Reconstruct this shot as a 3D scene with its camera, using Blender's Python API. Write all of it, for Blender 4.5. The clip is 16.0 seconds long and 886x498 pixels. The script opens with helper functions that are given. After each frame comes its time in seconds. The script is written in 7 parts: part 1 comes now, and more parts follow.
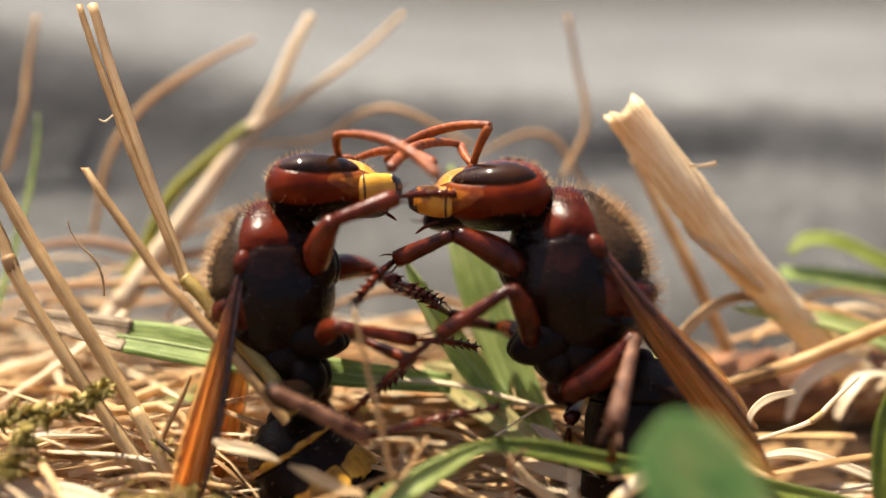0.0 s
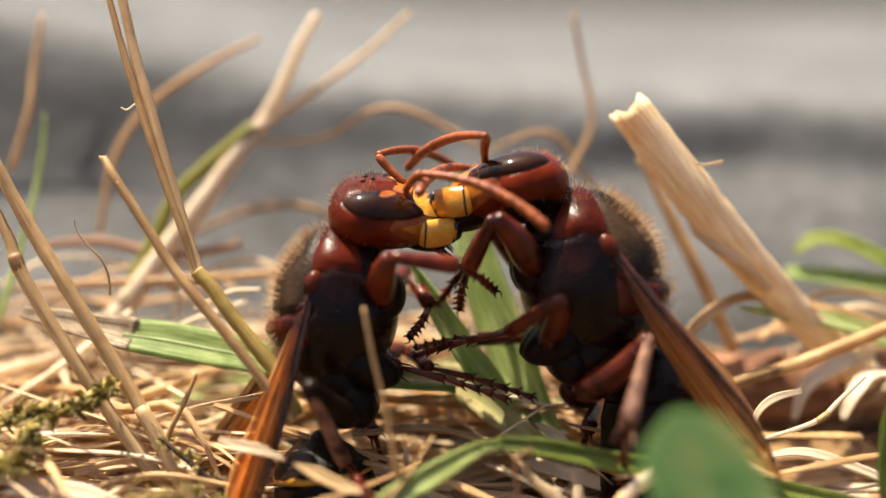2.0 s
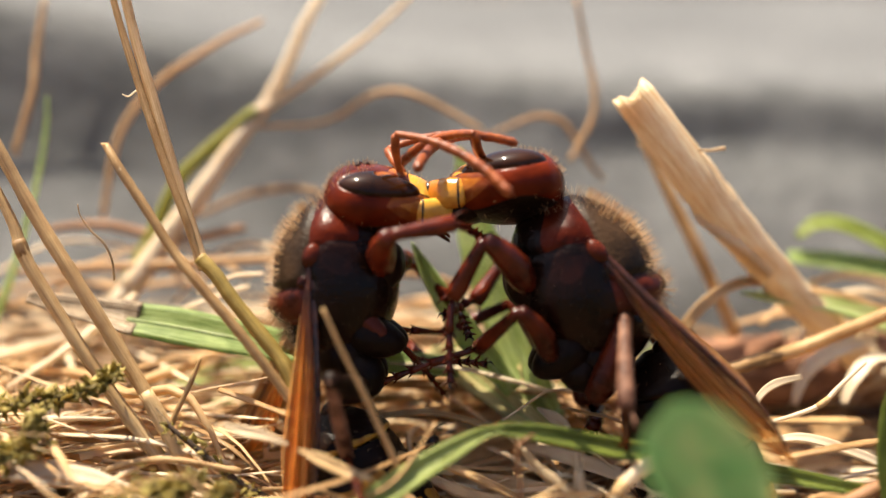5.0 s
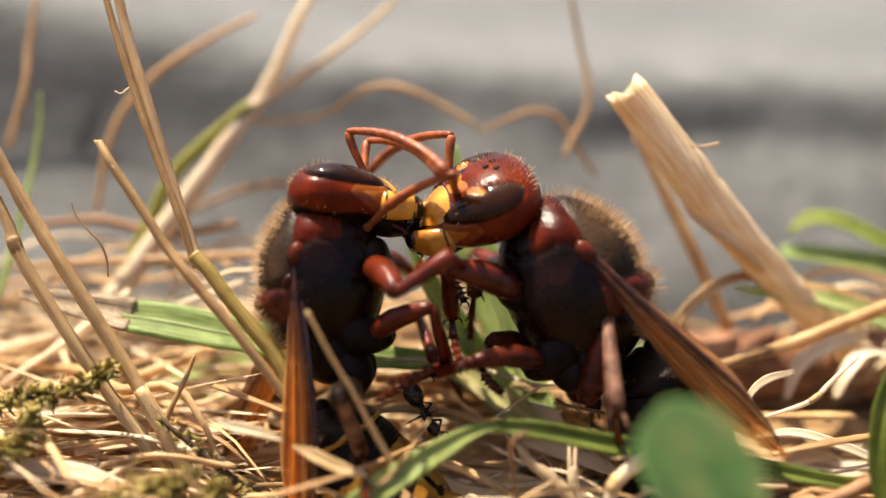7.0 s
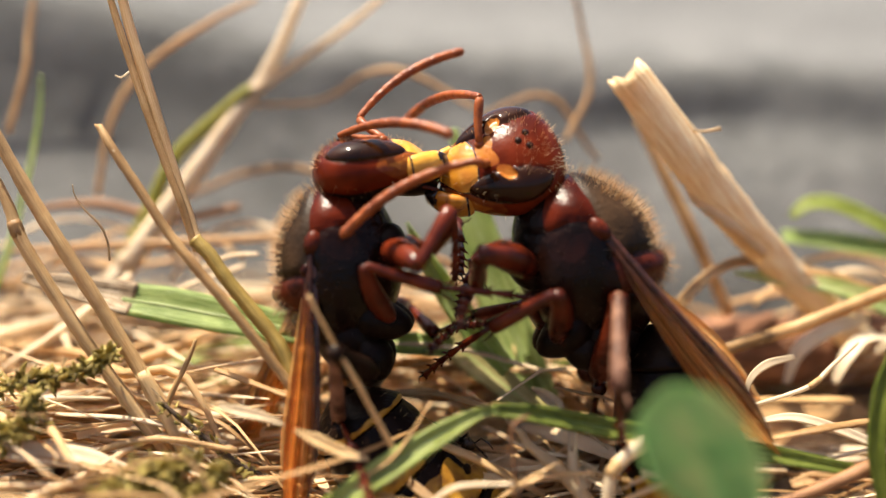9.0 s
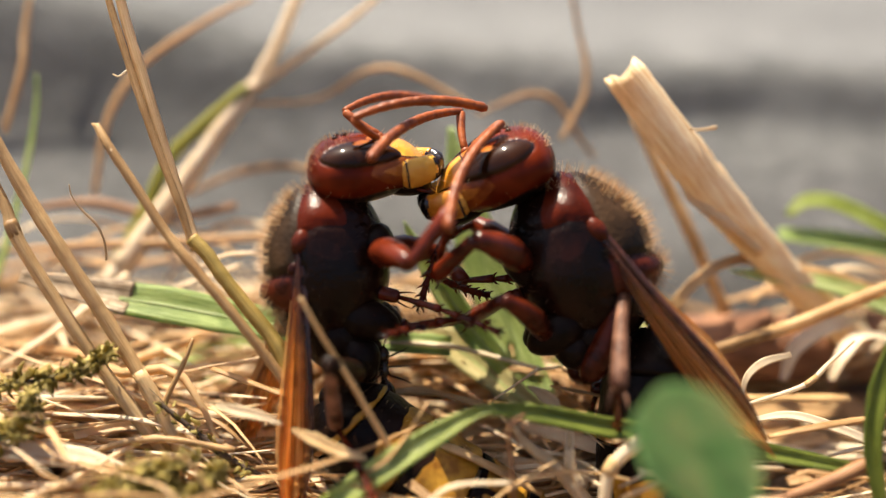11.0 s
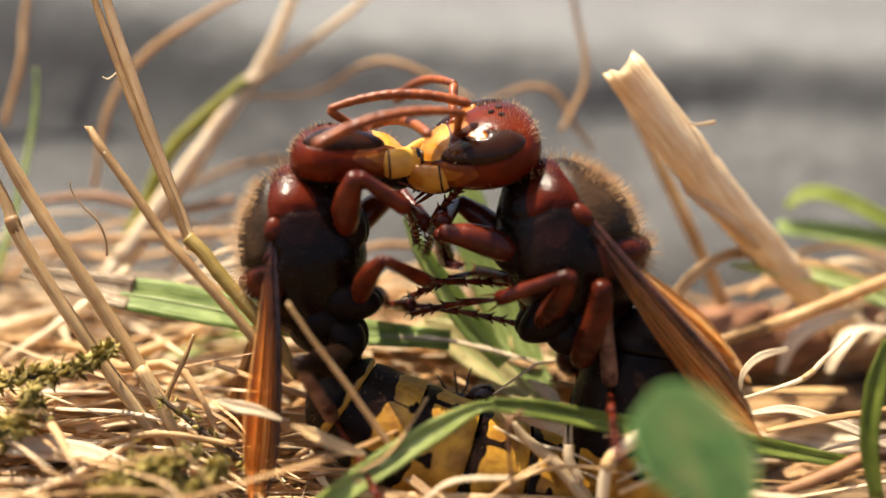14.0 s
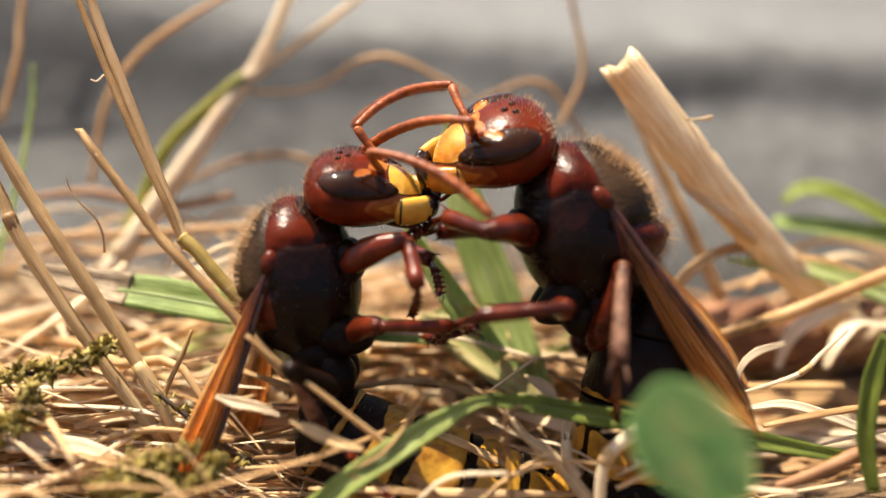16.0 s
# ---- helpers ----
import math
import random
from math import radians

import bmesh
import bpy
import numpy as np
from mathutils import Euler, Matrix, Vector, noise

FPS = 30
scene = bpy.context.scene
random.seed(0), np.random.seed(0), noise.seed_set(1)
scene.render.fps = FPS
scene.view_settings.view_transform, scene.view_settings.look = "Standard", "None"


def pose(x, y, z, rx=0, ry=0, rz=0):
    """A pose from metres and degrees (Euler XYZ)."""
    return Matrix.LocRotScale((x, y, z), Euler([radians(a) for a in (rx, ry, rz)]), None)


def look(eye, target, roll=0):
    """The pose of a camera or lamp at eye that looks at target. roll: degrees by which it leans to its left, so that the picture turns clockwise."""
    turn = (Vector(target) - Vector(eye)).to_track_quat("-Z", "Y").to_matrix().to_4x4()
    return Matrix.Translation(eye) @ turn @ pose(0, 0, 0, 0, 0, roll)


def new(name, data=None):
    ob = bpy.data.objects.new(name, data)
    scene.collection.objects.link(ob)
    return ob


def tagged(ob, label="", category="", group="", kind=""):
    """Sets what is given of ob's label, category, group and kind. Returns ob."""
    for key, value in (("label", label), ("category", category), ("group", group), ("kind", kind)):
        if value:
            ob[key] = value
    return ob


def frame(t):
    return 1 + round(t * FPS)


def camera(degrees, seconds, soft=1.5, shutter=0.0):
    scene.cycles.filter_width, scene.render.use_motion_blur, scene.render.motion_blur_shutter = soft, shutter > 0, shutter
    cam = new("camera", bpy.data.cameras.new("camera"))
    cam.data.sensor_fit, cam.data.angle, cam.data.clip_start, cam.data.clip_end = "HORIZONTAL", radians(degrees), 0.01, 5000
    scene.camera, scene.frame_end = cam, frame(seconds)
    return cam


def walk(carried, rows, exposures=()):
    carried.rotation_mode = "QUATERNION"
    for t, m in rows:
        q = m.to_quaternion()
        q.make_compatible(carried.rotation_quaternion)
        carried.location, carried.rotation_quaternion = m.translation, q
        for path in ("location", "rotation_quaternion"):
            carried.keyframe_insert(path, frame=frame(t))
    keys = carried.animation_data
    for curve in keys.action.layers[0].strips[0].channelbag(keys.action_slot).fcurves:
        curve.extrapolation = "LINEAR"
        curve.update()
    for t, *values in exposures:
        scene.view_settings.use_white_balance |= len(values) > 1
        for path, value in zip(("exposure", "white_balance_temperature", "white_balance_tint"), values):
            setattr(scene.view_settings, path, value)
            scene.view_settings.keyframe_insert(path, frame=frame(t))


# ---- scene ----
cam = camera(45.4, 16.0, 1.25)
cam.data.dof.use_dof = True
cam.data.dof.focus_distance = 0.0434
cam.data.dof.aperture_fstop = 15.5
MM = 0.001

# seconds, yaw, pitch, roll in degrees and rise in millimetres of the tripod head
CAMERA_ROWS = [
    (0, 0.000, -13.000, 0.000, 0.000),
    (0.5, -0.009, -12.954, -0.042, -0.101),
    (1, 0.102, -13.008, -0.075, -0.034),
    (1.5, 0.137, -13.163, -0.047, 0.084),
    (2, 0.293, -12.927, 0.036, -0.106),
    (2.5, 0.472, -12.982, -0.009, -0.132),
    (3, 0.498, -13.248, 0.081, 0.045),
    (3.5, 0.490, -13.563, -0.013, 0.133),
    (4, 0.597, -14.147, 0.060, 0.359),
    (6.5, 0.133, -14.627, -0.072, 0.538),
    (7, 0.126, -14.990, -0.043, 0.762),
    (7.5, 0.205, -15.320, -0.056, 0.801),
    (8, 0.191, -15.845, -0.106, 0.888),
    (8.5, 0.252, -15.891, -0.195, 0.846),
    (9, 0.201, -15.917, -0.122, 0.838),
    (11.5, 0.005, -16.319, -0.080, 1.083),
    (12, 0.182, -17.130, -0.030, 1.371),
    (12.5, 0.067, -17.049, -0.013, 1.417),
    (13, -0.088, -16.985, -0.066, 1.485),
    (13.5, -0.032, -17.075, -0.023, 1.516),
    (14, -0.040, -17.171, -0.017, 1.599),
    (14.5, -0.166, -16.864, -0.052, 1.361),
    (15, -0.144, -16.696, -0.146, 1.390),
    (15.5, -0.319, -17.030, -0.138, 1.567),
    (16, -0.195, -17.470, 0.031, 1.648),
]
walk(cam, [(t, pose(0, -0.042, 0.019 + rise * MM, 90 + pitch, roll, yaw)) for t, yaw, pitch, roll, rise in CAMERA_ROWS])

# ---- world and sun ----
SUN_WAY = Vector((-0.30, 0.20, 0.93)).normalized()
world = bpy.data.worlds.new("sky")
scene.world = world
world.use_nodes = True
wn = world.node_tree
sky = wn.nodes.new("ShaderNodeTexSky")
sky.sky_type = "NISHITA"
sky.sun_disc = False
sky.sun_elevation = math.asin(SUN_WAY.z)
sky.sun_rotation = math.atan2(SUN_WAY.x, SUN_WAY.y)
sky.altitude, sky.air_density, sky.dust_density, sky.ozone_density = 200, 1.0, 5.0, 1.0
wn.links.new(sky.outputs[0], wn.nodes["Background"].inputs[0])
wn.nodes["Background"].inputs[1].default_value = 0.083
sun_data = bpy.data.lights.new("sun", "SUN")
sun_data.energy, sun_data.angle, sun_data.color = 5.0, radians(0.55), (1.0, 0.90, 0.72)
sun = new("sun", sun_data)
sun.matrix_world = look(SUN_WAY * 2.0, (0, 0, 0))
scene.view_settings.exposure = 1.29


# ---- materials ----
def nodes_of(name):
    m = bpy.data.materials.new(name)
    m.use_nodes = True
    return m, m.node_tree, m.node_tree.nodes["Principled BSDF"], m.node_tree.nodes["Material Output"]


def ramp_of(nt, stops):
    r = nt.nodes.new("ShaderNodeValToRGB")
    while len(r.color_ramp.elements) < len(stops):
        r.color_ramp.elements.new(0.5)
    for e, (p, c) in zip(r.color_ramp.elements, stops):
        e.position, e.color = p, (*c, 1)
    return r


def noise_of(nt, scale, detail=4, coord="Object", stretch=(1, 1, 1), rough=0.6):
    tc = nt.nodes.new("ShaderNodeTexCoord")
    mp = nt.nodes.new("ShaderNodeMapping")
    mp.inputs["Scale"].default_value = stretch
    n = nt.nodes.new("ShaderNodeTexNoise")
    n.inputs["Scale"].default_value, n.inputs["Detail"].default_value, n.inputs["Roughness"].default_value = scale, detail, rough
    nt.links.new(tc.outputs[coord], mp.inputs[0])
    nt.links.new(mp.outputs[0], n.inputs["Vector"])
    return n


def chitin(name, dark, light, scale=900, rough=0.28, bump=0.25, coat=0.0, spec=0.5, fine=5000):
    """Insect shell: blotches of two tones, fine punctures and a waxy gloss."""
    m, nt, bs, out = nodes_of(name)
    n = noise_of(nt, scale, 3)
    r = ramp_of(nt, [(0.35, dark), (0.68, light)])
    nt.links.new(n.outputs[0], r.inputs[0])
    nt.links.new(r.outputs[0], bs.inputs["Base Color"])
    f = noise_of(nt, fine, 2)
    b = nt.nodes.new("ShaderNodeBump")
    b.inputs["Strength"].default_value, b.inputs["Distance"].default_value = bump, 0.00005
    nt.links.new(f.outputs[0], b.inputs["Height"])
    nt.links.new(b.outputs[0], bs.inputs["Normal"])
    rr = nt.nodes.new("ShaderNodeMapRange")
    rr.inputs["To Min"].default_value, rr.inputs["To Max"].default_value = rough * 0.75, rough * 1.35
    nt.links.new(n.outputs[0], rr.inputs["Value"])
    nt.links.new(rr.outputs[0], bs.inputs["Roughness"])
    bs.inputs["Coat Weight"].default_value, bs.inputs["Coat Roughness"].default_value = coat, 0.08
    bs.inputs["Specular IOR Level"].default_value = spec
    return m


def plant(name, stops, rough=0.5, through_light=0.3, streak=60.0, spread=0.25, island=False, bump=0.3):
    """Straw and leaf: streaks along the length, each piece with its own tone, some light coming through."""
    m, nt, bs, out = nodes_of(name)
    n = noise_of(nt, 1.0, 4, "UV", (streak, 420.0, 1), 0.65)
    blot = noise_of(nt, 700, 3)
    add = nt.nodes.new("ShaderNodeMath")
    add.operation = "MULTIPLY_ADD"
    add.inputs[1].default_value, add.inputs[2].default_value = 0.72, 0.0
    nt.links.new(n.outputs[0], add.inputs[0])
    add2 = nt.nodes.new("ShaderNodeMath")
    add2.operation = "MULTIPLY_ADD"
    add2.inputs[1].default_value = 0.28
    nt.links.new(blot.outputs[0], add2.inputs[0])
    nt.links.new(add.outputs[0], add2.inputs[2])
    if island:
        g = nt.nodes.new("ShaderNodeNewGeometry")
        rnd = g.outputs["Random Per Island"]
    else:
        g = nt.nodes.new("ShaderNodeObjectInfo")
        rnd = g.outputs["Random"]
    add3 = nt.nodes.new("ShaderNodeMath")
    add3.operation = "MULTIPLY_ADD"
    add3.inputs[1].default_value = spread
    nt.links.new(rnd, add3.inputs[0])
    nt.links.new(add2.outputs[0], add3.inputs[2])
    sub = nt.nodes.new("ShaderNodeMath")
    sub.operation = "SUBTRACT"
    sub.inputs[1].default_value = spread * 0.5
    nt.links.new(add3.outputs[0], sub.inputs[0])
    r = ramp_of(nt, stops if island else [(0.5 + (p - 0.5) * 0.6, q) for p, q in stops])
    nt.links.new(sub.outputs[0], r.inputs[0])
    colour = r.outputs[0]
    nt.links.new(colour, bs.inputs["Base Color"])
    bs.inputs["Roughness"].default_value = rough
    bs.inputs["Specular IOR Level"].default_value = 0.4
    b = nt.nodes.new("ShaderNodeBump")
    b.inputs["Strength"].default_value, b.inputs["Distance"].default_value = bump, 0.00008
    nt.links.new(n.outputs[0], b.inputs["Height"])
    nt.links.new(b.outputs[0], bs.inputs["Normal"])
    tr = nt.nodes.new("ShaderNodeBsdfTranslucent")
    nt.links.new(colour, tr.inputs["Color"])
    mx = nt.nodes.new("ShaderNodeMixShader")
    mx.inputs[0].default_value = through_light
    nt.links.new(bs.outputs[0], mx.inputs[1])
    nt.links.new(tr.outputs[0], mx.inputs[2])
    nt.links.new(mx.outputs[0], out.inputs[0])
    return m


def wing_material(name, tone, clear):
    """Wing membrane: streaked brown and amber, glossy, part of the light coming through."""
    m, nt, bs, out = nodes_of(name)
    n = noise_of(nt, 1.0, 4, "UV", (5, 2.2, 1), 0.7)
    r = ramp_of(nt, [(p, tuple(tone * q for q in c)) for p, c in ((0.36, (0.11, 0.044, 0.022)), (0.5, (0.33, 0.145, 0.052)), (0.64, (0.64, 0.36, 0.13)))])
    nt.links.new(n.outputs[0], r.inputs[0])
    nt.links.new(r.outputs[0], bs.inputs["Base Color"])
    bs.inputs["Roughness"].default_value = 0.25
    bs.inputs["Coat Weight"].default_value, bs.inputs["Coat Roughness"].default_value = 0.5, 0.12
    fine = noise_of(nt, 1.0, 3, "UV", (40, 25, 1), 0.6)
    b = nt.nodes.new("ShaderNodeBump")
    b.inputs["Strength"].default_value, b.inputs["Distance"].default_value = 0.5, 0.00008
    nt.links.new(fine.outputs[0], b.inputs["Height"])
    nt.links.new(b.outputs[0], bs.inputs["Normal"])
    r2 = ramp_of(nt, [(p, tuple(tone * q for q in c)) for p, c in ((0.34, (0.90, 0.56, 0.25)), (0.62, (1.0, 0.80, 0.48)))])
    nt.links.new(n.outputs[0], r2.inputs[0])
    tr = nt.nodes.new("ShaderNodeBsdfTranslucent")
    nt.links.new(r2.outputs[0], tr.inputs["Color"])
    tp = nt.nodes.new("ShaderNodeBsdfTransparent")
    nt.links.new(r2.outputs[0], tp.inputs["Color"])
    a = nt.nodes.new("ShaderNodeMixShader")
    a.inputs[0].default_value = 0.5
    nt.links.new(tr.outputs[0], a.inputs[1])
    nt.links.new(tp.outputs[0], a.inputs[2])
    mx = nt.nodes.new("ShaderNodeMixShader")
    place = nt.nodes.new("ShaderNodeTexCoord")
    split = nt.nodes.new("ShaderNodeSeparateXYZ")
    nt.links.new(place.outputs["UV"], split.inputs[0])
    edge = ramp_of(nt, [(q, (clear * w, clear * w, clear * w)) for q, w in ((0.05, 0.3), (0.25, 0.6), (0.4, 1.0), (0.75, 1.25))])
    nt.links.new(split.outputs[0], edge.inputs[0])
    nt.links.new(edge.outputs[0], mx.inputs[0])
    nt.links.new(bs.outputs[0], mx.inputs[1])
    nt.links.new(a.outputs[0], mx.inputs[2])
    nt.links.new(mx.outputs[0], out.inputs[0])
    return m


def mineral(name, stops, scale, bump, distance, rough=0.9, second=None):
    m, nt, bs, out = nodes_of(name)
    n = noise_of(nt, scale, 8, rough=0.7)
    r = ramp_of(nt, stops)
    colour = r.outputs[0]
    nt.links.new(n.outputs[0], r.inputs[0])
    if second:
        big = noise_of(nt, second, 3)
        r2 = ramp_of(nt, [(0.3, (0.45, 0.45, 0.45)), (0.65, (1, 1, 1))])
        nt.links.new(big.outputs[0], r2.inputs[0])
        mul = nt.nodes.new("ShaderNodeMix")
        mul.data_type, mul.blend_type = "RGBA", "MULTIPLY"
        mul.inputs[0].default_value = 1.0
        nt.links.new(colour, mul.inputs[6])
        nt.links.new(r2.outputs[0], mul.inputs[7])
        colour = mul.outputs[2]
    nt.links.new(colour, bs.inputs["Base Color"])
    bs.inputs["Roughness"].default_value = rough
    b = nt.nodes.new("ShaderNodeBump")
    b.inputs["Strength"].default_value, b.inputs["Distance"].default_value = bump, distance
    nt.links.new(n.outputs[0], b.inputs["Height"])
    nt.links.new(b.outputs[0], bs.inputs["Normal"])
    return m


RED = chitin("red_brown_shell", (0.040, 0.0042, 0.0012), (0.148, 0.0185, 0.0036), 380, 0.24, 0.35, spec=0.085)
LEG_RED = chitin("leg_red_brown_shell", (0.024, 0.0034, 0.0013), (0.118, 0.0168, 0.0048), 700, 0.20, 0.7, spec=0.24)
BLACK = chitin("black_shell", (0.0045, 0.0022, 0.0013), (0.014, 0.0058, 0.0032), 800, 0.34, 0.9, spec=0.08)
FLANK = chitin("dark_flank_shell", (0.0038, 0.0018, 0.0011), (0.0155, 0.0042, 0.0021), 420, 0.21, 0.9, spec=0.14)
COLLAR = chitin("collar_shell", (0.026, 0.0034, 0.0011), (0.098, 0.012, 0.0028), 420, 0.25, 0.5, spec=0.09)
PATCH = chitin("dark_red_patch", (0.005, 0.0018, 0.0013), (0.024, 0.0048, 0.0021), 700, 0.3, 0.5, spec=0.15)
SCUTUM = chitin("dull_black_shell", (0.010, 0.0056, 0.0028), (0.060, 0.031, 0.0145), 420, 0.45, 0.9, spec=0.12)
DARK_RED = chitin("dark_red_shell", (0.018, 0.0032, 0.0014), (0.098, 0.0145, 0.0042), 700, 0.27, 0.5, spec=0.15)
EYE = chitin("dark_eye", (0.007, 0.0024, 0.0011), (0.032, 0.0098, 0.0026), 420, 0.08, 0.0, spec=0.2, fine=16000)
YELLOW = chitin("yellow_shell", (0.40, 0.125, 0.008), (0.74, 0.39, 0.05), 480, 0.24, 0.5, spec=0.4)
OCHRE = chitin("ochre_ring_shell", (0.20, 0.080, 0.008), (0.52, 0.27, 0.028), 1000, 0.32, 0.7, spec=0.3)
ORANGE = chitin("orange_shell", (0.20, 0.044, 0.006), (0.48, 0.175, 0.018), 650, 0.26, 0.4, spec=0.22)
CHEEK = chitin("orange_brown_shell", (0.12, 0.020, 0.004), (0.29, 0.075, 0.011), 800, 0.22, 0.25, spec=0.22)
ANTENNA = chitin("rust_orange_shell", (0.15, 0.032, 0.007), (0.31, 0.074, 0.013), 1800, 0.40, 0.7, spec=0.3)
JAW = chitin("black_jaw", (0.006, 0.004, 0.004), (0.02, 0.010, 0.008), 900, 0.2, 0.2)
ANT_BLACK = chitin("ant_shell", (0.012, 0.006, 0.004), (0.055, 0.026, 0.014), 3000, 0.22, 0.2, spec=0.4)
VEIN = chitin("wing_vein", (0.022, 0.006, 0.003), (0.085, 0.024, 0.009), 1500, 0.22, 0.3)
WING = wing_material("amber_wing", 1.1, 0.72)
WING_DARK = wing_material("brown_wing", 1.0, 0.68)
HAIR = plant("golden_brown_hair", [(0.25, (0.36, 0.165, 0.06)), (0.5, (0.62, 0.41, 0.22)), (0.75, (0.90, 0.76, 0.55))], 0.3, 0.5, spread=0.5, island=True)
HAIR_DARK = chitin("dark_brown_hair", (0.04, 0.02, 0.01), (0.12, 0.06, 0.03), 2000, 0.4, 0.0)

STRAW = plant("dry_straw", [(0.22, (0.27, 0.135, 0.045)), (0.48, (0.62, 0.39, 0.17)), (0.75, (0.85, 0.63, 0.37))], 0.40, 0.42)
STRAW_TAN = plant("tan_stem", [(0.22, (0.26, 0.135, 0.05)), (0.5, (0.58, 0.36, 0.155)), (0.78, (0.80, 0.57, 0.30))], 0.40, 0.25)
STRAW_PALE = plant("bleached_straw", [(0.2, (0.48, 0.33, 0.18)), (0.5, (0.74, 0.58, 0.38)), (0.8, (0.88, 0.77, 0.60))], 0.40, 0.42)
FAR_TAN = plant("weathered_tan_stem", [(0.22, (0.22, 0.11, 0.045)), (0.5, (0.50, 0.29, 0.125)), (0.78, (0.70, 0.47, 0.24))], 0.45, 0.35)
STRAW_BROWN = plant("brown_straw", [(0.2, (0.10, 0.040, 0.016)), (0.5, (0.26, 0.115, 0.045)), (0.8, (0.44, 0.23, 0.10))], 0.5, 0.15)
MAT_STRAW = plant("matted_straw", [(0.10, (0.17, 0.078, 0.028)), (0.30, (0.53, 0.315, 0.13)), (0.56, (0.79, 0.56, 0.30)), (0.86, (0.92, 0.80, 0.60))], 0.42, 0.45, spread=0.75, island=True)
GREEN = plant("grass_green", [(0.25, (0.105, 0.135, 0.016)), (0.5, (0.27, 0.315, 0.052)), (0.8, (0.46, 0.52, 0.18))], 0.34, 0.45, streak=14, bump=0.8)
GREEN_OLIVE = plant("olive_green_stem", [(0.25, (0.17, 0.17, 0.022)), (0.5, (0.36, 0.33, 0.060)), (0.8, (0.58, 0.48, 0.16))], 0.4, 0.4)
OLIVE_TAN = plant("olive_tan_stem", [(0.25, (0.32, 0.22, 0.055)), (0.5, (0.52, 0.36, 0.105)), (0.8, (0.72, 0.55, 0.24))], 0.4, 0.35)
SHEATH = plant("withering_sheath", [(0.25, (0.34, 0.28, 0.10)), (0.5, (0.60, 0.52, 0.24)), (0.8, (0.84, 0.76, 0.50))], 0.4, 0.45, streak=16, bump=0.8)
GREEN_PALE = plant("pale_green_blade", [(0.25, (0.24, 0.33, 0.085)), (0.5, (0.50, 0.60, 0.22)), (0.8, (0.78, 0.82, 0.50))], 0.36, 0.55, streak=14, bump=0.8)
CLOVER = plant("clover_green", [(0.25, (0.10, 0.19, 0.06)), (0.45, (0.18, 0.36, 0.125)), (0.6, (0.27, 0.47, 0.18)), (0.8, (0.42, 0.50, 0.22))], 0.36, 0.5, streak=9)
STALK_STRAW = plant("ribbed_straw", [(0.2, (0.50, 0.29, 0.12)), (0.5, (0.80, 0.57, 0.31)), (0.8, (0.94, 0.80, 0.56))], 0.5, 0.3, streak=26, bump=1.6)
MOSS = plant("moss_olive", [(0.2, (0.12, 0.08, 0.012)), (0.5, (0.36, 0.27, 0.05)), (0.8, (0.62, 0.50, 0.16))], 0.45, 0.4, spread=0.6, island=True)
WITHERED = plant("withered_leaf", [(0.40, (0.05, 0.03, 0.018)), (0.54, (0.30, 0.19, 0.10)), (0.72, (0.74, 0.60, 0.42))], 0.5, 0.3, streak=26, spread=0.1, bump=0.8)
TIBIA = chitin("tan_leg_shell", (0.042, 0.014, 0.008), (0.23, 0.112, 0.068), 1500, 0.5, 1.0, spec=0.15)
BARK = plant("dark_bark", [(0.2, (0.035, 0.014, 0.008)), (0.5, (0.115, 0.046, 0.022)), (0.8, (0.28, 0.13, 0.065))], 0.8, 0.0, streak=30, bump=1.0)
ROOT = plant("dark_rootlet", [(0.2, (0.02, 0.012, 0.007)), (0.6, (0.07, 0.04, 0.022)), (0.9, (0.16, 0.10, 0.05))], 0.7, 0.0)
SOIL = mineral("dark_soil", [(0.3, (0.05, 0.028, 0.012)), (0.55, (0.15, 0.09, 0.042)), (0.8, (0.30, 0.19, 0.09))], 500, 0.9, 0.0008)
STONE = mineral("grey_stone", [(0.3, (0.068, 0.067, 0.066)), (0.5, (0.112, 0.110, 0.108)), (0.72, (0.182, 0.178, 0.173))], 220, 0.8, 0.0007, 0.85, 22)


# ---- building helpers (millimetres) ----
def mesh_object(name, bm, material, parent=None, label="", smooth=True):
    me = bpy.data.meshes.new(name)
    bmesh.ops.scale(bm, vec=(MM, MM, MM), verts=bm.verts)
    bm.to_mesh(me)
    bm.free()
    me.materials.append(material)
    if smooth:
        me.polygons.foreach_set("use_smooth", [True] * len(me.polygons))
    ob = new(name, me)
    ob.parent = parent
    if label:
        tagged(ob, label)
    return ob


def part(name, bm, material, parent, label=""):
    return mesh_object(name, bm, material, parent, label)


def curve_points(pts, steps):
    """A smooth way through the given points, with any values carried along."""
    p = [np.array(q, float) for q in pts]
    p = [2 * p[0] - p[1]] + p + [2 * p[-1] - p[-2]]
    out = []
    for i in range(1, len(p) - 2):
        for k in range(steps):
            u = k / steps
            a, b, c, d = p[i - 1], p[i], p[i + 1], p[i + 2]
            out.append(0.5 * (2 * b + (c - a) * u + (2 * a - 5 * b + 4 * c - d) * u * u + (3 * b - a - 3 * c + d) * u ** 3))
    out.append(p[-2])
    return out


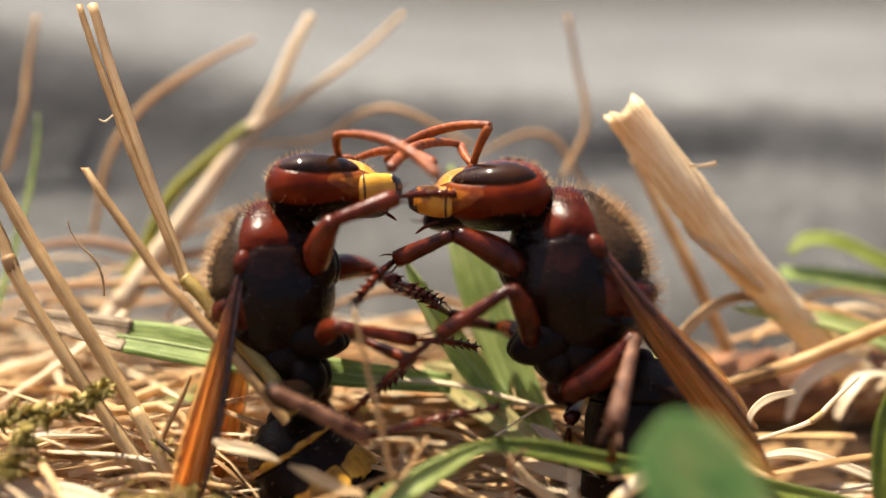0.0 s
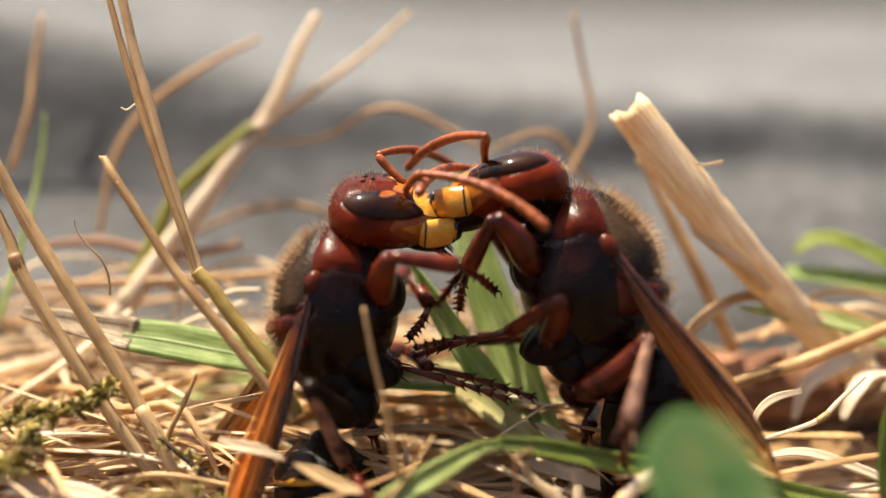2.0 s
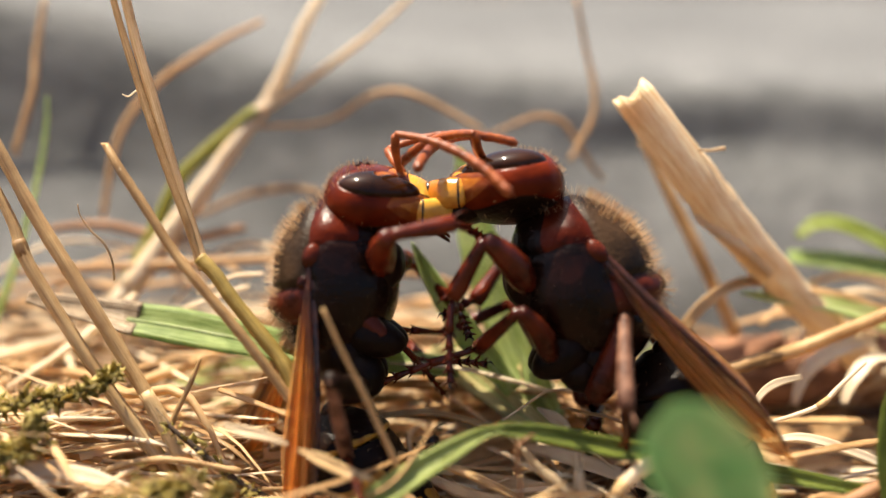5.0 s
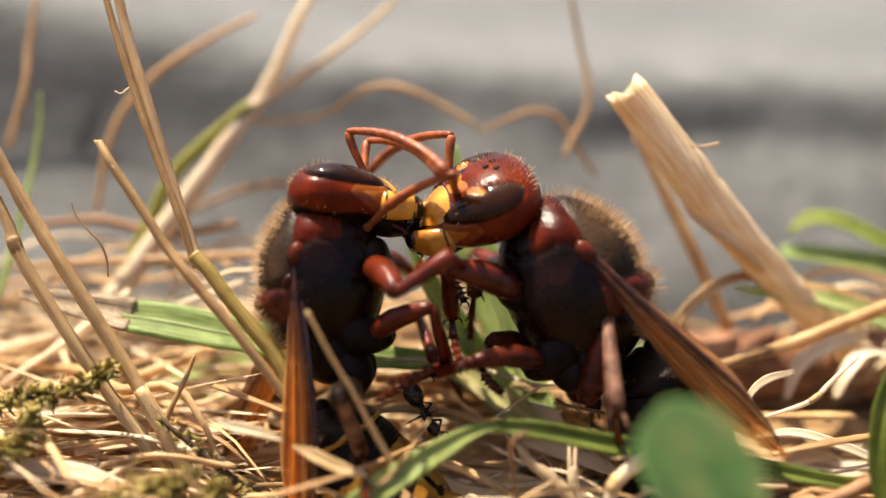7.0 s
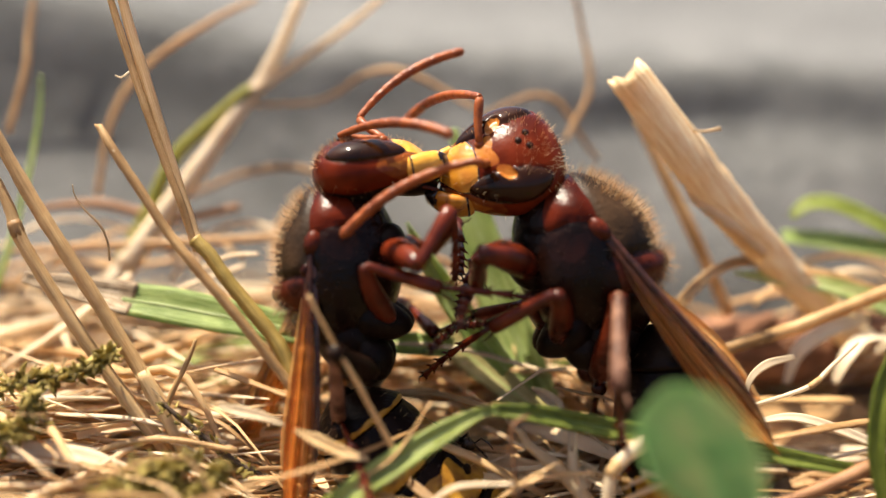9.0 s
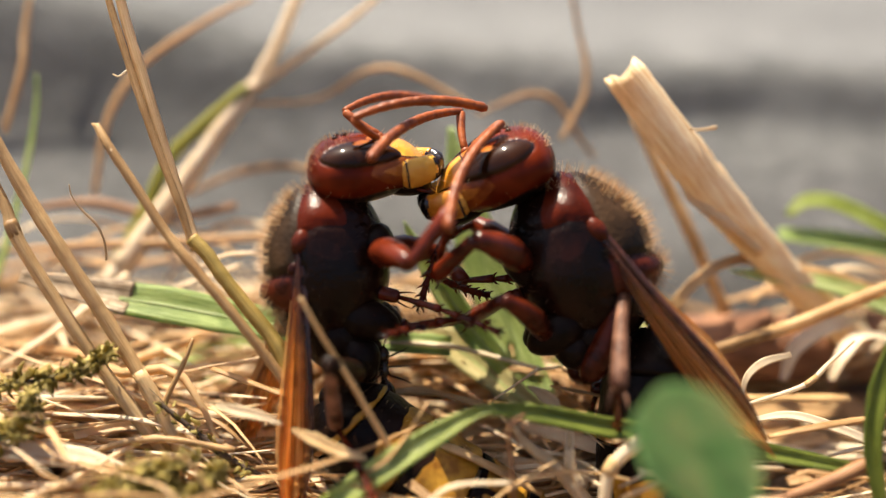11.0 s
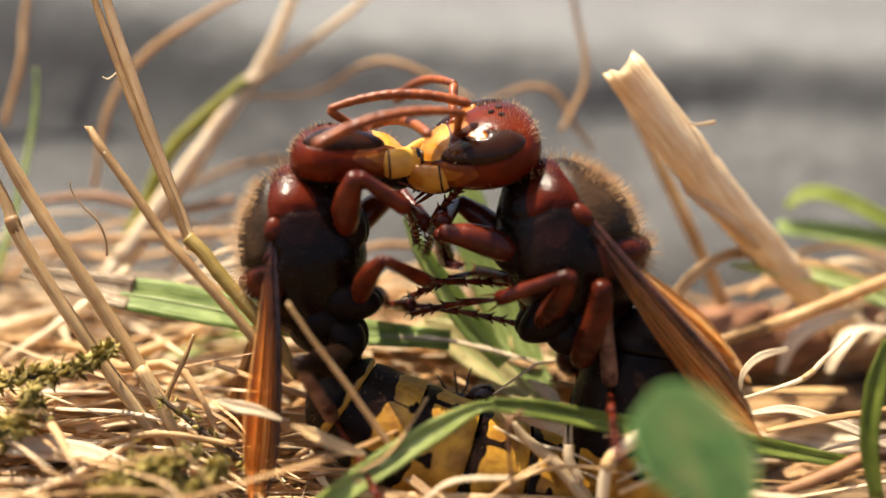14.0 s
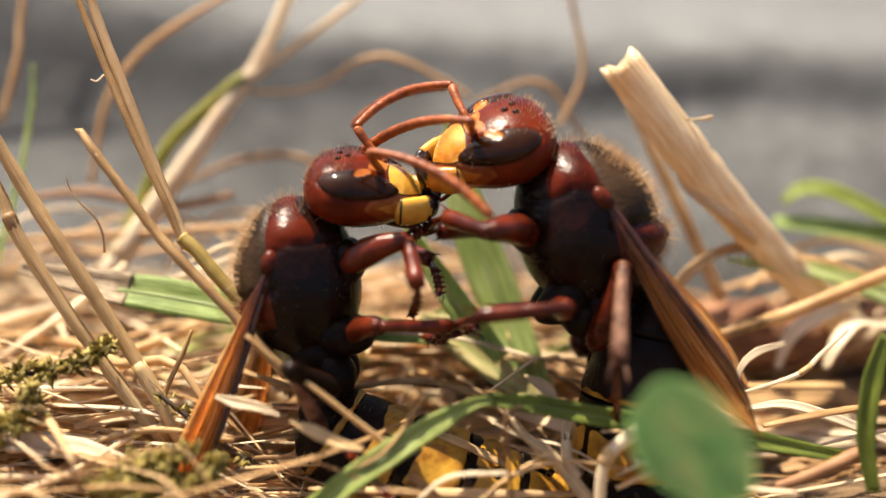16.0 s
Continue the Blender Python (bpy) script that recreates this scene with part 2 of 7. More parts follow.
def frames_along(way):
    way = [Vector(w) for w in way]
    t0 = (way[1] - way[0]).normalized()
    side = t0.cross(Vector((0, 0, 1)))
    if side.length < 1e-3:
        side = t0.cross(Vector((0, 1, 0)))
    side.normalize()
    res = []
    for i, w in enumerate(way):
        t = (way[min(i + 1, len(way) - 1)] - way[max(i - 1, 0)]).normalized()
        side = (side - t * side.dot(t)).normalized()
        res.append((w, t, side, t.cross(side)))
    return res


def tube(bm, way, radii, sides=8, flat=1.0, cap=True, wobble=0.0, rng=None):
    """A round or flattened tube along a way; radii one for each point."""
    uv = bm.loops.layers.uv.verify()
    rings, run, total = [], [], 0.0
    fr = frames_along(way)
    for i, (w, t, a, b) in enumerate(fr):
        if i:
            total += (w - fr[i - 1][0]).length
        run.append(total)
        ring = []
        for k in range(sides):
            an = 2 * math.pi * k / sides
            r = radii[i] * (1 + (rng.uniform(-wobble, wobble) if rng else 0))
            ring.append(bm.verts.new(w + a * (math.cos(an) * r) + b * (math.sin(an) * r * flat)))
        rings.append(ring)
    for i in range(len(rings) - 1):
        for k in range(sides):
            f = bm.faces.new((rings[i][k], rings[i][(k + 1) % sides], rings[i + 1][(k + 1) % sides], rings[i + 1][k]))
            for lp, (u, v) in zip(f.loops, ((k, i), (k + 1, i), (k + 1, i + 1), (k, i + 1))):
                lp[uv].uv = (u / sides, run[v] * MM)
    if cap:
        bm.faces.new(rings[0][::-1])
        bm.faces.new(rings[-1])
    return bm


def strip(bm, way, widths, facing, fold=0.25, thick=0.05, across=6, curl=0.0):
    """A grass blade: a thin solid strip with a keel, turned so that its face looks along facing."""
    uv = bm.loops.layers.uv.verify()
    way = [Vector(w) for w in way]
    face_to = Vector(facing)
    top, low, run, total = [], [], [], 0.0
    for i, w in enumerate(way):
        t = (way[min(i + 1, len(way) - 1)] - way[max(i - 1, 0)]).normalized()
        nrm = face_to - t * face_to.dot(t)
        nrm.normalize()
        if curl:
            nrm = Matrix.Rotation(curl * i / len(way), 3, t) @ nrm
        sd = t.cross(nrm)
        if i:
            total += (w - way[i - 1]).length
        run.append(total)
        ra, rb = [], []
        for k in range(across + 1):
            u = k / across * 2 - 1
            base = w + sd * (u * widths[i] / 2) + nrm * ((abs(u) - 0.5) * fold * widths[i] + 0.03 * math.cos(u * 9))
            ra.append(bm.verts.new(base + nrm * thick / 2))
            rb.append(bm.verts.new(base - nrm * thick / 2))
        top.append(ra)
        low.append(rb)
    n = len(way)
    for i in range(n - 1):
        for k in range(across):
            f = bm.faces.new((top[i][k], top[i][k + 1], top[i + 1][k + 1], top[i + 1][k]))
            g = bm.faces.new((low[i][k + 1], low[i][k], low[i + 1][k], low[i + 1][k + 1]))
            for lp, (u, v) in zip(f.loops, ((k, i), (k + 1, i), (k + 1, i + 1), (k, i + 1))):
                lp[uv].uv = (u / across, run[v] * MM)
            for lp, (u, v) in zip(g.loops, ((k + 1, i), (k, i), (k, i + 1), (k + 1, i + 1))):
                lp[uv].uv = (u / across, run[v] * MM)
        bm.faces.new((top[i][0], top[i + 1][0], low[i + 1][0], low[i][0]))
        bm.faces.new((top[i + 1][across], top[i][across], low[i][across], low[i + 1][across]))
    for i, flip in ((0, 1), (n - 1, 0)):
        for k in range(across):
            q = (top[i][k], top[i][k + 1], low[i][k + 1], low[i][k])
            bm.faces.new(q if flip == 0 else q[::-1])
    return bm


def blob(bm, centre, radii, turn=(0, 0, 0), u=20, v=12, pinch=0.0):
    """An egg-shaped lump; pinch narrows it towards its local +x end."""
    m = Matrix.Translation(centre) @ Euler([radians(a) for a in turn]).to_matrix().to_4x4()
    made = bmesh.ops.create_uvsphere(bm, u_segments=u, v_segments=v, radius=1.0)["verts"]
    for w in made:
        c = w.co.copy()
        k = 1 - pinch * c.x
        w.co = m @ Vector((c.x * radii[0], c.y * radii[1] * k, c.z * radii[2] * k))
    return made


def hairs(bm, spots, rng, length, radius=0.012):
    """Fine curved bristles from (place, way out) spots."""
    for place, out in spots:
        out = (Vector(out) + Vector((rng.uniform(-.35, .35), rng.uniform(-.35, .35), rng.uniform(-.35, .35)))).normalized()
        ln = length * rng.uniform(0.5, 1.2)
        bend = Vector((rng.uniform(-.2, .2), rng.uniform(-.2, .2), rng.uniform(-.2, .2))) * ln
        p = Vector(place)
        tube(bm, [p, p + out * ln * 0.55 + bend * 0.3, p + out * ln + bend], [radius, radius * 0.7, radius * 0.15], 3, cap=False)


def cut_skin(shape, plates, nu, nv):
    """One closed skin, shape(direction), cut along level lines into plates (name, material, field, label); the last keeps the rest."""
    grid = []
    for j in range(nv + 1):
        th = math.pi * j / nv
        grid.append([shape(Vector((math.cos(th), math.sin(th) * math.cos(ph), math.sin(th) * math.sin(ph)))) for ph in (2 * math.pi * i / nu for i in range(nu))])
    rest = [[grid[j][i], grid[j + 1][i], grid[j + 1][(i + 1) % nu], grid[j][(i + 1) % nu]] for j in range(nv) for i in range(nu)]
    made = []
    for name, material, field, label in plates:
        if field is None:
            inside, rest = rest, []
        else:
            inside, outside = [], []
            for poly in rest:
                v = [field(p) for p in poly]
                if min(v) > 0:
                    inside.append(poly)
                elif max(v) <= 0:
                    outside.append(poly)
                else:
                    a, b = [], []
                    for n in range(len(poly)):
                        p, q, fp, fq = poly[n], poly[(n + 1) % len(poly)], v[n], v[(n + 1) % len(poly)]
                        (a if fp > 0 else b).append(p)
                        if (fp > 0) != (fq > 0):
                            m = p + (q - p) * (fp / (fp - fq))
                            a.append(m)
                            b.append(m)
                    inside.append(a)
                    outside.append(b)
            rest = outside
        bm = bmesh.new()
        for poly in inside:
            if len(poly) > 2:
                bm.faces.new([bm.verts.new(p) for p in poly])
        bmesh.ops.remove_doubles(bm, verts=bm.verts, dist=0.004)
        bmesh.ops.recalc_face_normals(bm, faces=bm.faces)
        made.append((name, bm, material, label))
    return made


def skin_spots(shape, count, rng, keep):
    out = []
    while len(out) < count:
        d = Vector((rng.gauss(0, 1), rng.gauss(0, 1), rng.gauss(0, 1))).normalized()
        if keep(d):
            a, b = shape(d), shape((d + d.orthogonal() * 0.02).normalized())
            c = shape((d + d.cross(d.orthogonal()) * 0.02).normalized())
            n = (b - a).cross(c - a)
            n.normalize()
            if n.dot(a - shape(-d)) < 0:
                n = -n
            out.append((a, n))
    return out


# ---- the ground and the slab ----
def ground_sheet():
    bm = bmesh.new()
    rng = random.Random(3)
    xs = [-30000, -3000, -300, -120] + list(np.linspace(-60, 60, 61)) + [120, 300, 3000, 30000]
    ys = [-30000, -3000, -300, -100, -60] + list(np.linspace(-44, 30, 38)) + [60, 200, 3000, 30000]
    grid = [[bm.verts.new((x, y, -3.2 + (noise.noise(Vector((x * .15, y * .15, 0))) * 1.1 + noise.noise(Vector((x * .6, y * .6, 4))) * 0.35 if abs(x) < 70 and -50 < y < 40 else 0))) for x in xs] for y in ys]
    for j in range(len(ys) - 1):
        for i in range(len(xs) - 1):
            bm.faces.new((grid[j][i], grid[j][i + 1], grid[j + 1][i + 1], grid[j + 1][i]))
    tagged(mesh_object("ground", bm, SOIL), "dark crumbly soil under dry matted grass", "ground", kind="structure")


def stone_slab():
    """A thick grey paving slab behind the grass, with a worn, uneven front edge."""
    bm = bmesh.new()
    y0, z1 = 17.0, 14.2
    xs = list(np.linspace(-90, 90, 73))
    xs = [-2500, -600, -200] + xs + [200, 600, 2500]
    profile = [(-8.0, -4.5), (-6.4, -1.5), (-5.2, 0.5), (-3.2, 3.0), (-1.0, 5.0), (1.2, 7.0), (2.7, 8.6), (3.6, 10.0), (4.1, 11.3), (4.6, 12.6), (5.3, 13.5), (6.6, 14.1), (8.5, 14.3), (12, 14.4), (30, 14.5), (70, 14.6), (300, 15), (2500, 15)]
    rows = []
    for x in xs:
        tilt = (-0.05 * x + 0.19 * max(0.0, min(30.0, -11 - x))) if abs(x) < 91 else 0
        col = []
        for k, (dy, z) in enumerate(profile):
            w = 0.7 if 1 <= k <= 13 else 0.1
            n1 = noise.noise(Vector((x * .09, dy * .2, z * .2)))
            n2 = noise.noise(Vector((x * .5, dy * .5 + 9, z * .5)))
            col.append(bm.verts.new((x, y0 + dy + w * (n1 + .4 * n2), z + (tilt if k > 6 else 0) + w * .5 * n1)))
        rows.append(col)
    for i in range(len(rows) - 1):
        for k in range(len(profile) - 1):
            bm.faces.new((rows[i][k], rows[i + 1][k], rows[i + 1][k + 1], rows[i][k + 1]))
    tagged(mesh_object("pavement", bm, STONE), "weathered grey stone paving slab with a rough edge", "paving slab", kind="structure")


ground_sheet()
stone_slab()


# ---- grass and straw ----
def stem(name, label, pts, material, radii, category="straw", sides=9, steps=7, nodes=(), group="", splits=0, wob=0.05, hollow=False, parent=None, flat=1.0, sheath=None):
    """A dry stalk through the given points; nodes are swollen joints (share of the length)."""
    rng = random.Random(len(pts) * 17 + int(pts[0][0] * 100))
    way = curve_points(pts, steps)
    n = len(way)
    rad = list(np.interp(np.linspace(0, 1, n), np.linspace(0, 1, len(radii)), radii))
    for nd in nodes:
        for i in range(n):
            rad[i] *= 1 + 0.10 * math.exp(-((i / (n - 1) - nd) / 0.025) ** 2)
    rad = [r * (1 + rng.uniform(-wob, wob)) for r in rad]
    bm = bmesh.new()
    tube(bm, way, rad, sides, flat, wobble=wob * 0.7, rng=rng, cap=not hollow)
    if hollow:
        # a torn, hollow mouth at the start
        t = (Vector(way[0]) - Vector(way[1])).normalized()
        ring = [v for v in bm.verts][:sides]
        inner = []
        for k, v in enumerate(ring):
            v.co += t * rng.uniform(-0.45, 0.2)
            inner.append(bm.verts.new(Vector(way[0]) + (v.co - Vector(way[0])) * 0.72 - t * 0.1))
        deep = [bm.verts.new(v.co - t * 1.2) for v in inner]
        for k in range(sides):
            j = (k + 1) % sides
            bm.faces.new((ring[j], ring[k], inner[k], inner[j]))
            bm.faces.new((inner[j], inner[k], deep[k], deep[j]))
        bm.faces.new(deep)
    for s in range(splits):
        a = Vector(way[0]) + Vector((rng.uniform(-.3, .3), rng.uniform(-.2, .2), rng.uniform(0, .2)))
        b = Vector(way[min(n - 1, 2 + s)])
        d = Vector(way[0]) - Vector(way[1])
        tube(bm, [b, (a + b) / 2 + Vector((rng.uniform(-.1, .1), 0, 0)), a + d.normalized() * rng.uniform(.2, 1)], [rad[0] * .45, rad[0] * .4, rad[0] * .2], 5)
    ob = mesh_object(name, bm, material, parent, label) if parent else tagged(mesh_object(name, bm, material), label, category, group)
    if sheath:
        # a dry leaf sheath still wrapped round part of the stem
        a, b = round(sheath[0] * (n - 1)), round(sheath[1] * (n - 1))
        bm = bmesh.new()
        tube(bm, way[a:b + 1], [rad[i] * (1.10 - 0.08 * abs(2 * (i - a) / (b - a) - 1)) for i in range(a, b + 1)], sides, flat, wobble=0.05, rng=rng)
        part("leaf_sheath", bm, material, ob, "dry leaf sheath round the stem")
    if not parent:
        for nd in nodes:
            # the swollen joint, a darker collar round the stem
            i = min(n - 3, max(2, round(nd * (n - 1))))
            bm = bmesh.new()
            a, b = Vector(way[i - 1]), Vector(way[i + 1])
            m, h = Vector(way[i]), (b - a).normalized()
            tube(bm, [m - h * .35, m - h * .15, m + h * .1, m + h * .35], [rad[i] * q for q in (.96, 1.035, 1.03, .96)], sides)
            part("joint", bm, STRAW_TAN, ob, "swollen tan joint")
    return ob


def blade(name, label, pts, material, widths, facing=(0, -0.6, 0.8), fold=0.22, curl=0.0, category="grass blade", group="", steps=8, thick=0.06, rib=None):
    way = curve_points(pts, steps)
    n = len(way)
    wd = np.interp(np.linspace(0, 1, n), np.linspace(0, 1, len(widths)), widths)
    bm = bmesh.new()
    strip(bm, way, wd, facing, fold, thick, 6, curl)
    ob = tagged(mesh_object(name, bm, material), label, category, group)
    if rib:
        bm = bmesh.new()
        f = Vector(facing).normalized()
        mid = [Vector(w) + f * (0.03 - fold * 0.5 * q) for w, q in zip(way, wd)]
        tube(bm, mid, [max(0.02, 0.05 * q) for q in wd], 6)
        part("midrib", bm, rib, ob, "pale rib along the blade")
    return ob


T = "tan dry grass stem with a swollen joint"
STALK = stem("straw_stalk", "thick broken straw stalk with a torn hollow end", [(7.83, 4.80, 14.64), (10.30, 4.30, 11.48), (12.16, 4.30, 9.23), (14.95, 5.00, 6.18), (16.92, 5.50, 4.27), (20.04, 6.20, 1.45)], STALK_STRAW, [0.88, 0.98, 0.95, 0.84, 0.8, 0.8], sides=20, hollow=True, wob=0.03)
stem("straw_sheath", "thin peeling sheath on the thick straw stalk", [(10.66, 4.60, 9.93), (11.15, 4.00, 9.04), (12.53, 3.40, 8.05), (14.27, 3.80, 6.56)], STRAW, [0.14, 0.24, 0.28, 0.22], parent=STALK)
stem("straw_fibre", "tiny loose fibre on the thick straw stalk", [(10.51, 4.00, 12.23), (11.11, 3.70, 12.16), (11.89, 3.70, 12.28)], STRAW_PALE, [0.05, 0.06, 0.1], sides=6, parent=STALK)
stem("dry_straw", "thin dry stem leaning behind the thick stalk", [(9.28, 9.20, 11.83), (10.68, 8.50, 9.10), (11.89, 7.80, 6.73), (13.89, 7.10, 2.56)], STRAW, [0.2, 0.3, 0.32, 0.3])
stem("dry_straw", "tan dry grass stem leaning over the straw", [(-18.68, 0.50, 13.37), (-16.91, -0.22, 10.26), (-15.39, -0.93, 7.98), (-13.34, -1.65, 4.75), (-11.93, -2.37, 2.64), (-10.43, -3.08, 0.09), (-9.34, -3.80, -1.85)], STRAW_TAN, [0.26, 0.29, 0.30, 0.30, 0.32, 0.3], sheath=(0.62, 1.0))
stem("dry_straw", T, [(-18.67, 0.12, 11.58), (-17.71, -0.41, 9.83), (-17.07, -0.88, 8.30), (-15.07, -1.66, 5.18), (-13.17, -2.30, 2.47), (-11.25, -2.89, -0.04)], STRAW_TAN, [0.20, 0.22, 0.28, 0.27, 0.27, 0.26], nodes=(0.33,), sheath=(0.7, 1.0))
stem("green_shoot", "olive green base of a dry stem", [(-13.66, -2.01, 3.09), (-12.52, -2.42, 1.51), (-11.56, -2.52, 0.16)], GREEN_OLIVE, [0.2, 0.32, 0.3])
FORK = stem("forked_straw", "bright dry stem with a fork", [(-6.69, 13.20, 18.48), (-7.46, 12.60, 17.11), (-8.33, 12.00, 15.14), (-9.32, 11.50, 13.34), (-10.48, 10.60, 11.82), (-12.22, 9.40, 9.36), (-14.09, 8.20, 6.90), (-16.29, 6.40, 3.87)], STRAW_PALE, [0.26, 0.30, 0.34, 0.38, 0.40, 0.45, 0.52, 0.6], sheath=(0.5, 0.95))
stem("side_shoot", "slender forked stem turning green at its base", [(-2.02, 13.60, 18.59), (-3.86, 12.80, 16.89), (-5.42, 12.30, 15.69), (-6.84, 12.00, 14.70), (-8.25, 11.70, 13.77), (-9.73, 11.10, 12.82)], STRAW_PALE, [0.13, 0.16, 0.19, 0.22, 0.25, 0.3], nodes=(0.99,), parent=FORK)
stem("green_shoot", "green lower half of a slender stem", [(-9.75, 10.95, 13.04), (-11.72, 10.46, 11.43), (-13.50, 9.72, 9.71), (-14.85, 8.66, 6.95), (-16.50, 7.12, 3.63)], GREEN_OLIVE, [0.32, 0.34, 0.34, 0.36, 0.38], parent=FORK)
stem("dry_straw", "upright pale green stem with a pointed tip", [(-19.72, 9.72, 13.81), (-19.75, 9.22, 12.19), (-20.19, 8.41, 9.56), (-21.14, 7.29, 5.89), (-22.10, 6.48, 3.27)], GREEN_PALE, [0.05, 0.11, 0.14, 0.17, 0.17])
for k, (p, r) in enumerate((
        ([(-9.97, 11.30, 12.17), (-7.13, 11.47, 12.26), (-5.65, 11.64, 12.70), (-4.28, 11.81, 13.59), (-2.84, 11.77, 13.94), (-1.42, 11.51, 13.58), (0.01, 11.26, 12.88), (1.57, 11.00, 12.01)], 0.24),
        ([(1.72, 11.20, 11.64), (3.14, 11.27, 12.29), (4.41, 11.33, 12.71), (5.56, 11.40, 12.42), (6.28, 11.13, 11.52), (6.91, 10.87, 10.50), (7.65, 10.60, 9.57)], 0.24),
        ([(6.32, 13.20, 18.50), (6.87, 12.62, 15.74), (7.23, 12.04, 14.10), (7.15, 11.46, 12.70), (6.48, 10.88, 11.47), (5.93, 10.30, 10.60)], 0.26),
        ([(-9.58, 12.89, 17.32), (-11.86, 12.56, 16.23), (-14.99, 11.93, 14.18), (-16.84, 11.13, 11.59), (-17.55, 9.96, 7.78)], 0.3),
        ([(-20.62, 13.00, 18.46), (-20.93, 12.00, 15.73), (-20.94, 11.00, 13.87), (-21.74, 10.00, 10.93)], 0.3),
        ([(-20.30, 8.78, 7.35), (-17.22, 8.86, 7.62), (-13.59, 8.66, 6.95), (-10.23, 8.83, 7.48)], 0.4),
        ([(-21.01, 7.21, 5.63), (-17.44, 7.29, 5.89), (-13.33, 7.33, 6.03), (-7.29, 7.46, 6.42)], 0.36),
        ([(-13.24, 10.94, 7.54), (-10.33, 11.28, 8.66), (-7.58, 10.39, 9.14), (-5.30, 10.14, 8.33)], 0.3),
        ([(-6.20, 6.90, 4.59), (-2.36, 7.23, 5.63), (2.03, 6.91, 4.59)], 0.3))):
    stem("curved_straw", "curved brown dry stem before the slab", p, STRAW_BROWN if k == 5 else FAR_TAN, [r * .4, r * .6, r * .6, r * .5], group="far curved stems")
for p, r, m_ in (
        ([(-22.81, 8.08, 5.08), (-20.30, 8.53, 6.55), (-17.78, 8.64, 6.89), (-14.71, 8.40, 6.09), (-12.50, 6.97, 4.85)], 0.20, STRAW_PALE),
        ([(-20.46, 6.64, 3.80), (-17.89, 7.77, 5.75), (-14.99, 8.54, 6.55), (-12.19, 8.46, 6.28), (-9.76, 7.14, 5.37)], 0.17, STRAW),
        ([(-13.33, 6.81, 4.32), (-11.91, 8.38, 6.01), (-10.05, 9.08, 6.61), (-8.00, 8.47, 6.28)], 0.22, STRAW_PALE),
        ([(-23.25, 8.78, 3.97), (-19.83, 9.04, 4.78), (-16.13, 8.92, 4.38), (-11.57, 9.13, 5.06)], 0.26, FAR_TAN),
        ([(-17.91, 5.54, 3.61), (-15.25, 7.13, 5.37), (-13.33, 7.25, 5.76), (-11.02, 6.42, 4.74)], 0.16, STRAW_PALE),
        ([(14.92, 6.52, 3.28), (17.17, 8.00, 4.68), (19.59, 8.67, 5.15), (22.91, 9.00, 4.52)], 0.2, STRAW),
        ([(16.25, 5.27, 2.58), (18.21, 6.85, 4.33), (20.33, 7.47, 4.65), (22.76, 7.64, 3.48)], 0.24, STRAW_PALE),
        ([(13.81, 7.47, 2.95), (16.49, 8.11, 3.32), (19.49, 8.54, 3.02), (23.19, 8.75, 3.70)], 0.26, FAR_TAN)):
    stem("arching_straw", "dry straw arching up before the slab", p, m_, [r * .6, r, r, r * .7], group="arching straws before the slab", wob=0.1, flat=0.6)
stem("thin_sprig", "hair-thin dry sprig with a side shoot", [(-15.28, 0.30, 10.46), (-15.21, 0.30, 9.98), (-14.83, 0.30, 9.36), (-14.32, 0.30, 8.79), (-14.05, 0.30, 8.06), (-14.03, 0.30, 7.23)], STRAW_PALE, [0.02, 0.03, 0.05, 0.05, 0.05], sides=6)
blade("wide_blade", "broad green grass blade withered pale at its end", [(-13.98, 1.34, 5.22), (-11.90, 1.24, 4.92), (-8.98, 1.18, 4.37), (-4.58, 1.16, 3.59), (0.35, 1.21, 3.05)], GREEN_PALE, [1.5, 1.7, 1.6, 1.3, 0.9], (-0.1, -0.7, 0.7), 0.12, rib=GREEN_PALE)
blade("withered_blade", "brown withered end of a broad grass blade", [(-18.31, 1.69, 6.06), (-16.55, 1.50, 5.76), (-15.08, 1.41, 5.46), (-13.48, 1.27, 5.17)], WITHERED, [0.5, 1.0, 1.3, 1.6], (-0.1, -0.7, 0.7), 0.2)
blade("blade", "reddish and green grass blade bent over", [(13.26, 4.50, 5.51), (14.39, 4.75, 5.22), (16.58, 5.00, 4.93), (18.56, 5.25, 4.47), (21.89, 5.50, 3.15)], GREEN_PALE, [0.15, 0.6, 0.95, 1.15, 1.2], (0.1, -0.35, 0.95), 0.2, curl=0.5)
blade("dry_edge", "tan dry margin of the bent green blade", [(10.21, 3.20, 3.53), (10.61, 3.40, 4.35), (11.56, 3.80, 5.27), (12.64, 4.20, 5.85), (13.82, 4.60, 6.00), (15.54, 4.80, 5.65), (18.13, 5.00, 5.21), (21.80, 5.50, 3.94)], STRAW, [0.35, 0.5, 0.55, 0.5, 0.55, 0.45, 0.35, 0.25], (0.1, -0.6, 0.8), 0.2, category="straw")
blade("blade", "green grass blade arching before the slab", [(17.03, 8.74, 7.09), (18.00, 8.93, 7.70), (19.68, 8.87, 7.49), (22.76, 8.42, 6.02)], GREEN, [0.4, 0.9, 1.1, 1.2], (0, -0.5, 0.85))
blade("blade", "pale green blade lying behind the stalk", [(16.61, 8.45, 6.15), (19.12, 8.37, 5.89), (22.76, 8.21, 5.35)], GREEN_PALE, [0.8, 1.2, 1.3], (0, -0.5, 0.85))
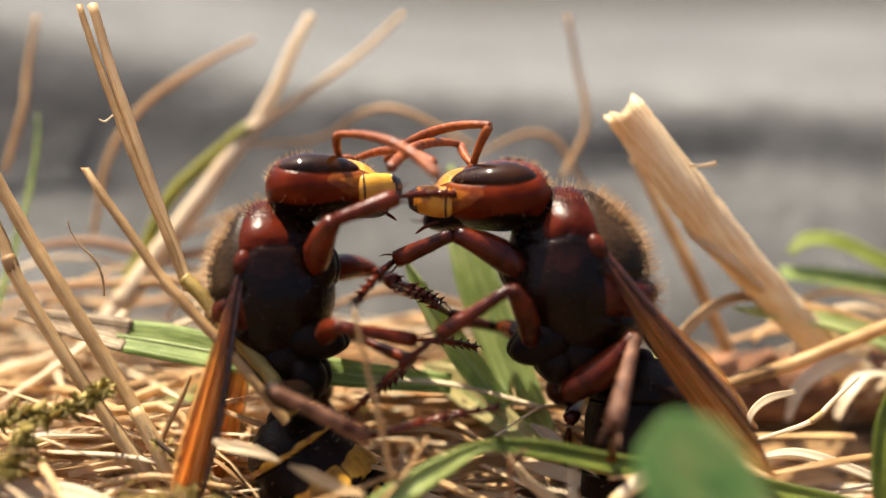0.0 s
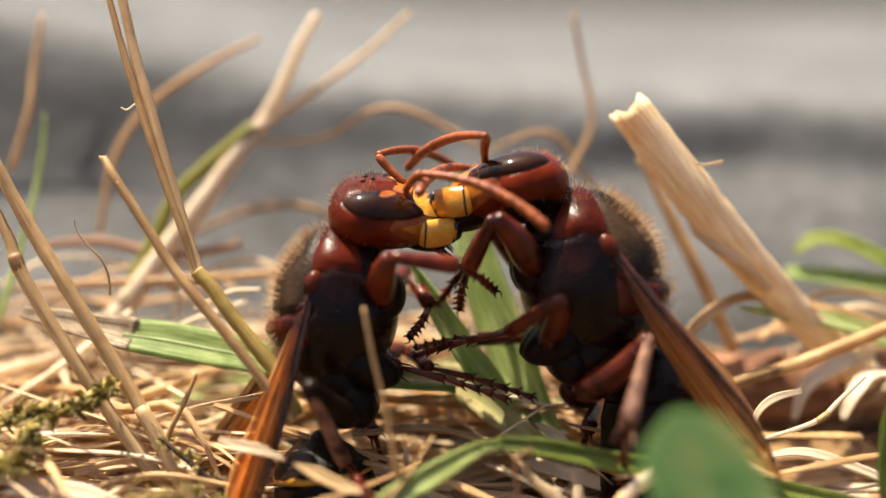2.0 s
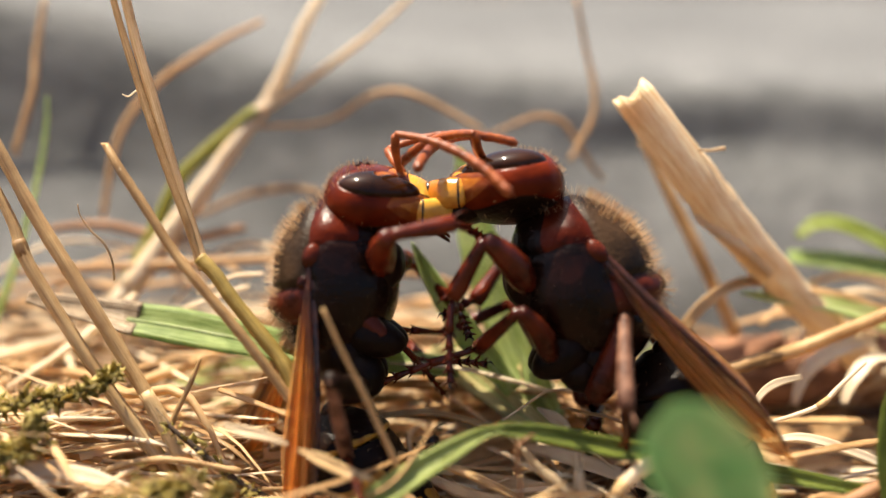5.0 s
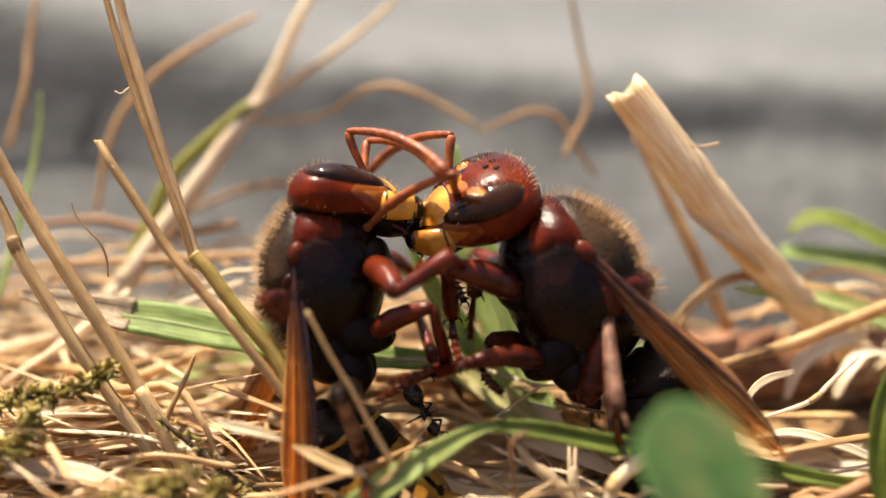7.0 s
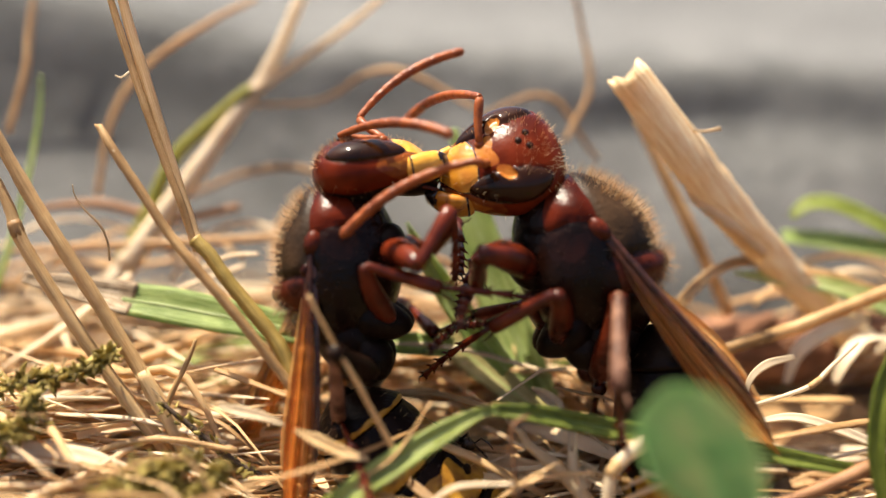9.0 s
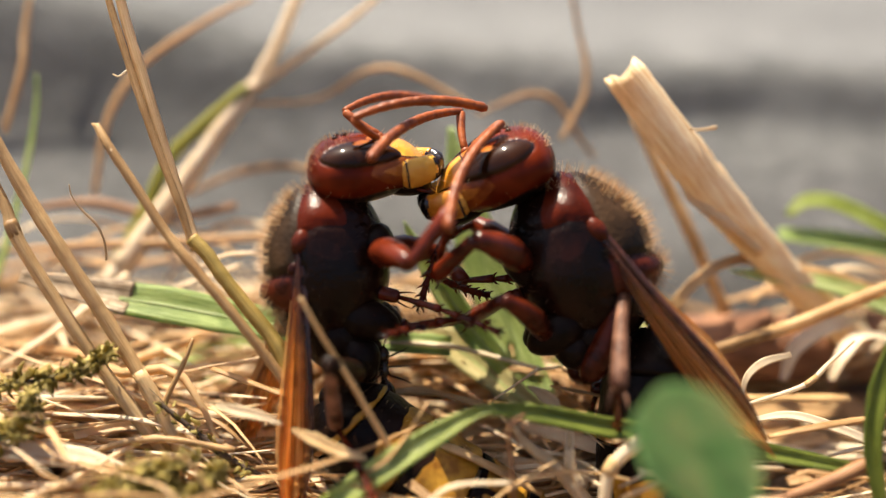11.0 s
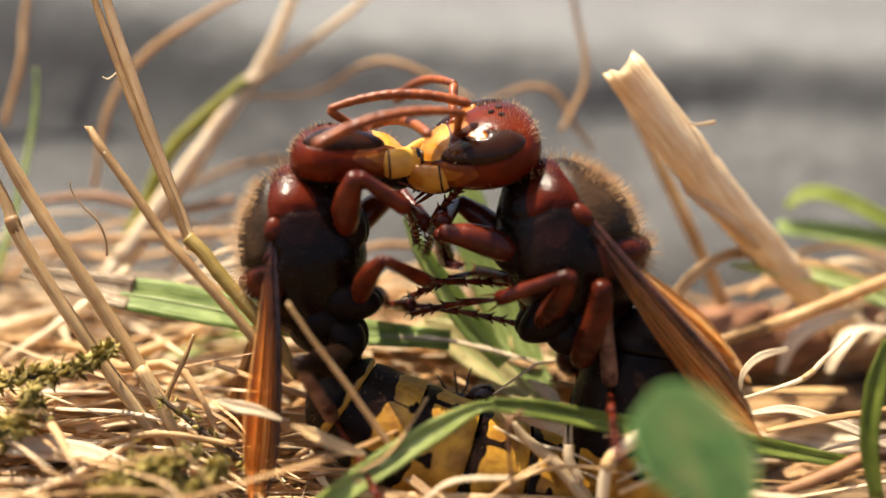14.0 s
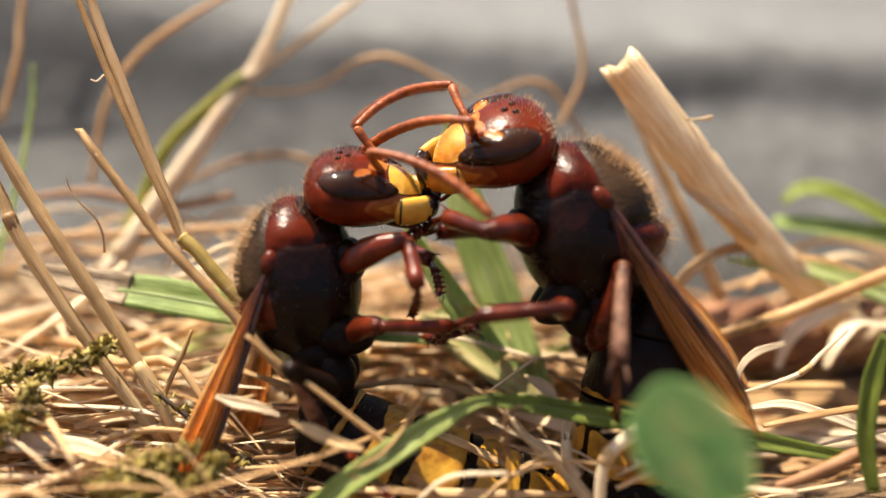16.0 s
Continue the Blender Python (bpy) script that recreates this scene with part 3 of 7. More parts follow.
stem("dry_straw", "long dry straw across the ground", [(10.52, 1.10, 2.38), (12.69, 1.60, 3.01), (14.02, 2.00, 3.28), (15.38, 2.40, 3.51), (17.18, 2.70, 4.13), (21.32, 3.60, 5.52)], STRAW, [0.26, 0.3, 0.32, 0.3], sheath=(0.0, 0.45))
STICK = stem("stick", "thick dark brown stick lying in the straw", [(10.36, 8.20, 0.35), (13.41, 7.80, 0.50), (16.33, 7.60, 0.50), (19.31, 8.00, 0.45), (23.70, 9.00, 0.20)], BARK, [1.35, 1.65, 1.75, 1.8, 1.8], category="stick", sides=18, wob=0.06)
stem("side_twig", "broken stub of a side twig", [(14.94, 6.60, 1.58), (15.36, 6.20, 2.37), (15.76, 6.00, 2.79)], BARK, [0.7, 0.5, 0.35], sides=10, parent=STICK)
blade("pale_curl", "bleached curl of dry grass", [(12.47, -1.30, 1.65), (12.70, -1.02, 2.56), (13.50, -0.56, 3.05), (14.81, 0.00, 3.16)], STRAW_PALE, [0.12, 0.28, 0.36, 0.22], (-0.3, -0.8, 0.5), 0.08, category="straw")
stem("pale_straw", "bleached straw bent at a joint", [(12.51, -1.81, 1.68), (14.42, -1.55, 2.20), (15.27, -1.34, 2.52), (16.09, -0.86, 3.08), (17.35, -0.10, 3.84)], STRAW_PALE, [0.07, 0.10, 0.12, 0.10, 0.08], nodes=(0.5,))
blade("pale_leaf", "broad bleached leaf curled in the grass", [(15.79, 3.56, 0.42), (16.45, 4.02, 1.93), (18.21, 4.80, 2.76), (20.01, 5.39, 2.97)], STRAW_PALE, [0.3, 0.7, 0.8, 0.4], (-0.4, -0.5, 0.8), 0.2, curl=0.8, category="straw")
blade("pale_leaf", "broad bleached leaf curled in the grass", [(17.85, 3.10, 0.62), (18.50, 3.48, 1.87), (19.61, 4.18, 2.44), (21.68, 4.57, 2.00)], STRAW_PALE, [0.3, 0.8, 0.9, 0.4], (-0.4, -0.5, 0.8), 0.2, curl=-0.6, category="straw")
blade("pale_curl", "bleached strip of dry grass on the mat", [(12.60, -2.45, 1.30), (14.22, -2.40, 1.47), (16.08, -2.55, 0.97), (18.84, -2.40, -0.27)], STRAW_PALE, [0.2, 0.4, 0.45, 0.4], (-0.2, -0.6, 0.8), 0.12, category="straw")
stem("pale_straw", "thin bleached straw on the ground", [(14.80, -3.83, 0.22), (16.81, -3.24, 0.42), (18.85, -2.69, 0.52)], STRAW_PALE, [0.06, 0.08, 0.09])
stem("dark_twig", "brown fibrous twig on the straw", [(12.31, -5.69, -0.73), (14.31, -5.41, -0.15), (16.10, -5.09, 0.53), (16.69, -4.87, 0.90)], STRAW_BROWN, [0.15, 0.25, 0.3, 0.15], splits=2)
stem("split_straw", "bleached split straw among dry grass", [(2.79, -4.38, 1.86), (3.30, -4.58, 1.23), (4.49, -5.05, 0.37), (5.99, -5.86, -1.25)], STRAW_PALE, [0.14, 0.2, 0.27, 0.3], splits=2)
stem("split_straw", "bleached split straw among dry grass", [(4.93, -4.82, 1.11), (4.96, -5.11, 0.53), (5.34, -5.42, -0.16)], STRAW_PALE, [0.2, 0.22, 0.22], splits=2)
stem("split_straw", "bleached split straw among dry grass", [(7.81, -5.54, 2.15), (6.63, -5.82, 1.27), (6.20, -6.04, 0.55), (6.05, -6.45, -0.78)], STRAW_PALE, [0.3, 0.27, 0.25, 0.22], nodes=(0.5,))
stem("dry_straw", "thin straw on the ground", [(6.72, -6.35, -0.11), (8.28, -5.89, 0.35), (9.69, -5.28, 0.62)], STRAW, [0.1, 0.12, 0.1])
blade("front_blade", "green grass blade folded over at a bend", [(-5.16, -7.29, -0.76), (-3.48, -6.92, 0.44), (-1.81, -6.40, 1.45), (-0.12, -5.90, 2.37), (1.16, -5.51, 2.96), (2.02, -5.36, 3.12)], GREEN, [0.8, 0.95, 1.0, 0.85, 0.5, 0.28], (-0.3, -0.85, 0.45), 0.25, rib=GREEN_PALE)
blade("front_blade", "green grass blade lying across the straw", [(1.76, -5.36, 3.12), (3.75, -5.15, 2.78), (6.40, -4.93, 2.13), (9.55, -4.69, 1.53), (12.24, -4.63, 1.02), (16.22, -4.86, 0.28)], GREEN, [0.5, 0.75, 0.8, 0.8, 0.75, 0.5], (0.1, -0.8, 0.6), 0.25, rib=GREEN_PALE)
blade("upright_blade", "broad pale green upright grass blade", [(0.35, 7.00, 11.71), (0.85, 6.00, 9.29), (1.53, 5.00, 6.85), (2.49, 4.00, 4.45), (3.37, 3.00, 2.35), (4.52, 1.50, 0.39)], GREEN_PALE, [0.25, 1.5, 2.0, 2.1, 1.9, 1.2], (-0.25, -0.85, 0.45), 0.16, rib=GREEN_PALE)
blade("upright_blade", "green grass blade with a pointed tip", [(-1.72, 3.00, 8.22), (-1.01, 2.50, 6.97), (0.08, 2.00, 5.32), (1.27, 1.50, 3.72), (2.75, 1.00, 2.08)], GREEN_PALE, [0.08, 0.7, 1.1, 1.2, 0.8], (-0.35, -0.7, 0.6), 0.3, rib=GREEN_PALE)
blade("grass_sheath", "broad tan and olive sheath at the foot of the blades", [(-0.95, 3.50, 3.03), (0.29, 2.80, 2.64), (1.55, 2.00, 1.93), (2.89, 1.00, 1.14), (4.31, 0.00, 0.40)], SHEATH, [0.5, 1.4, 1.5, 1.2, 0.7], (-0.2, -0.7, 0.7), 0.25, rib=GREEN_PALE)
blade("grass_sheath", "bleached papery sheath scrap", [(3.67, 0.00, 1.71), (4.25, -0.33, 1.47), (4.71, -0.67, 1.18), (5.05, -1.00, 0.74)], STRAW_PALE, [0.1, 0.5, 0.6, 0.2], (-0.2, -0.7, 0.7), 0.25)
blade("edge_blade", "bright green upright grass leaf", [(16.63, -6.10, -0.47), (16.33, -5.50, 1.60), (16.56, -4.90, 3.67), (17.10, -4.40, 5.33)], GREEN, [0.5, 0.7, 0.8, 0.5], (-0.3, -0.9, 0.1))
for p, w in (([(-15.24, 5.44, -0.14), (-12.23, 5.73, 0.78), (-8.66, 5.93, 1.44)], 1.2), ([(4.68, 4.62, 0.53), (6.83, 4.86, 1.30), (9.25, 4.63, 0.53)], 1.1), ([(-12.80, 3.21, -0.60), (-10.70, 3.45, 0.16), (-8.32, 3.30, -0.34)], 0.9), ([(11.44, 9.35, 2.28), (9.52, 7.74, 0.43), (8.50, 6.07, -1.60)], 0.8), ([(-3.84, 3.69, 0.92), (-1.75, 4.46, 1.74), (0.38, 5.25, 2.58)], 0.9)):
    blade("soft_blade", "green grass blade deep in the straw", p, GREEN, [w * .4, w, w * .7], (-0.2, -0.6, 0.75), group="green blades in the straw")
stem("twig", "short upright dry twig", [(-10.10, -1.84, 4.56), (-10.47, -2.13, 3.64), (-11.18, -2.50, 2.19), (-11.43, -2.74, 1.16)], STRAW_TAN, [0.07, 0.1, 0.12, 0.12])
blade("pale_leaf", "broad bleached striped leaf on the straw", [(-17.11, -4.80, 1.13), (-15.58, -4.83, 1.01), (-13.84, -4.87, 0.74), (-11.80, -4.90, 0.11)], STRAW_PALE, [0.8, 1.0, 0.9, 0.3], (0, -0.5, 0.85), 0.15, category="straw")
blade("husk", "pale dry husk on the straw", [(-8.68, -4.60, 2.92), (-7.85, -4.80, 2.73), (-7.02, -5.00, 2.64), (-6.08, -5.20, 2.36)], STRAW_PALE, [0.2, 0.5, 0.42, 0.1], (0.2, -0.7, 0.7), 0.3, category="straw")
blade("husk", "amber dry husk scrap before the wing", [(-5.65, -5.90, 2.51), (-4.80, -6.07, 2.18), (-3.82, -6.23, 1.76), (-2.85, -6.40, 1.57)], STRAW_TAN, [0.1, 0.5, 0.45, 0.15], (0.2, -0.7, 0.7), 0.3, category="straw")
for p, r, m_ in (([(-3.92, -6.68, 0.54), (-2.02, -6.46, 1.60), (-0.55, -5.20, 3.32)], 0.10, STRAW_TAN), ([(-1.16, -7.37, -0.35), (0.30, -7.03, 0.75), (2.51, -6.80, 0.81)], 0.14, STRAW_PALE), ([(-4.78, -6.40, 1.10), (-1.80, -6.97, 0.28), (1.34, -7.31, -0.15)], 0.13, STRAW), ([(1.15, -6.84, -0.67), (2.55, -6.31, 0.34), (4.40, -5.64, 1.17)], 0.09, STRAW_TAN)):
    stem("thin_straw", "thin straw lying before the abdomen", p, m_, [r * .6, r, r * .8], group="straws before the abdomen", wob=0.1, flat=0.5)
for p, r, m_ in (
        ([(-2.18, -0.18, -2.50), (0.05, 0.25, -2.50), (2.25, -0.66, -2.50), (4.13, -1.63, -2.50)], 0.14, STRAW),
        ([(2.00, -4.60, 1.81), (3.33, -4.60, 1.10), (4.88, -4.60, 0.74), (6.45, -4.60, -0.10)], 0.12, STRAW_PALE),
        ([(-0.73, 2.13, -2.30), (1.34, 1.81, -2.30), (3.53, 0.10, -2.30), (5.33, -1.50, -2.30)], 0.20, STRAW_PALE),
        ([(2.42, -5.60, -0.30), (3.70, -5.60, 0.42), (5.41, -5.60, 0.62), (7.37, -5.60, 0.24)], 0.15, STRAW),
        ([(3.23, 6.04, -1.20), (4.56, 3.76, -1.20), (6.08, 3.15, -1.20), (7.75, 3.78, -1.20)], 0.15, STRAW_TAN),
        ([(3.20, -3.20, 1.76), (4.44, -3.20, 1.59), (5.70, -3.20, 1.10), (6.53, -3.20, 0.41)], 0.11, STRAW_PALE),
        ([(-2.58, 3.05, -1.90), (-1.31, 4.59, -1.90), (0.32, 5.24, -1.90), (1.67, 4.42, -1.90)], 0.14, STRAW_PALE),
        ([(-2.43, 5.54, -1.00), (-0.51, 6.24, -1.00), (1.68, 5.23, -1.00), (3.83, 4.79, -1.00)], 0.16, STRAW),
        ([(0.29, -1.32, -2.20), (1.06, 0.84, -2.20), (2.37, 1.96, -2.20), (3.68, 2.25, -2.20)], 0.14, STRAW_TAN),
        ([(4.48, -1.40, 2.32), (5.66, -1.40, 2.07), (6.84, -1.40, 1.77), (7.82, -1.40, 1.06)], 0.14, STRAW),
        ([(6.66, -6.00, 0.17), (7.90, -6.00, 0.84), (9.17, -6.00, 0.94), (10.68, -6.00, 0.66)], 0.13, STRAW_PALE),
        ([(-4.01, 4.65, -1.20), (-2.68, 5.18, -1.20), (-1.31, 4.67, -1.20), (0.32, 6.01, -1.20)], 0.15, STRAW)):
    stem("bleached_straw", "bleached flat straw lying under the hornets", p, m_, [r * .5, r, r * .9, r * .5], group="straws under the hornets", wob=0.12, flat=0.45)
for p, w in (
        ([(0.05, 3.38, -2.40), (2.13, 2.35, -2.40), (4.60, 0.93, -2.40), (7.23, -0.91, -2.40)], 1.50),
        ([(0.80, 0.23, -2.60), (3.03, 0.04, -2.60), (5.17, -0.85, -2.60), (7.43, -2.00, -2.60)], 1.30),
        ([(2.84, 6.30, -1.80), (4.46, 3.98, -1.80), (6.00, 2.32, -1.80), (7.26, 1.20, -1.80)], 1.00),
        ([(-2.62, -1.10, -2.60), (-0.94, -0.09, -2.60), (1.28, -0.58, -2.60), (2.68, -1.75, -2.60)], 1.00),
        ([(-2.45, 5.88, -1.60), (-0.23, 5.43, -1.60), (1.67, 4.60, -1.60), (3.13, 4.17, -1.60)], 1.00)):
    blade("dry_leaf", "broad tan dry grass leaf under the hornets", p, STRAW, [w * .5, w, w * .9, w * .3], (0.05, -0.6, 0.8), 0.12, category="dry leaf", group="dry leaves under the hornets", curl=0.3)
stem("rootlet", "dark fuzzy rootlet across the straw", [(-11.41, -2.92, 2.25), (-10.37, -3.22, 1.52), (-8.75, -3.71, 0.39), (-7.83, -3.94, -0.11), (-6.68, -4.16, -0.62)], ROOT, [0.07, 0.1, 0.14, 0.12, 0.06], sides=6, wob=0.3, splits=1)
stem("bent_straw", "reddish straw bent over the mat", [(-15.48, -4.62, -0.88), (-14.47, -4.29, 0.19), (-12.92, -3.99, 0.91), (-10.94, -3.80, 1.06), (-8.26, -3.80, 0.57)], STRAW_TAN, [0.1, 0.14, 0.15, 0.14, 0.12])
stem("thin_loop", "thin dark dry stalk bent into a loop", [(2.72, -7.16, -0.36), (2.51, -6.54, 1.65), (2.46, -6.20, 2.76), (3.05, -5.88, 3.13)], STRAW_BROWN, [0.07, 0.08, 0.08, 0.06], sides=6)
for p, r, m_ in (
        ([(-20.29, 2.74, 1.31), (-17.20, 3.35, 3.28), (-14.65, 4.99, 5.20)], 0.4, STRAW_PALE),
        ([(-17.30, -3.91, 0.24), (-13.69, -3.91, 0.24), (-9.39, -4.10, -0.41)], 0.34, STRAW),
        ([(-17.61, -4.42, -0.24), (-14.92, -4.55, -0.66), (-10.88, -4.81, -1.52)], 0.34, STRAW),
        ([(-15.75, -2.74, 1.66), (-12.31, -2.80, 1.45), (-8.86, -3.07, 0.57)], 0.2, STRAW_PALE),
        ([(-9.61, -0.94, 2.89), (-6.24, -1.65, 1.93), (-2.01, -1.99, 0.81)], 0.25, STRAW),
        ([(-3.61, 1.28, 3.29), (0.35, 1.21, 3.05), (4.31, 0.92, 2.10)], 0.24, STRAW_PALE),
        ([(-3.97, -0.83, 1.55), (-0.62, -0.75, 1.78), (2.74, -1.03, 0.86)], 0.3, STRAW),
        ([(-3.38, -2.54, 1.07), (0.32, -3.71, 0.65), (3.94, -4.24, -1.08)], 0.28, STRAW),
        ([(7.42, -5.76, 0.76), (10.01, -6.01, -0.06), (13.67, -6.13, -0.47)], 0.25, STRAW_PALE),
        ([(12.99, -3.56, 1.09), (15.25, -3.43, 1.52), (18.39, -2.38, 1.52)], 0.25, STRAW),
        ([(7.61, -0.43, 1.11), (11.49, 0.57, 0.92), (18.06, 1.49, 0.50)], 0.4, STRAW_TAN),
        ([(-14.10, 3.58, 4.03), (-11.77, 3.89, 5.01), (-9.19, 4.16, 5.88)], 0.22, STRAW_PALE),
        ([(-11.28, 3.09, 5.82), (-9.76, 3.31, 6.54), (-8.37, 3.35, 6.66)], 0.2, STRAW_PALE)):
    stem("loose_straw", "loose dry straw on the matted grass", p, m_, [r * .7, r, r * .8], group="loose straws on the mat", wob=0.12, flat=0.4)


def shift(ob, foot):
    """Sets a part in its stem's own space."""
    ob.data.transform(Matrix.Translation(Vector(foot) * -MM))


def swaying(ob, foot):
    """Moves a stem's origin to its foot, about which it sways."""
    ob.data.transform(Matrix.Translation(Vector(foot) * -MM))
    ob.location = Vector(foot) * MM
    return ob


FOOT_A, FOOT_B = (-6.47, -2.82, 3.57), (-6.26, -3.41, 3.70)
SWAY_A = swaying(stem("tall_straw", "tall dry grass stem split in two towards its top", [(-13.65, 3.10, 19.44), (-12.91, 2.20, 16.72), (-12.06, 1.30, 14.18), (-11.21, 0.40, 11.55), (-10.27, -0.60, 8.96), (-9.91, -1.00, 8.11)], STRAW, [0.20, 0.22, 0.24, 0.26, 0.26]), FOOT_A)
shift(stem("split_strip", "peeling strip of a tall dry grass stem", [(-14.14, 2.90, 19.44), (-13.34, 2.00, 16.96), (-12.41, 1.10, 14.32), (-11.44, 0.20, 11.82), (-10.56, -0.60, 9.79), (-10.03, -1.10, 8.37)], STRAW, [0.13, 0.15, 0.17, 0.16, 0.10], parent=SWAY_A), FOOT_A)
shift(stem("stem_base", "olive yellow base of a tall dry grass stem", [(-10.09, -0.90, 8.50), (-9.46, -1.20, 7.95), (-8.75, -1.60, 7.06), (-7.68, -2.10, 5.85), (-6.66, -2.60, 4.70), (-5.95, -3.20, 3.31)], OLIVE_TAN, [0.30, 0.29, 0.3, 0.32], parent=SWAY_A), FOOT_A)
shift(stem("fibre", "tiny loose fibre on a tall dry stem", [(-12.81, 1.30, 14.99), (-13.12, 1.20, 14.77), (-13.33, 1.10, 14.87)], STRAW_PALE, [0.04, 0.04, 0.03], sides=5, parent=SWAY_A), FOOT_A)
SWAY_B = swaying(stem("leaning_straw", "broken dry grass stem with a ragged tip", [(-13.88, 0.10, 13.05), (-13.23, -0.50, 12.20), (-12.06, -1.10, 10.59), (-10.90, -1.70, 8.98), (-9.73, -2.30, 7.69), (-8.05, -2.90, 5.80), (-6.05, -3.50, 3.20)], STRAW_TAN, [0.15, 0.19, 0.20, 0.21, 0.21, 0.21], hollow=True, nodes=(0.55,)), FOOT_B)


FOOT_C = (-1.72, -6.10, 1.41)
SWAY_C = swaying(stem("dry_straw", "thin dry stem leaning before the hornet", [(-5.39, -5.01, 7.34), (-4.52, -5.44, 5.94), (-3.49, -5.72, 4.36), (-2.66, -5.93, 2.97), (-1.72, -6.10, 1.41)], STRAW, [0.07, 0.085, 0.10, 0.11, 0.12]), FOOT_C)


def moss(name, label, path, count, size, seed, width=0.7):
    """Moss: crowded tiny pointed leaves along a wiry shoot."""
    rng = random.Random(seed)
    thing = bpy.data.objects.new(name, None)
    scene.collection.objects.link(thing)
    tagged(thing, label, "moss")
    way = [Vector(p) for p in curve_points(path, 10)]
    bm = bmesh.new()
    tube(bm, way, [0.09] * len(way), 6)
    part("shoot", bm, ROOT, thing)
    bm = bmesh.new()
    for i in range(count):
        f = rng.random() ** 1.3
        p = way[int((1 - f) * (len(way) - 1))] + Vector((rng.gauss(0, width * .4), rng.gauss(0, width * .4), rng.gauss(0, width * .3))) * (0.3 + f)
        d = Vector((rng.gauss(0, 1), rng.gauss(0, 1), rng.gauss(0.4, 0.8))).normalized()
        ln = size * rng.uniform(0.5, 1.2)
        b = d.orthogonal().normalized() * ln * 0.6 * rng.uniform(-1, 1)
        strip(bm, [p, p + d * ln * .35, p + d * ln * .7 + b * .4, p + d * ln + b], [ln * .3, ln * .5, ln * .32, ln * .05], (rng.gauss(0, 1), rng.gauss(0, 1), 1), 0.3, 0.02, 2)
    tagged(part("leaves", bm, MOSS, thing, "olive green moss leaves"), kind="stuff")
    return thing


moss("moss_sprig", "olive brown moss sprig reaching over the straw", [(-18.51, -3.50, 2.76), (-16.94, -3.36, 3.24), (-15.37, -3.30, 3.41), (-14.06, -3.08, 3.80), (-13.24, -2.80, 4.36)], 300, 0.55, 1, 0.55)
moss("moss_tuft", "low olive moss tuft among the straw", [(-12.44, -6.57, 0.24), (-11.38, -6.42, 0.75), (-10.34, -6.23, 1.00), (-9.30, -6.02, 1.36)], 420, 0.5, 2, 1.0)
moss("moss_tuft", "low olive moss tuft among the straw", [(-17.63, -4.93, 1.51), (-16.75, -4.84, 1.83), (-16.03, -4.62, 2.20), (-15.96, -4.23, 3.10)], 260, 0.5, 3, 0.9)
moss("moss_tuft", "low olive moss tuft among the straw", [(-11.85, -6.94, -0.27), (-10.47, -6.81, 0.14), (-8.81, -6.59, 0.49), (-8.40, -6.32, 1.05)], 320, 0.5, 4, 0.8)
moss("root_fuzz", "dark frayed rootlet with moss scraps", [(-11.38, -3.01, 2.30), (-10.11, -3.38, 1.43), (-8.73, -3.79, 0.44), (-7.58, -4.09, -0.21)], 50, 0.4, 5, 0.35)



def round_leaf():
    """The small round clover leaf close to the lens."""
    bm = bmesh.new()
    uv = bm.loops.layers.uv.verify()
    c = Vector((7.78, -12.70, 5.08))
    ax = (Vector((9.30, -13.05, 3.50)) - Vector((6.20, -12.35, 7.40))).normalized()
    ay = (Vector((9.10, -12.80, 6.59)) - Vector((6.27, -12.60, 4.23))).normalized()
    ay = (ay - ax * ay.dot(ax)).normalized()
    nz = ax.cross(ay)
    a, b = 2.40, 1.62
    rings = [[bm.verts.new(c)]]
    for r in (0.2, 0.4, 0.6, 0.8, 0.93, 1.0):
        ring = []
        for k in range(40):
            an = 2 * math.pi * k / 40
            e = 1 + 0.035 * math.sin(3 * an + 1) + 0.02 * math.sin(7 * an) - 0.05 * math.exp(-((an - math.pi * 0.02) / .25) ** 2)
            u, w = math.cos(an) * r * a * e, math.sin(an) * r * b * e
            ring.append(bm.verts.new(c + ax * u + ay * w + nz * (0.12 * (w / b) ** 2 * 2 - 0.16 * abs(w / b) + .06 * (u / a) ** 2)))
        rings.append(ring)
    for k in range(40):
        j = (k + 1) % 40
        bm.faces.new((rings[0][0], rings[1][k], rings[1][j]))
        for i in range(1, len(rings) - 1):
            bm.faces.new((rings[i][k], rings[i + 1][k], rings[i + 1][j], rings[i][j]))
    for f in bm.faces:
        for lp in f.loops:
            d = lp.vert.co - c
            lp[uv].uv = (d.dot(ay) / 8, d.dot(ax) * MM)
    bmesh.ops.solidify(bm, geom=bm.faces[:], thickness=0.09)
    leaf = bpy.data.objects.new("clover_leaf", None)
    scene.collection.objects.link(leaf)
    tagged(leaf, "small round green clover leaf with a pale rim", "leaf")
    part("leaflet", bm, CLOVER, leaf)
    bm = bmesh.new()
    foot = c + ax * 2.4
    tube(bm, curve_points([tuple(foot), tuple(foot + Vector((0.5, 0.6, -2.6))), (foot.x + 0.4, foot.y + 1.6, -0.4)], 8), [0.16] * 17, 7)
    part("stalk", bm, GREEN, leaf)


round_leaf()


def hollow(x, y):
    """How high straw may lie, with a dark hollow before the stick."""
    if abs(x - 13.8) < 4.8 and -3 < y < 12:
        return -1.9 if y > 1.5 else -0.2 - 0.35 * (y + 3)
    return 9.0


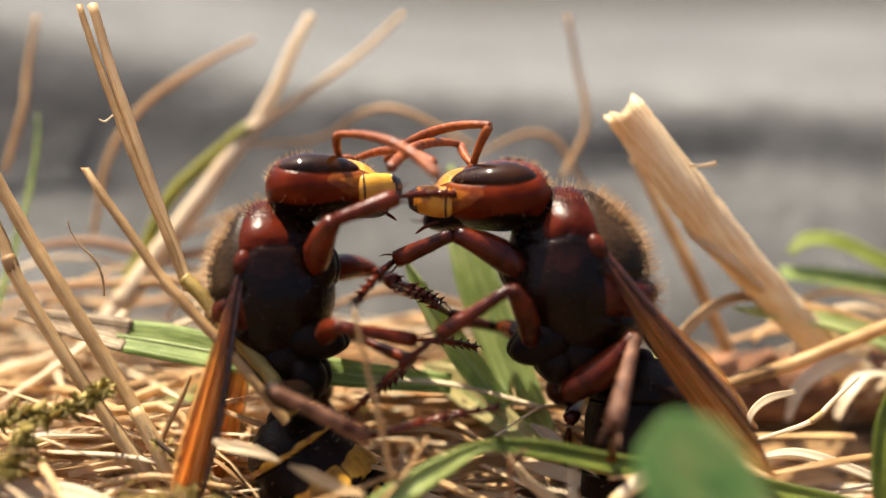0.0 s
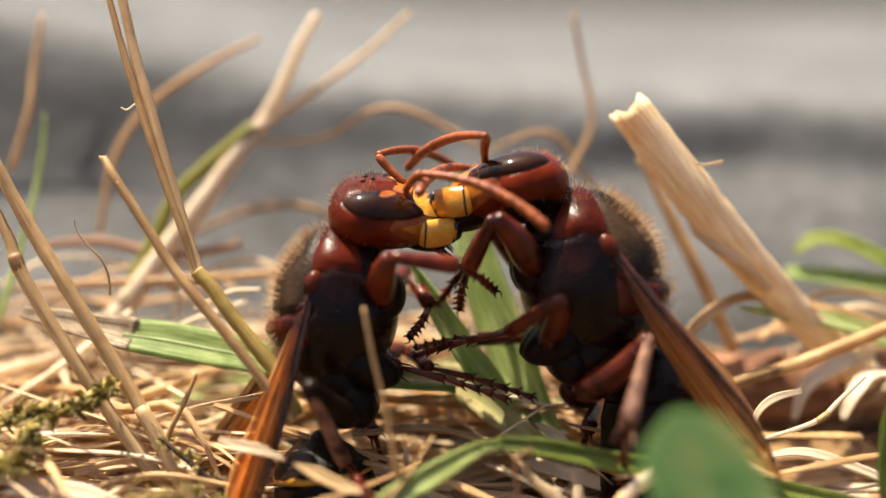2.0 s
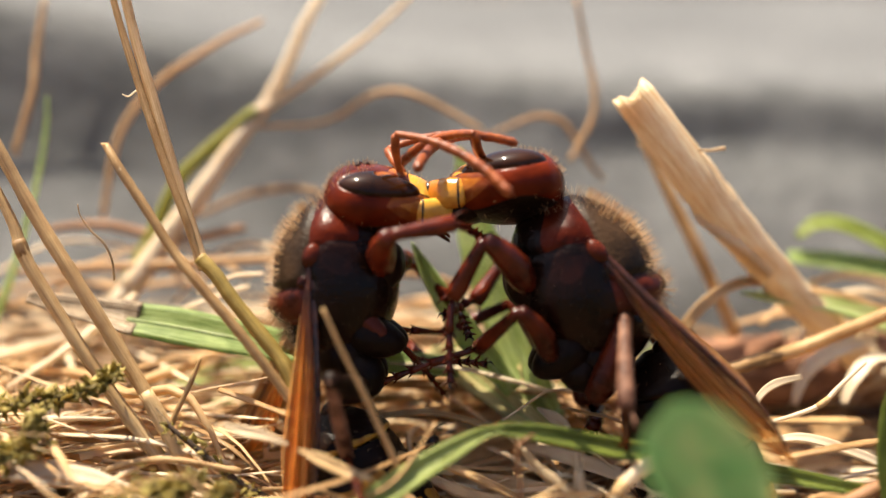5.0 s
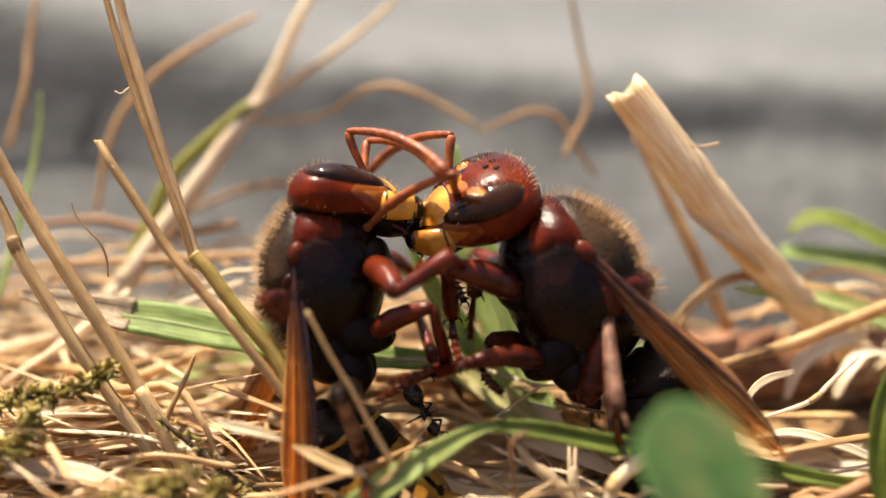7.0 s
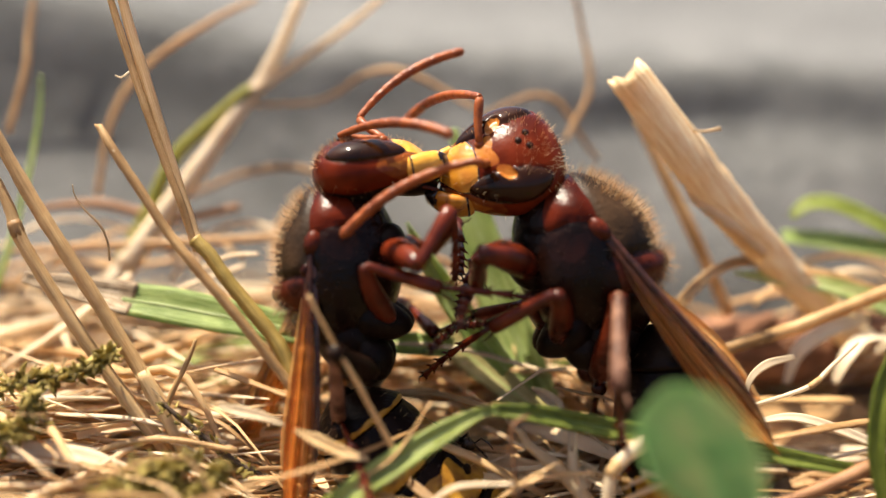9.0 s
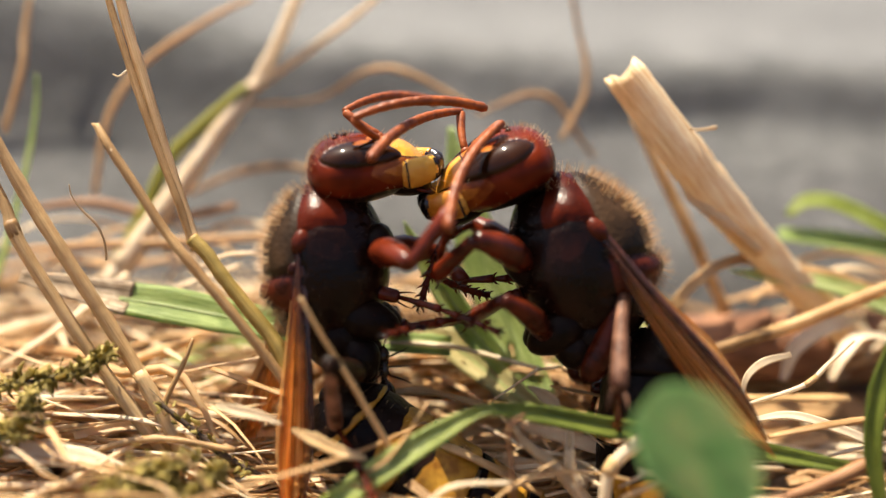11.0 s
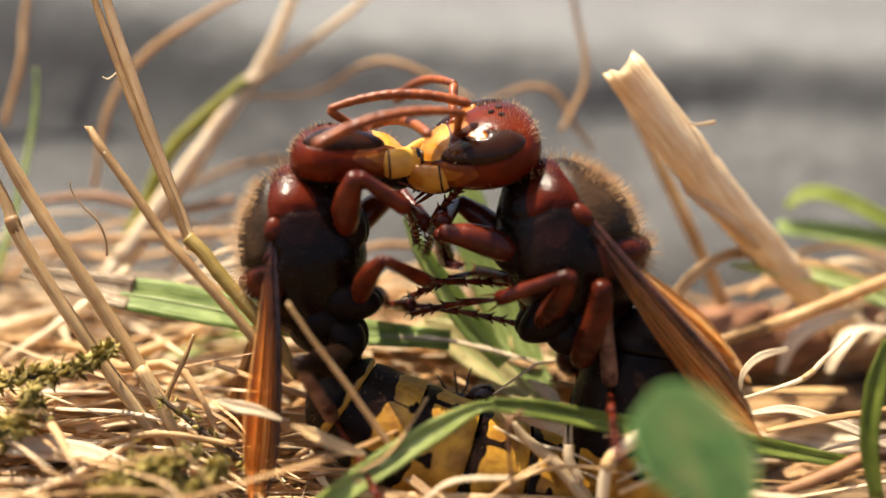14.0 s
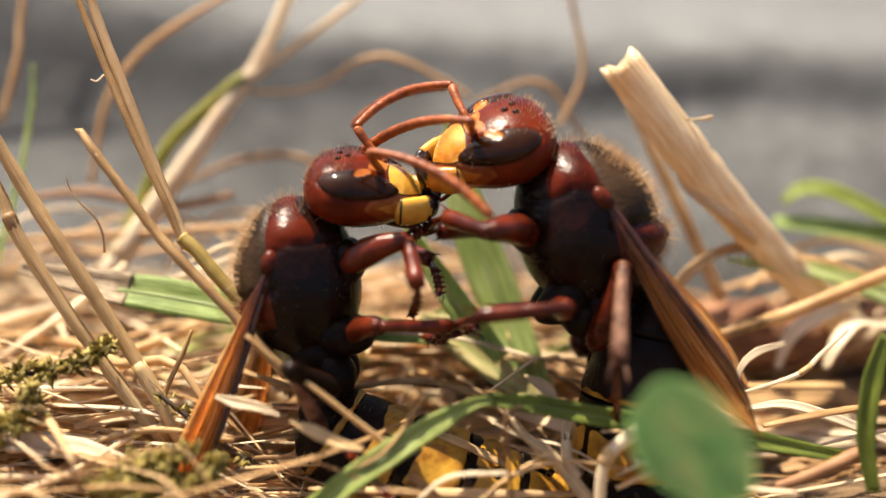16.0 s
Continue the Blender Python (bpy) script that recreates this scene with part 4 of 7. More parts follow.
def bare(p):
    """The trodden-out dip beside the clover leaf, where little straw covers the soil."""
    return 11.8 < p[0] - 0.12 * p[1] < 20.5 and -8 < p[1] < 5.5 and p[2] > -2.3 + 0.2 * abs(p[0] - 16.5)


def straw_mat():
    """The trodden layer of dry grass on the soil, far too many pieces to count."""
    rng = random.Random(11)
    for name, count, mat_, rlo, rhi, y0, y1, zmax in (("matted_straw", 900, MAT_STRAW, 0.08, 0.27, -7, 15, 2.2), ("fine_straw", 450, MAT_STRAW, 0.04, 0.09, -7, 14, 3.2), ("raised_straw", 190, MAT_STRAW, 0.07, 0.22, 2.6, 10, 1.8)):
        bm = bmesh.new()
        for i in range(count):
            y = rng.uniform(y0, y1)
            x = rng.uniform(-1, 1) * (26 + 0.45 * (y + 13))
            back = name == "raised_straw"
            if back:
                x = rng.uniform(-11, 9.5)
            # a hollow round the hornets' abdomens
            near = 0.0 if back else min(1.0, 2.4 * max(0.0, 1 - max(abs(x + 0.5) / 12, abs(y + 2.0) / 6)))
            z = -2.7 + rng.random() ** 0.8 * (zmax + 2.7) * (1 - 0.72 * near) * (0.75 if y < -2 else 1)
            if abs(x - 14.0) < 5.5 and 1 < y < 12:
                z = -2.7 + 0.6 * rng.random()
            an = rng.gauss(0, 0.6) + (math.pi if rng.random() < .5 else 0)
            ln = rng.uniform(7, 24)
            d = Vector((math.cos(an), math.sin(an) * 0.8, rng.gauss(0, 0.07)))
            sd = Vector((-d.y, d.x, 0))
            c = Vector((x, y, z))
            pts = []
            side, lift = 0.0, 0.0
            kink = rng.choice((0.03, 0.06, 0.16))
            for q in range(6):
                f = q / 5 - 0.5
                pts.append(c + d * (ln * f) + sd * side + Vector((0, 0, lift)))
                side += rng.gauss(0, kink) * ln * .5
                lift += rng.gauss(0, kink * .35) * ln * .4
            for p in pts:
                p.z = min(max(p.z, -3.0), zmax + 1.2)
                if p.y < -3 and abs(p.x) < 9:
                    p.z = min(p.z, -1.6)
                if near > 0.2:
                    p.z = min(p.z, -2.0 + 2.5 * (1 - near))
                p.z = min(p.z, hollow(p.x, p.y))
                p.y = min(p.y, 15.0 + max(0, p.z) * 0.6)
            way = curve_points([tuple(p) for p in pts], 3)
            r = rng.uniform(rlo, rhi)
            if y < -1.5:
                r = min(r, 0.13)
            rad = [r * (0.25 + 0.75 * min(1, 3.5 * (k + .3) / len(way), 3.5 * (len(way) - k - .7) / len(way))) for k in range(len(way))]
            flat = rng.choice((1, .4, .25))
            if not any(bare(p) for p in way):
                tube(bm, way, rad, 6, flat=flat, cap=True)
        tagged(mesh_object(name, bm, mat_), "flattened mat of dry bleached straw on the soil", "dry grass", kind="stuff")


straw_mat()
for pts, w in (([(14.71, 4.5, -1.6), (17.19, 5.0, -1.7), (19.47, 5.2, -1.9), (21.88, 5.0, -2.1)], 1.0), ([(13.6, 2.5, -2.5), (16.37, 3.0, -2.3), (18.45, 2.8, -2.6), (20.1, 2.2, -2.7)], 1.15),
               ([(19.69, 6.0, -1.3), (19.95, 5.0, -1.8), (19.82, 4.0, -2.4), (19.42, 2.6, -2.7)], 0.8), ([(15.03, -0.5, -2.6), (16.88, 0.0, -2.4), (18.4, 0.0, -2.5)], 0.7)):
    blade("dry_leaf", "broad brown dry leaf lying low on the soil", pts, FAR_TAN, [w * .6, w, w, w * .5], (0.0, -0.5, 0.85), 0.15, category="dry leaf", group="brown leaves in the dip", curl=0.3)


def dry_blades():
    """Broad dry leaves lying in the mat."""
    rng = random.Random(23)
    bm = bmesh.new()
    for i in range(150):
        y = rng.uniform(-6, 14)
        x = rng.uniform(-1, 1) * (22 + 0.45 * (y + 13))
        near = min(1.0, 2.2 * max(0.0, 1 - max(abs(x + 1) / 10, abs(y + 0.5) / 4.5)))
        z = -1.8 + rng.random() * 3.4 * (1 - 0.75 * near)
        z = min(z, hollow(x, y))
        an, ln = rng.gauss(0, 0.5) + (math.pi if rng.random() < .5 else 0), rng.uniform(5, 13)
        d = Vector((math.cos(an), math.sin(an) * .8, rng.gauss(0, .12)))
        sd = Vector((-d.y, d.x, 0)) * rng.gauss(0, .14) * ln
        p = Vector((x, y, z))
        way = curve_points([tuple(q) for q in (p - d * ln / 2, p - d * ln / 6 + sd * .7 + Vector((0, 0, .3)), p + d * ln / 6 + sd + Vector((0, 0, .4)), p + d * ln / 2)], 4)
        w = rng.uniform(0.35, 1.0) * (0.4 if y < -2 else 1.0)
        fold, curl = rng.uniform(.05, .35), rng.uniform(-1.2, 1.2)
        if any(bare(q) for q in way):
            continue
        strip(bm, way, [w * (0.35 + .65 * math.sin(math.pi * (k + 1) / (len(way) + 1))) for k in range(len(way))], (rng.gauss(-.2, .5), rng.gauss(-.5, .4), 1), fold, .04, 4, curl)
    tagged(mesh_object("dry_leaf_blades", bm, MAT_STRAW), "broad bleached grass leaves lying in the mat", "dry grass", kind="stuff")


dry_blades()


# ---- the hornets ----
def hornet(s, heading, curl, size, label):
    """One hornet reared upright, belly towards +x where s is 1. Its base is the tegula beside the shoulder."""
    rng = random.Random(5 if s > 0 else 6)
    k = size

    def P(x, y, z):
        return Vector((x * s * k, y * k, z * k))

    def egg(name, material, c, r, turn=0.0, parent=None, label="", u=24, v=14, pinch=0.0):
        bm = bmesh.new()
        blob(bm, P(*c), [a * k for a in r], (0, turn * s, 0), u, v, pinch * s)
        return part(name, bm, material, parent or body, label)

    body = bpy.data.objects.new("hornet", None)
    scene.collection.objects.link(body)
    tagged(body, label, "hornet", "two hornets face to face")
    parts = {"body": body, "k": k, "s": s}
    # thorax: one skin cut along its seams into plates
    def thorax_shape(d):
        x, y, z = 0.45 + (2.7 if d.x > 0 or s < 0 else 2.35) * d.x, 2.4 * d.y, -1.0 + 3.55 * d.z
        x += 0.10 * (z + 1) * (1 if z > -1 else 0.35)
        # seams pressed in, collar and shield swollen
        lat = min(1.0, abs(y) / 1.6)
        out = Vector((d.x, d.y * 0.9, d.z * 0.8))
        sw = 0.16 * math.exp(-((x - 0.75) / .8) ** 2 - ((z - 1.0) / .65) ** 2) * lat
        sw += 0.34 * math.exp(-((x + 1.9) / .8) ** 2 - ((z + 1.8) / .5) ** 2)
        sw += 0.12 * math.exp(-((x + 1.6) / .8) ** 2 - ((z - 0.2) / .9) ** 2)
        sw += 0.22 * math.exp(-((x - 2.2) / 1.0) ** 2 - ((z + 1.6) / 1.2) ** 2)
        for f in (seam_collar(x, z), seam_scutum(x, z), seam_shield(x, z), seam_rear(x, z)):
            sw -= (0.20 if x < -0.4 else 0.11) * math.exp(-(f / 0.14) ** 2) * (1 if x < 2.6 else 0)
        return P(x + out.x * sw, y + out.y * sw, z + out.z * sw)

    def seam_collar(x, z):
        return z - (0.32 + 0.16 * x + 0.14 * math.sin(2.2 * x)) if x > -0.2 else -9

    def seam_scutum(x, z):
        return -0.12 + 0.05 * z - x + (0.18 * max(0, z - 1.0)) if z > -1.3 else (-9 if x > -0.1 else 9)

    def seam_shield(x, z):
        return z - (-1.05 + 0.10 * x) if x < 0.1 else 9

    def seam_rear(x, z):
        return z - (-2.5 + 0.12 * x) if x < 0.4 else 9

    plates = [("scutum", SCUTUM, lambda p: min(seam_scutum(p.x * s / k, p.z / k), seam_shield(p.x * s / k, p.z / k)), "dull black back plate"),
              ("collar", COLLAR, lambda p: min(seam_collar(p.x * s / k, p.z / k), p.x * s / k + 0.5, 1.55 - p.x * s / k + 0.3 * math.sin(p.z / k * 2)), "glossy red-brown shoulder collar"),
              ("scutellum", DARK_RED, lambda p: min(-0.2 - p.x * s / k, seam_rear(p.x * s / k, p.z / k)), "red-brown back shield"),
              ("shoulder_patch", PATCH, lambda p: 1 - ((p.x * s / k - 0.95) / .6) ** 2 - ((p.z / k + 0.40 + 0.4 * (p.x * s / k - 1.15)) / .42) ** 2, "dark red patch"),
              ("flank", FLANK, None, "black flank with a dark red sheen")]
    for name, bm, material, lab in cut_skin(thorax_shape, plates, 120, 80):
        part(name, bm, material, body, lab)
    egg("propodeum", BLACK, (0.75, 0, -3.9), (1.45, 1.7, 1.5), -15)
    for side in (-1, 1):
        egg("tegula", DARK_RED, (0.0, 2.05 * side, 0.02), (0.40, 0.36, 0.55), 24, u=18, v=12, pinch=0.15)
        egg("tegula_plate", DARK_RED, (-0.15, 1.95 * side, -0.5), (0.32, 0.3, 0.35), 0, u=12, v=8)
        for n, (x, z, r) in enumerate(((0.42, -0.45, .22), (-0.42, -0.95, .24), (0.15, -0.85, .16))):
            egg("wing_hinge", DARK_RED if n % 2 else JAW, (x, 2.12 * side, z), (r, r * .8, r * 1.3), 35 * n, u=10, v=7)
        egg("coxa", BLACK, (2.75, 0.85 * side, -0.7), (0.7, 0.75, 1.15), 25, u=18, v=12, pinch=0.2)
        egg("coxa", BLACK, (2.2, 1.0 * side, -3.4), (1.25, 0.85, 0.85), 18, u=18, v=12, pinch=0.25)
        egg("coxa", BLACK, (1.7, 0.95 * side, -4.75 if s > 0 else -4.2), (0.75, 0.8, 1.0 if s > 0 else 0.75), -20, u=18, v=12, pinch=0.2)
    egg("neck", BLACK, (1.7, 0, 1.3), (0.9, 1.0, 0.9), u=14, v=9)
    bm = bmesh.new()
    spots = skin_spots(thorax_shape, 1800, rng, lambda d: d.x < -0.45 and d.z > -0.7 and abs(d.y) < 0.62)
    spots += skin_spots(thorax_shape, 480, rng, lambda d: d.x < 0.3 and d.z > 0.3 and abs(d.y) < 0.6)
    hairs(bm, spots, rng, 0.50 * k, 0.0062)
    part("hair", bm, HAIR, body, "fine golden hair")
    bm = bmesh.new()
    spots = skin_spots(thorax_shape, 420, rng, lambda d: d.x > -0.3)
    hairs(bm, spots, rng, 0.24 * k, 0.006)
    part("short_hair", bm, HAIR_DARK, body, "short brown hair")

    # head: mouth along +x, face along +z; one skin cut into eyes, cheeks and face
    def head_shape(d):
        x = -0.25 + 2.55 * d.x
        y = 2.2 * d.y * (1 - 0.24 * d.x)
        z = 1.42 * d.z * (1 - 0.20 * d.x)
        if x < -1.9:
            x = -1.9 + (x + 1.9) * 0.75
        if z < 0:
            z *= 0.92
        f = min(1.0, max(0.0, eye_field(x, y, z)))
        g = 0.22 * math.sqrt(f)
        n1 = Vector((0.15, d.y * 0.8, d.z)).normalized()
        g += 0.14 * math.exp(-((x - 1.45) / .55) ** 2) * max(0, n1.z) ** 2
        g -= 0.05 * math.exp(-(eye_field(x, y, z) / 0.10) ** 2)
        return P(x, y + n1.y * g, z + n1.z * g)

    def spread(y, z):
        return math.degrees(math.atan2(z * 1.5, abs(y) + 1e-6))

    def eye_field(x, y, z):
        a = spread(y, z)
        return min(1 - ((x + 0.26) / 1.6) ** 2 - ((a - 42 - 2 * x) / 22) ** 2, 2.2 * (((x + 0.22 - 0.02 * (a - 60)) / 0.30) ** 2 + ((a - 62) / 10) ** 2 - 1))

    def local(p):
        return p.x * s / k, p.y / k, p.z / k

    def f_eye(p):
        return eye_field(*local(p))

    def f_notch(p):
        x, y, z = local(p)
        return 1 - ((x + 0.22 - 0.02 * (spread(y, z) - 60)) / 0.29) ** 2 - ((spread(y, z) - 61) / 9) ** 2

    def f_face(p):
        x, y, z = local(p)
        return 1 - ((x - 1.5) / 0.74) ** 2 - ((spread(y, z) - 90) / 48) ** 2

    def f_frons(p):
        x, y, z = local(p)
        return 1 - ((x - 0.50 + 0.016 * (90 - spread(y, z))) / 0.40) ** 2 - ((spread(y, z) - 86) / 17) ** 2 + 0.22 * math.sin(7 * x) * math.sin(0.25 * spread(y, z))

    def f_cheek(p):
        x, y, z = local(p)
        return min(x - 0.20 + 0.45 * z - 0.022 * abs(spread(y, z) - 6), z + 0.62) if spread(y, z) < 50 else -1

    def f_mark(p):
        # a wedge that narrows away from the jaw
        x, y, z = local(p)
        a = spread(y, z)
        return x - 0.62 - 0.05 * abs(a - 9) + 0.06 * math.sin(5 * a * 0.1 + 2) if a < 40 and z > -0.3 else -1
    plates = [("eye", EYE, lambda p: min(f_eye(p), -p.y * 10), "glossy dark brown eye"), ("eye", EYE, lambda p: min(f_eye(p), p.y * 10), "glossy dark brown eye"),
              ("eye_mark", ORANGE, lambda p: min(f_notch(p), -p.y * 10), "yellow mark in the notch of the eye"), ("eye_mark", ORANGE, lambda p: min(f_notch(p), p.y * 10), "yellow mark in the notch of the eye"),
              ("face_shield", YELLOW, f_face, "yellow face shield"), ("face_seam", JAW, lambda p: f_face(p) + 0.16, "black seam round the face shield"), ("brow", ORANGE, f_frons, "orange brow between the feelers"),
              ("eye_rim", DARK_RED, lambda p: f_eye(p) + 0.07, "dark rim round the eyes"), ("cheek_mark", ORANGE, f_mark, "amber mark at the root of the jaw"), ("cheek", CHEEK, f_cheek, "orange-brown lower cheek"), ("occiput", BLACK, lambda p: -0.70 - p.z / k + 0.10 * math.sin(p.x / k * 2), "black back of the head"), ("head", RED, None, "")]
    made = cut_skin(head_shape, plates, 150, 96)
    head = part("head", made[-1][1], RED, body)
    parts["head"] = head
    for name, bm, material, lab in made[:-1]:
        part(name, bm, material, head, lab)
    for side in (-1, 1):
        # broad yellow jaw, tall at its base and bent inwards to the black teeth
        bm = bmesh.new()
        way = curve_points([tuple(P(1.30, side * 1.22, -0.12)), tuple(P(1.75, side * 1.14, -0.08)), tuple(P(2.25, side * 0.90, 0.0)), tuple(P(2.70, side * 0.52, 0.06)), tuple(P(2.92, side * 0.26, 0.08))], 6)
        n = len(way)
        tube(bm, way[:17], [float(np.interp(i / (n - 1), (0, .1, .35, .7, .92, 1), (.25, .33, .345, .30, .21, .10))) * k for i in range(n)][:17], 20, flat=1.75)
        part("mandible", bm, YELLOW, head, "yellow jaw")
        bm = bmesh.new()
        tube(bm, way[16:], [float(np.interp(i / (n - 1), (.6, .7, .92, 1), (.315, .30, .20, .08))) * k for i in range(16, n)], 20, flat=1.7)
        part("jaw_end", bm, JAW, head, "black end of the jaw")
        bm = bmesh.new()
        tube(bm, [way[2] * 0.5 + way[3] * 0.5, way[3], way[3] * 0.5 + way[4] * 0.5], [0.325 * k, 0.35 * k, 0.34 * k], 20, flat=1.76)
        part("jaw_hinge", bm, JAW, head, "dark line at the base of the jaw")
        bm = bmesh.new()
        for a in (-0.22, 0.0, 0.2):
            tube(bm, [P(2.45, side * 0.72, a), P(2.8, side * 0.38, a * .9 + 0.05), P(2.98, side * 0.1, a * .6 + 0.05)], [0.34 * k, 0.24 * k, 0.05 * k], 8)
        part("jaw_teeth", bm, JAW, head, "black jaw teeth")
        bm = bmesh.new()
        blob(bm, P(-1.3, side * 0.30, 1.36), [0.15 * k, 0.15 * k, 0.12 * k], (0, 0, 0), 10, 7)
        part("ocellus", bm, EYE, head)
        bm = bmesh.new()
        blob(bm, P(0.45, side * 0.46, 1.22), [0.2 * k, 0.2 * k, 0.18 * k], (0, 0, 0), 12, 8)
        part("feeler_socket", bm, ANTENNA, head)
    bm = bmesh.new()
    blob(bm, P(-0.95, 0, 1.42), [0.15 * k, 0.15 * k, 0.12 * k], (0, 0, 0), 10, 7)
    part("ocellus", bm, EYE, head)
    bm = bmesh.new()
    blob(bm, P(1.15, 0, -0.62), [1.35 * k, 1.05 * k, 0.55 * k], (0, 10 * s, 0), 18, 10)
    part("lower_mouth", bm, BLACK, head)
    bm = bmesh.new()
    for side in (-1, 1):
        for a in (0.35, 0.75):
            tube(bm, [P(1.7, side * a, -0.75), P(2.3, side * a * 1.1, -0.95), P(2.75, side * a * .8, -1.25)], [0.09 * k, 0.08 * k, 0.03 * k], 6)
    part("palps", bm, LEG_RED, head)
    bm = bmesh.new()
    spots = skin_spots(head_shape, 260, rng, lambda d: d.z > 0.2 and d.x < -0.15 and abs(d.y) < 0.6)
    spots += skin_spots(head_shape, 90, rng, lambda d: d.z < -0.2)
    spots += skin_spots(head_shape, 60, rng, lambda d: d.z > 0.3 and d.x > 0.2)
    hairs(bm, spots, rng, 0.24 * k, 0.007)
    part("head_hair", bm, HAIR, head, "fine brown bristles")

    # feelers
    parts["antennae"] = []
    for side in (-1, 1):
        bm = bmesh.new()
        L1 = SCAPE * k
        tube(bm, [(L1 * f, 0, 0.08 * math.sin(f * 3)) for f in (0, .05, .2, .5, .8, .95, 1)], [a * k for a in (.08, .15, .15, .17, .19, .18, .1)], 10)
        scape = part("antenna_scape", bm, ANTENNA, body)
        bm = bmesh.new()
        L2 = FLAG * k
        n = 67
        way, rad = [], []
        for i in range(n):
            f = i / (n - 1)
            way.append((L2 * f, 0, 0.62 * k * 4 * f * (1 - f) * 0.8))
            seg = (f * 11) % 1
            rad.append((0.144 + 0.068 * math.sin(math.pi * min(1, f * 1.15) * .62)) * k * (0.88 + 0.12 * min(1, 4 * seg, 5 * (1 - seg))) * (1 if f < .97 else .7))
        tube(bm, way, rad, 9)
        flag = part("antenna_flagellum", bm, ANTENNA, body)
        parts["antennae"].append((scape, flag, (0.45, side * 0.46, 1.3), side))

    # legs: thigh, shin and spined foot
    parts["legs"] = {}
    for name, (side, hip, lens, rads) in LEGS.items():
        rl = random.Random(len(name) * 7 + ord(name[0]))
        segs = []
        bm = bmesh.new()
        a = lens[0] * k
        fw = [(a * f, 0, a * 0.07 * math.sin(math.pi * f)) for f in (0, .06, .2, .4, .65, .85, .96, 1)]
        tube(bm, fw, [rads[0] * k * q for q in (.5, .86, 1.1, 1.18, 1.0, .78, .70, .4)], 14)
        hairs(bm, [(Vector((rl.uniform(.08, .9) * a, math.cos(q) * rads[0] * k, math.sin(q) * rads[0] * k + a * 0.04)), (0.4, math.cos(q), math.sin(q))) for q in [rl.uniform(0, 6.28) for _ in range(50)]], rl, 0.14 * k, 0.006)
        segs.append(part("femur", bm, BLACK if name[0] == "h" and s > 0 else (DARK_RED if name[0] in "hm" else LEG_RED), body))
        bm = bmesh.new()
        a = lens[1] * k
        tube(bm, [(a * f, 0, 0) for f in (0, .05, .2, .5, .8, .96, 1)], [rads[1] * k * q for q in (.6, .85, .85, 1.0, 1.12, 1.1, .6)], 10)
        for j in range(2):
            tube(bm, [(a * .97, 0, (.6 - 1.2 * j) * rads[1] * k), (a * 1.1, 0.03, (1.1 - 2.2 * j) * rads[1] * k), (a * 1.2, 0.05, (1.2 - 2.4 * j) * rads[1] * k)], [.05 * k, .035 * k, .01], 5)
        hairs(bm, [(Vector((rl.uniform(.1, .95) * a, math.cos(q) * rads[1] * k * .9, math.sin(q) * rads[1] * k * .9)), (0.5, math.cos(q), math.sin(q))) for q in [rl.uniform(0, 6.28) for _ in range(40)]], rl, 0.16 * k, 0.008)
        segs.append(part("tibia", bm, TIBIA if name == "hn" else LEG_RED, body))
        a = lens[2] * k
        cuts = (0, .42, .6, .74, .86, 1)
        foot = None
        for c0, c1 in zip(cuts, cuts[1:]):
            bm = bmesh.new()
            way = [(a * (c0 + (c1 - c0) * f), 0, -0.35 * k * (c0 + (c1 - c0) * f) ** 2) for f in (0.0, .3, .75, .97, 1.0)]
            tube(bm, way, [rads[2] * k * q * (1 - 0.15 * c0) for q in (.5, .72, .95, 1.12, .6)], 8)
            e = Vector(way[3])
            for sg in (-1, 1):
                tube(bm, [e - Vector((.05 * k, 0, 0)), e + Vector((.12 * k, 0.03 * sg, sg * rads[2] * k * 1.15)), e + Vector((.24 * k, 0.05 * sg, sg * rads[2] * k * 1.55))], [.07 * k, .045 * k, .01], 5)
            if foot is None:
                foot = part("tarsus", bm, LEG_RED, body)
            else:
                part("foot_joint", bm, LEG_RED, foot)
        e = Vector(way[-1])
        for sg in (-1, 1):
            bm = bmesh.new()
            tube(bm, [e, e + Vector((.18 * k, sg * .16 * k, .05)), e + Vector((.26 * k, sg * .28 * k, -.16 * k))], [.05 * k, .04 * k, .008], 5)
            part("claw", bm, JAW, foot)
        segs.append(foot)
        parts["legs"][name] = (segs, hip, lens)

    # wings folded lengthwise, hanging from the shoulders
    parts["wings"] = []
    for side in (-1, 1):
        L = (11.7 if s > 0 else 10.3) * k
        fs = np.linspace(0, 1, 36)
        way = [Vector((L * f, 0.10 * side * s * math.sin(f * 6), 0.18 * math.sin(f * 3.1))) for f in fs]
        wd = [k * (0.90 if s > 0 else 0.98) * (0.32 + 1.13 * math.sin(min(1, f * 1.05) * math.pi * .62) ** 1.4) * (1 if f < .7 else max(.08, 1 - ((f - .7) / .3) ** 2)) for f in fs]
        out = Vector((0, side * s, 0.15)).normalized()

        def sheet(shrink, drop, deep, pleats):
            bm = bmesh.new()
            uv = bm.loops.layers.uv.verify()
            across = 30
            rows = []
            for f, w, q in zip(fs, way, wd):
                sd = Vector((1, 0, 0)).cross(out)
                row = []
                for n in range(across + 1):
                    u = n / across * 2 - 1
                    lift = deep * math.cos(u * pleats * math.pi + 1.5 * f) * (0.4 + f) - 0.22 * u * u + 0.05 * math.sin(7 * f + 4 * u)
                    row.append(bm.verts.new(Vector((w.x * shrink - 0.25 * k * u * u * f, w.y, w.z)) + sd * (u * q * 0.5) + out * (lift * k * 0.8 + drop * k) + Vector((0, 0, drop * f * k))))
                rows.append(row)
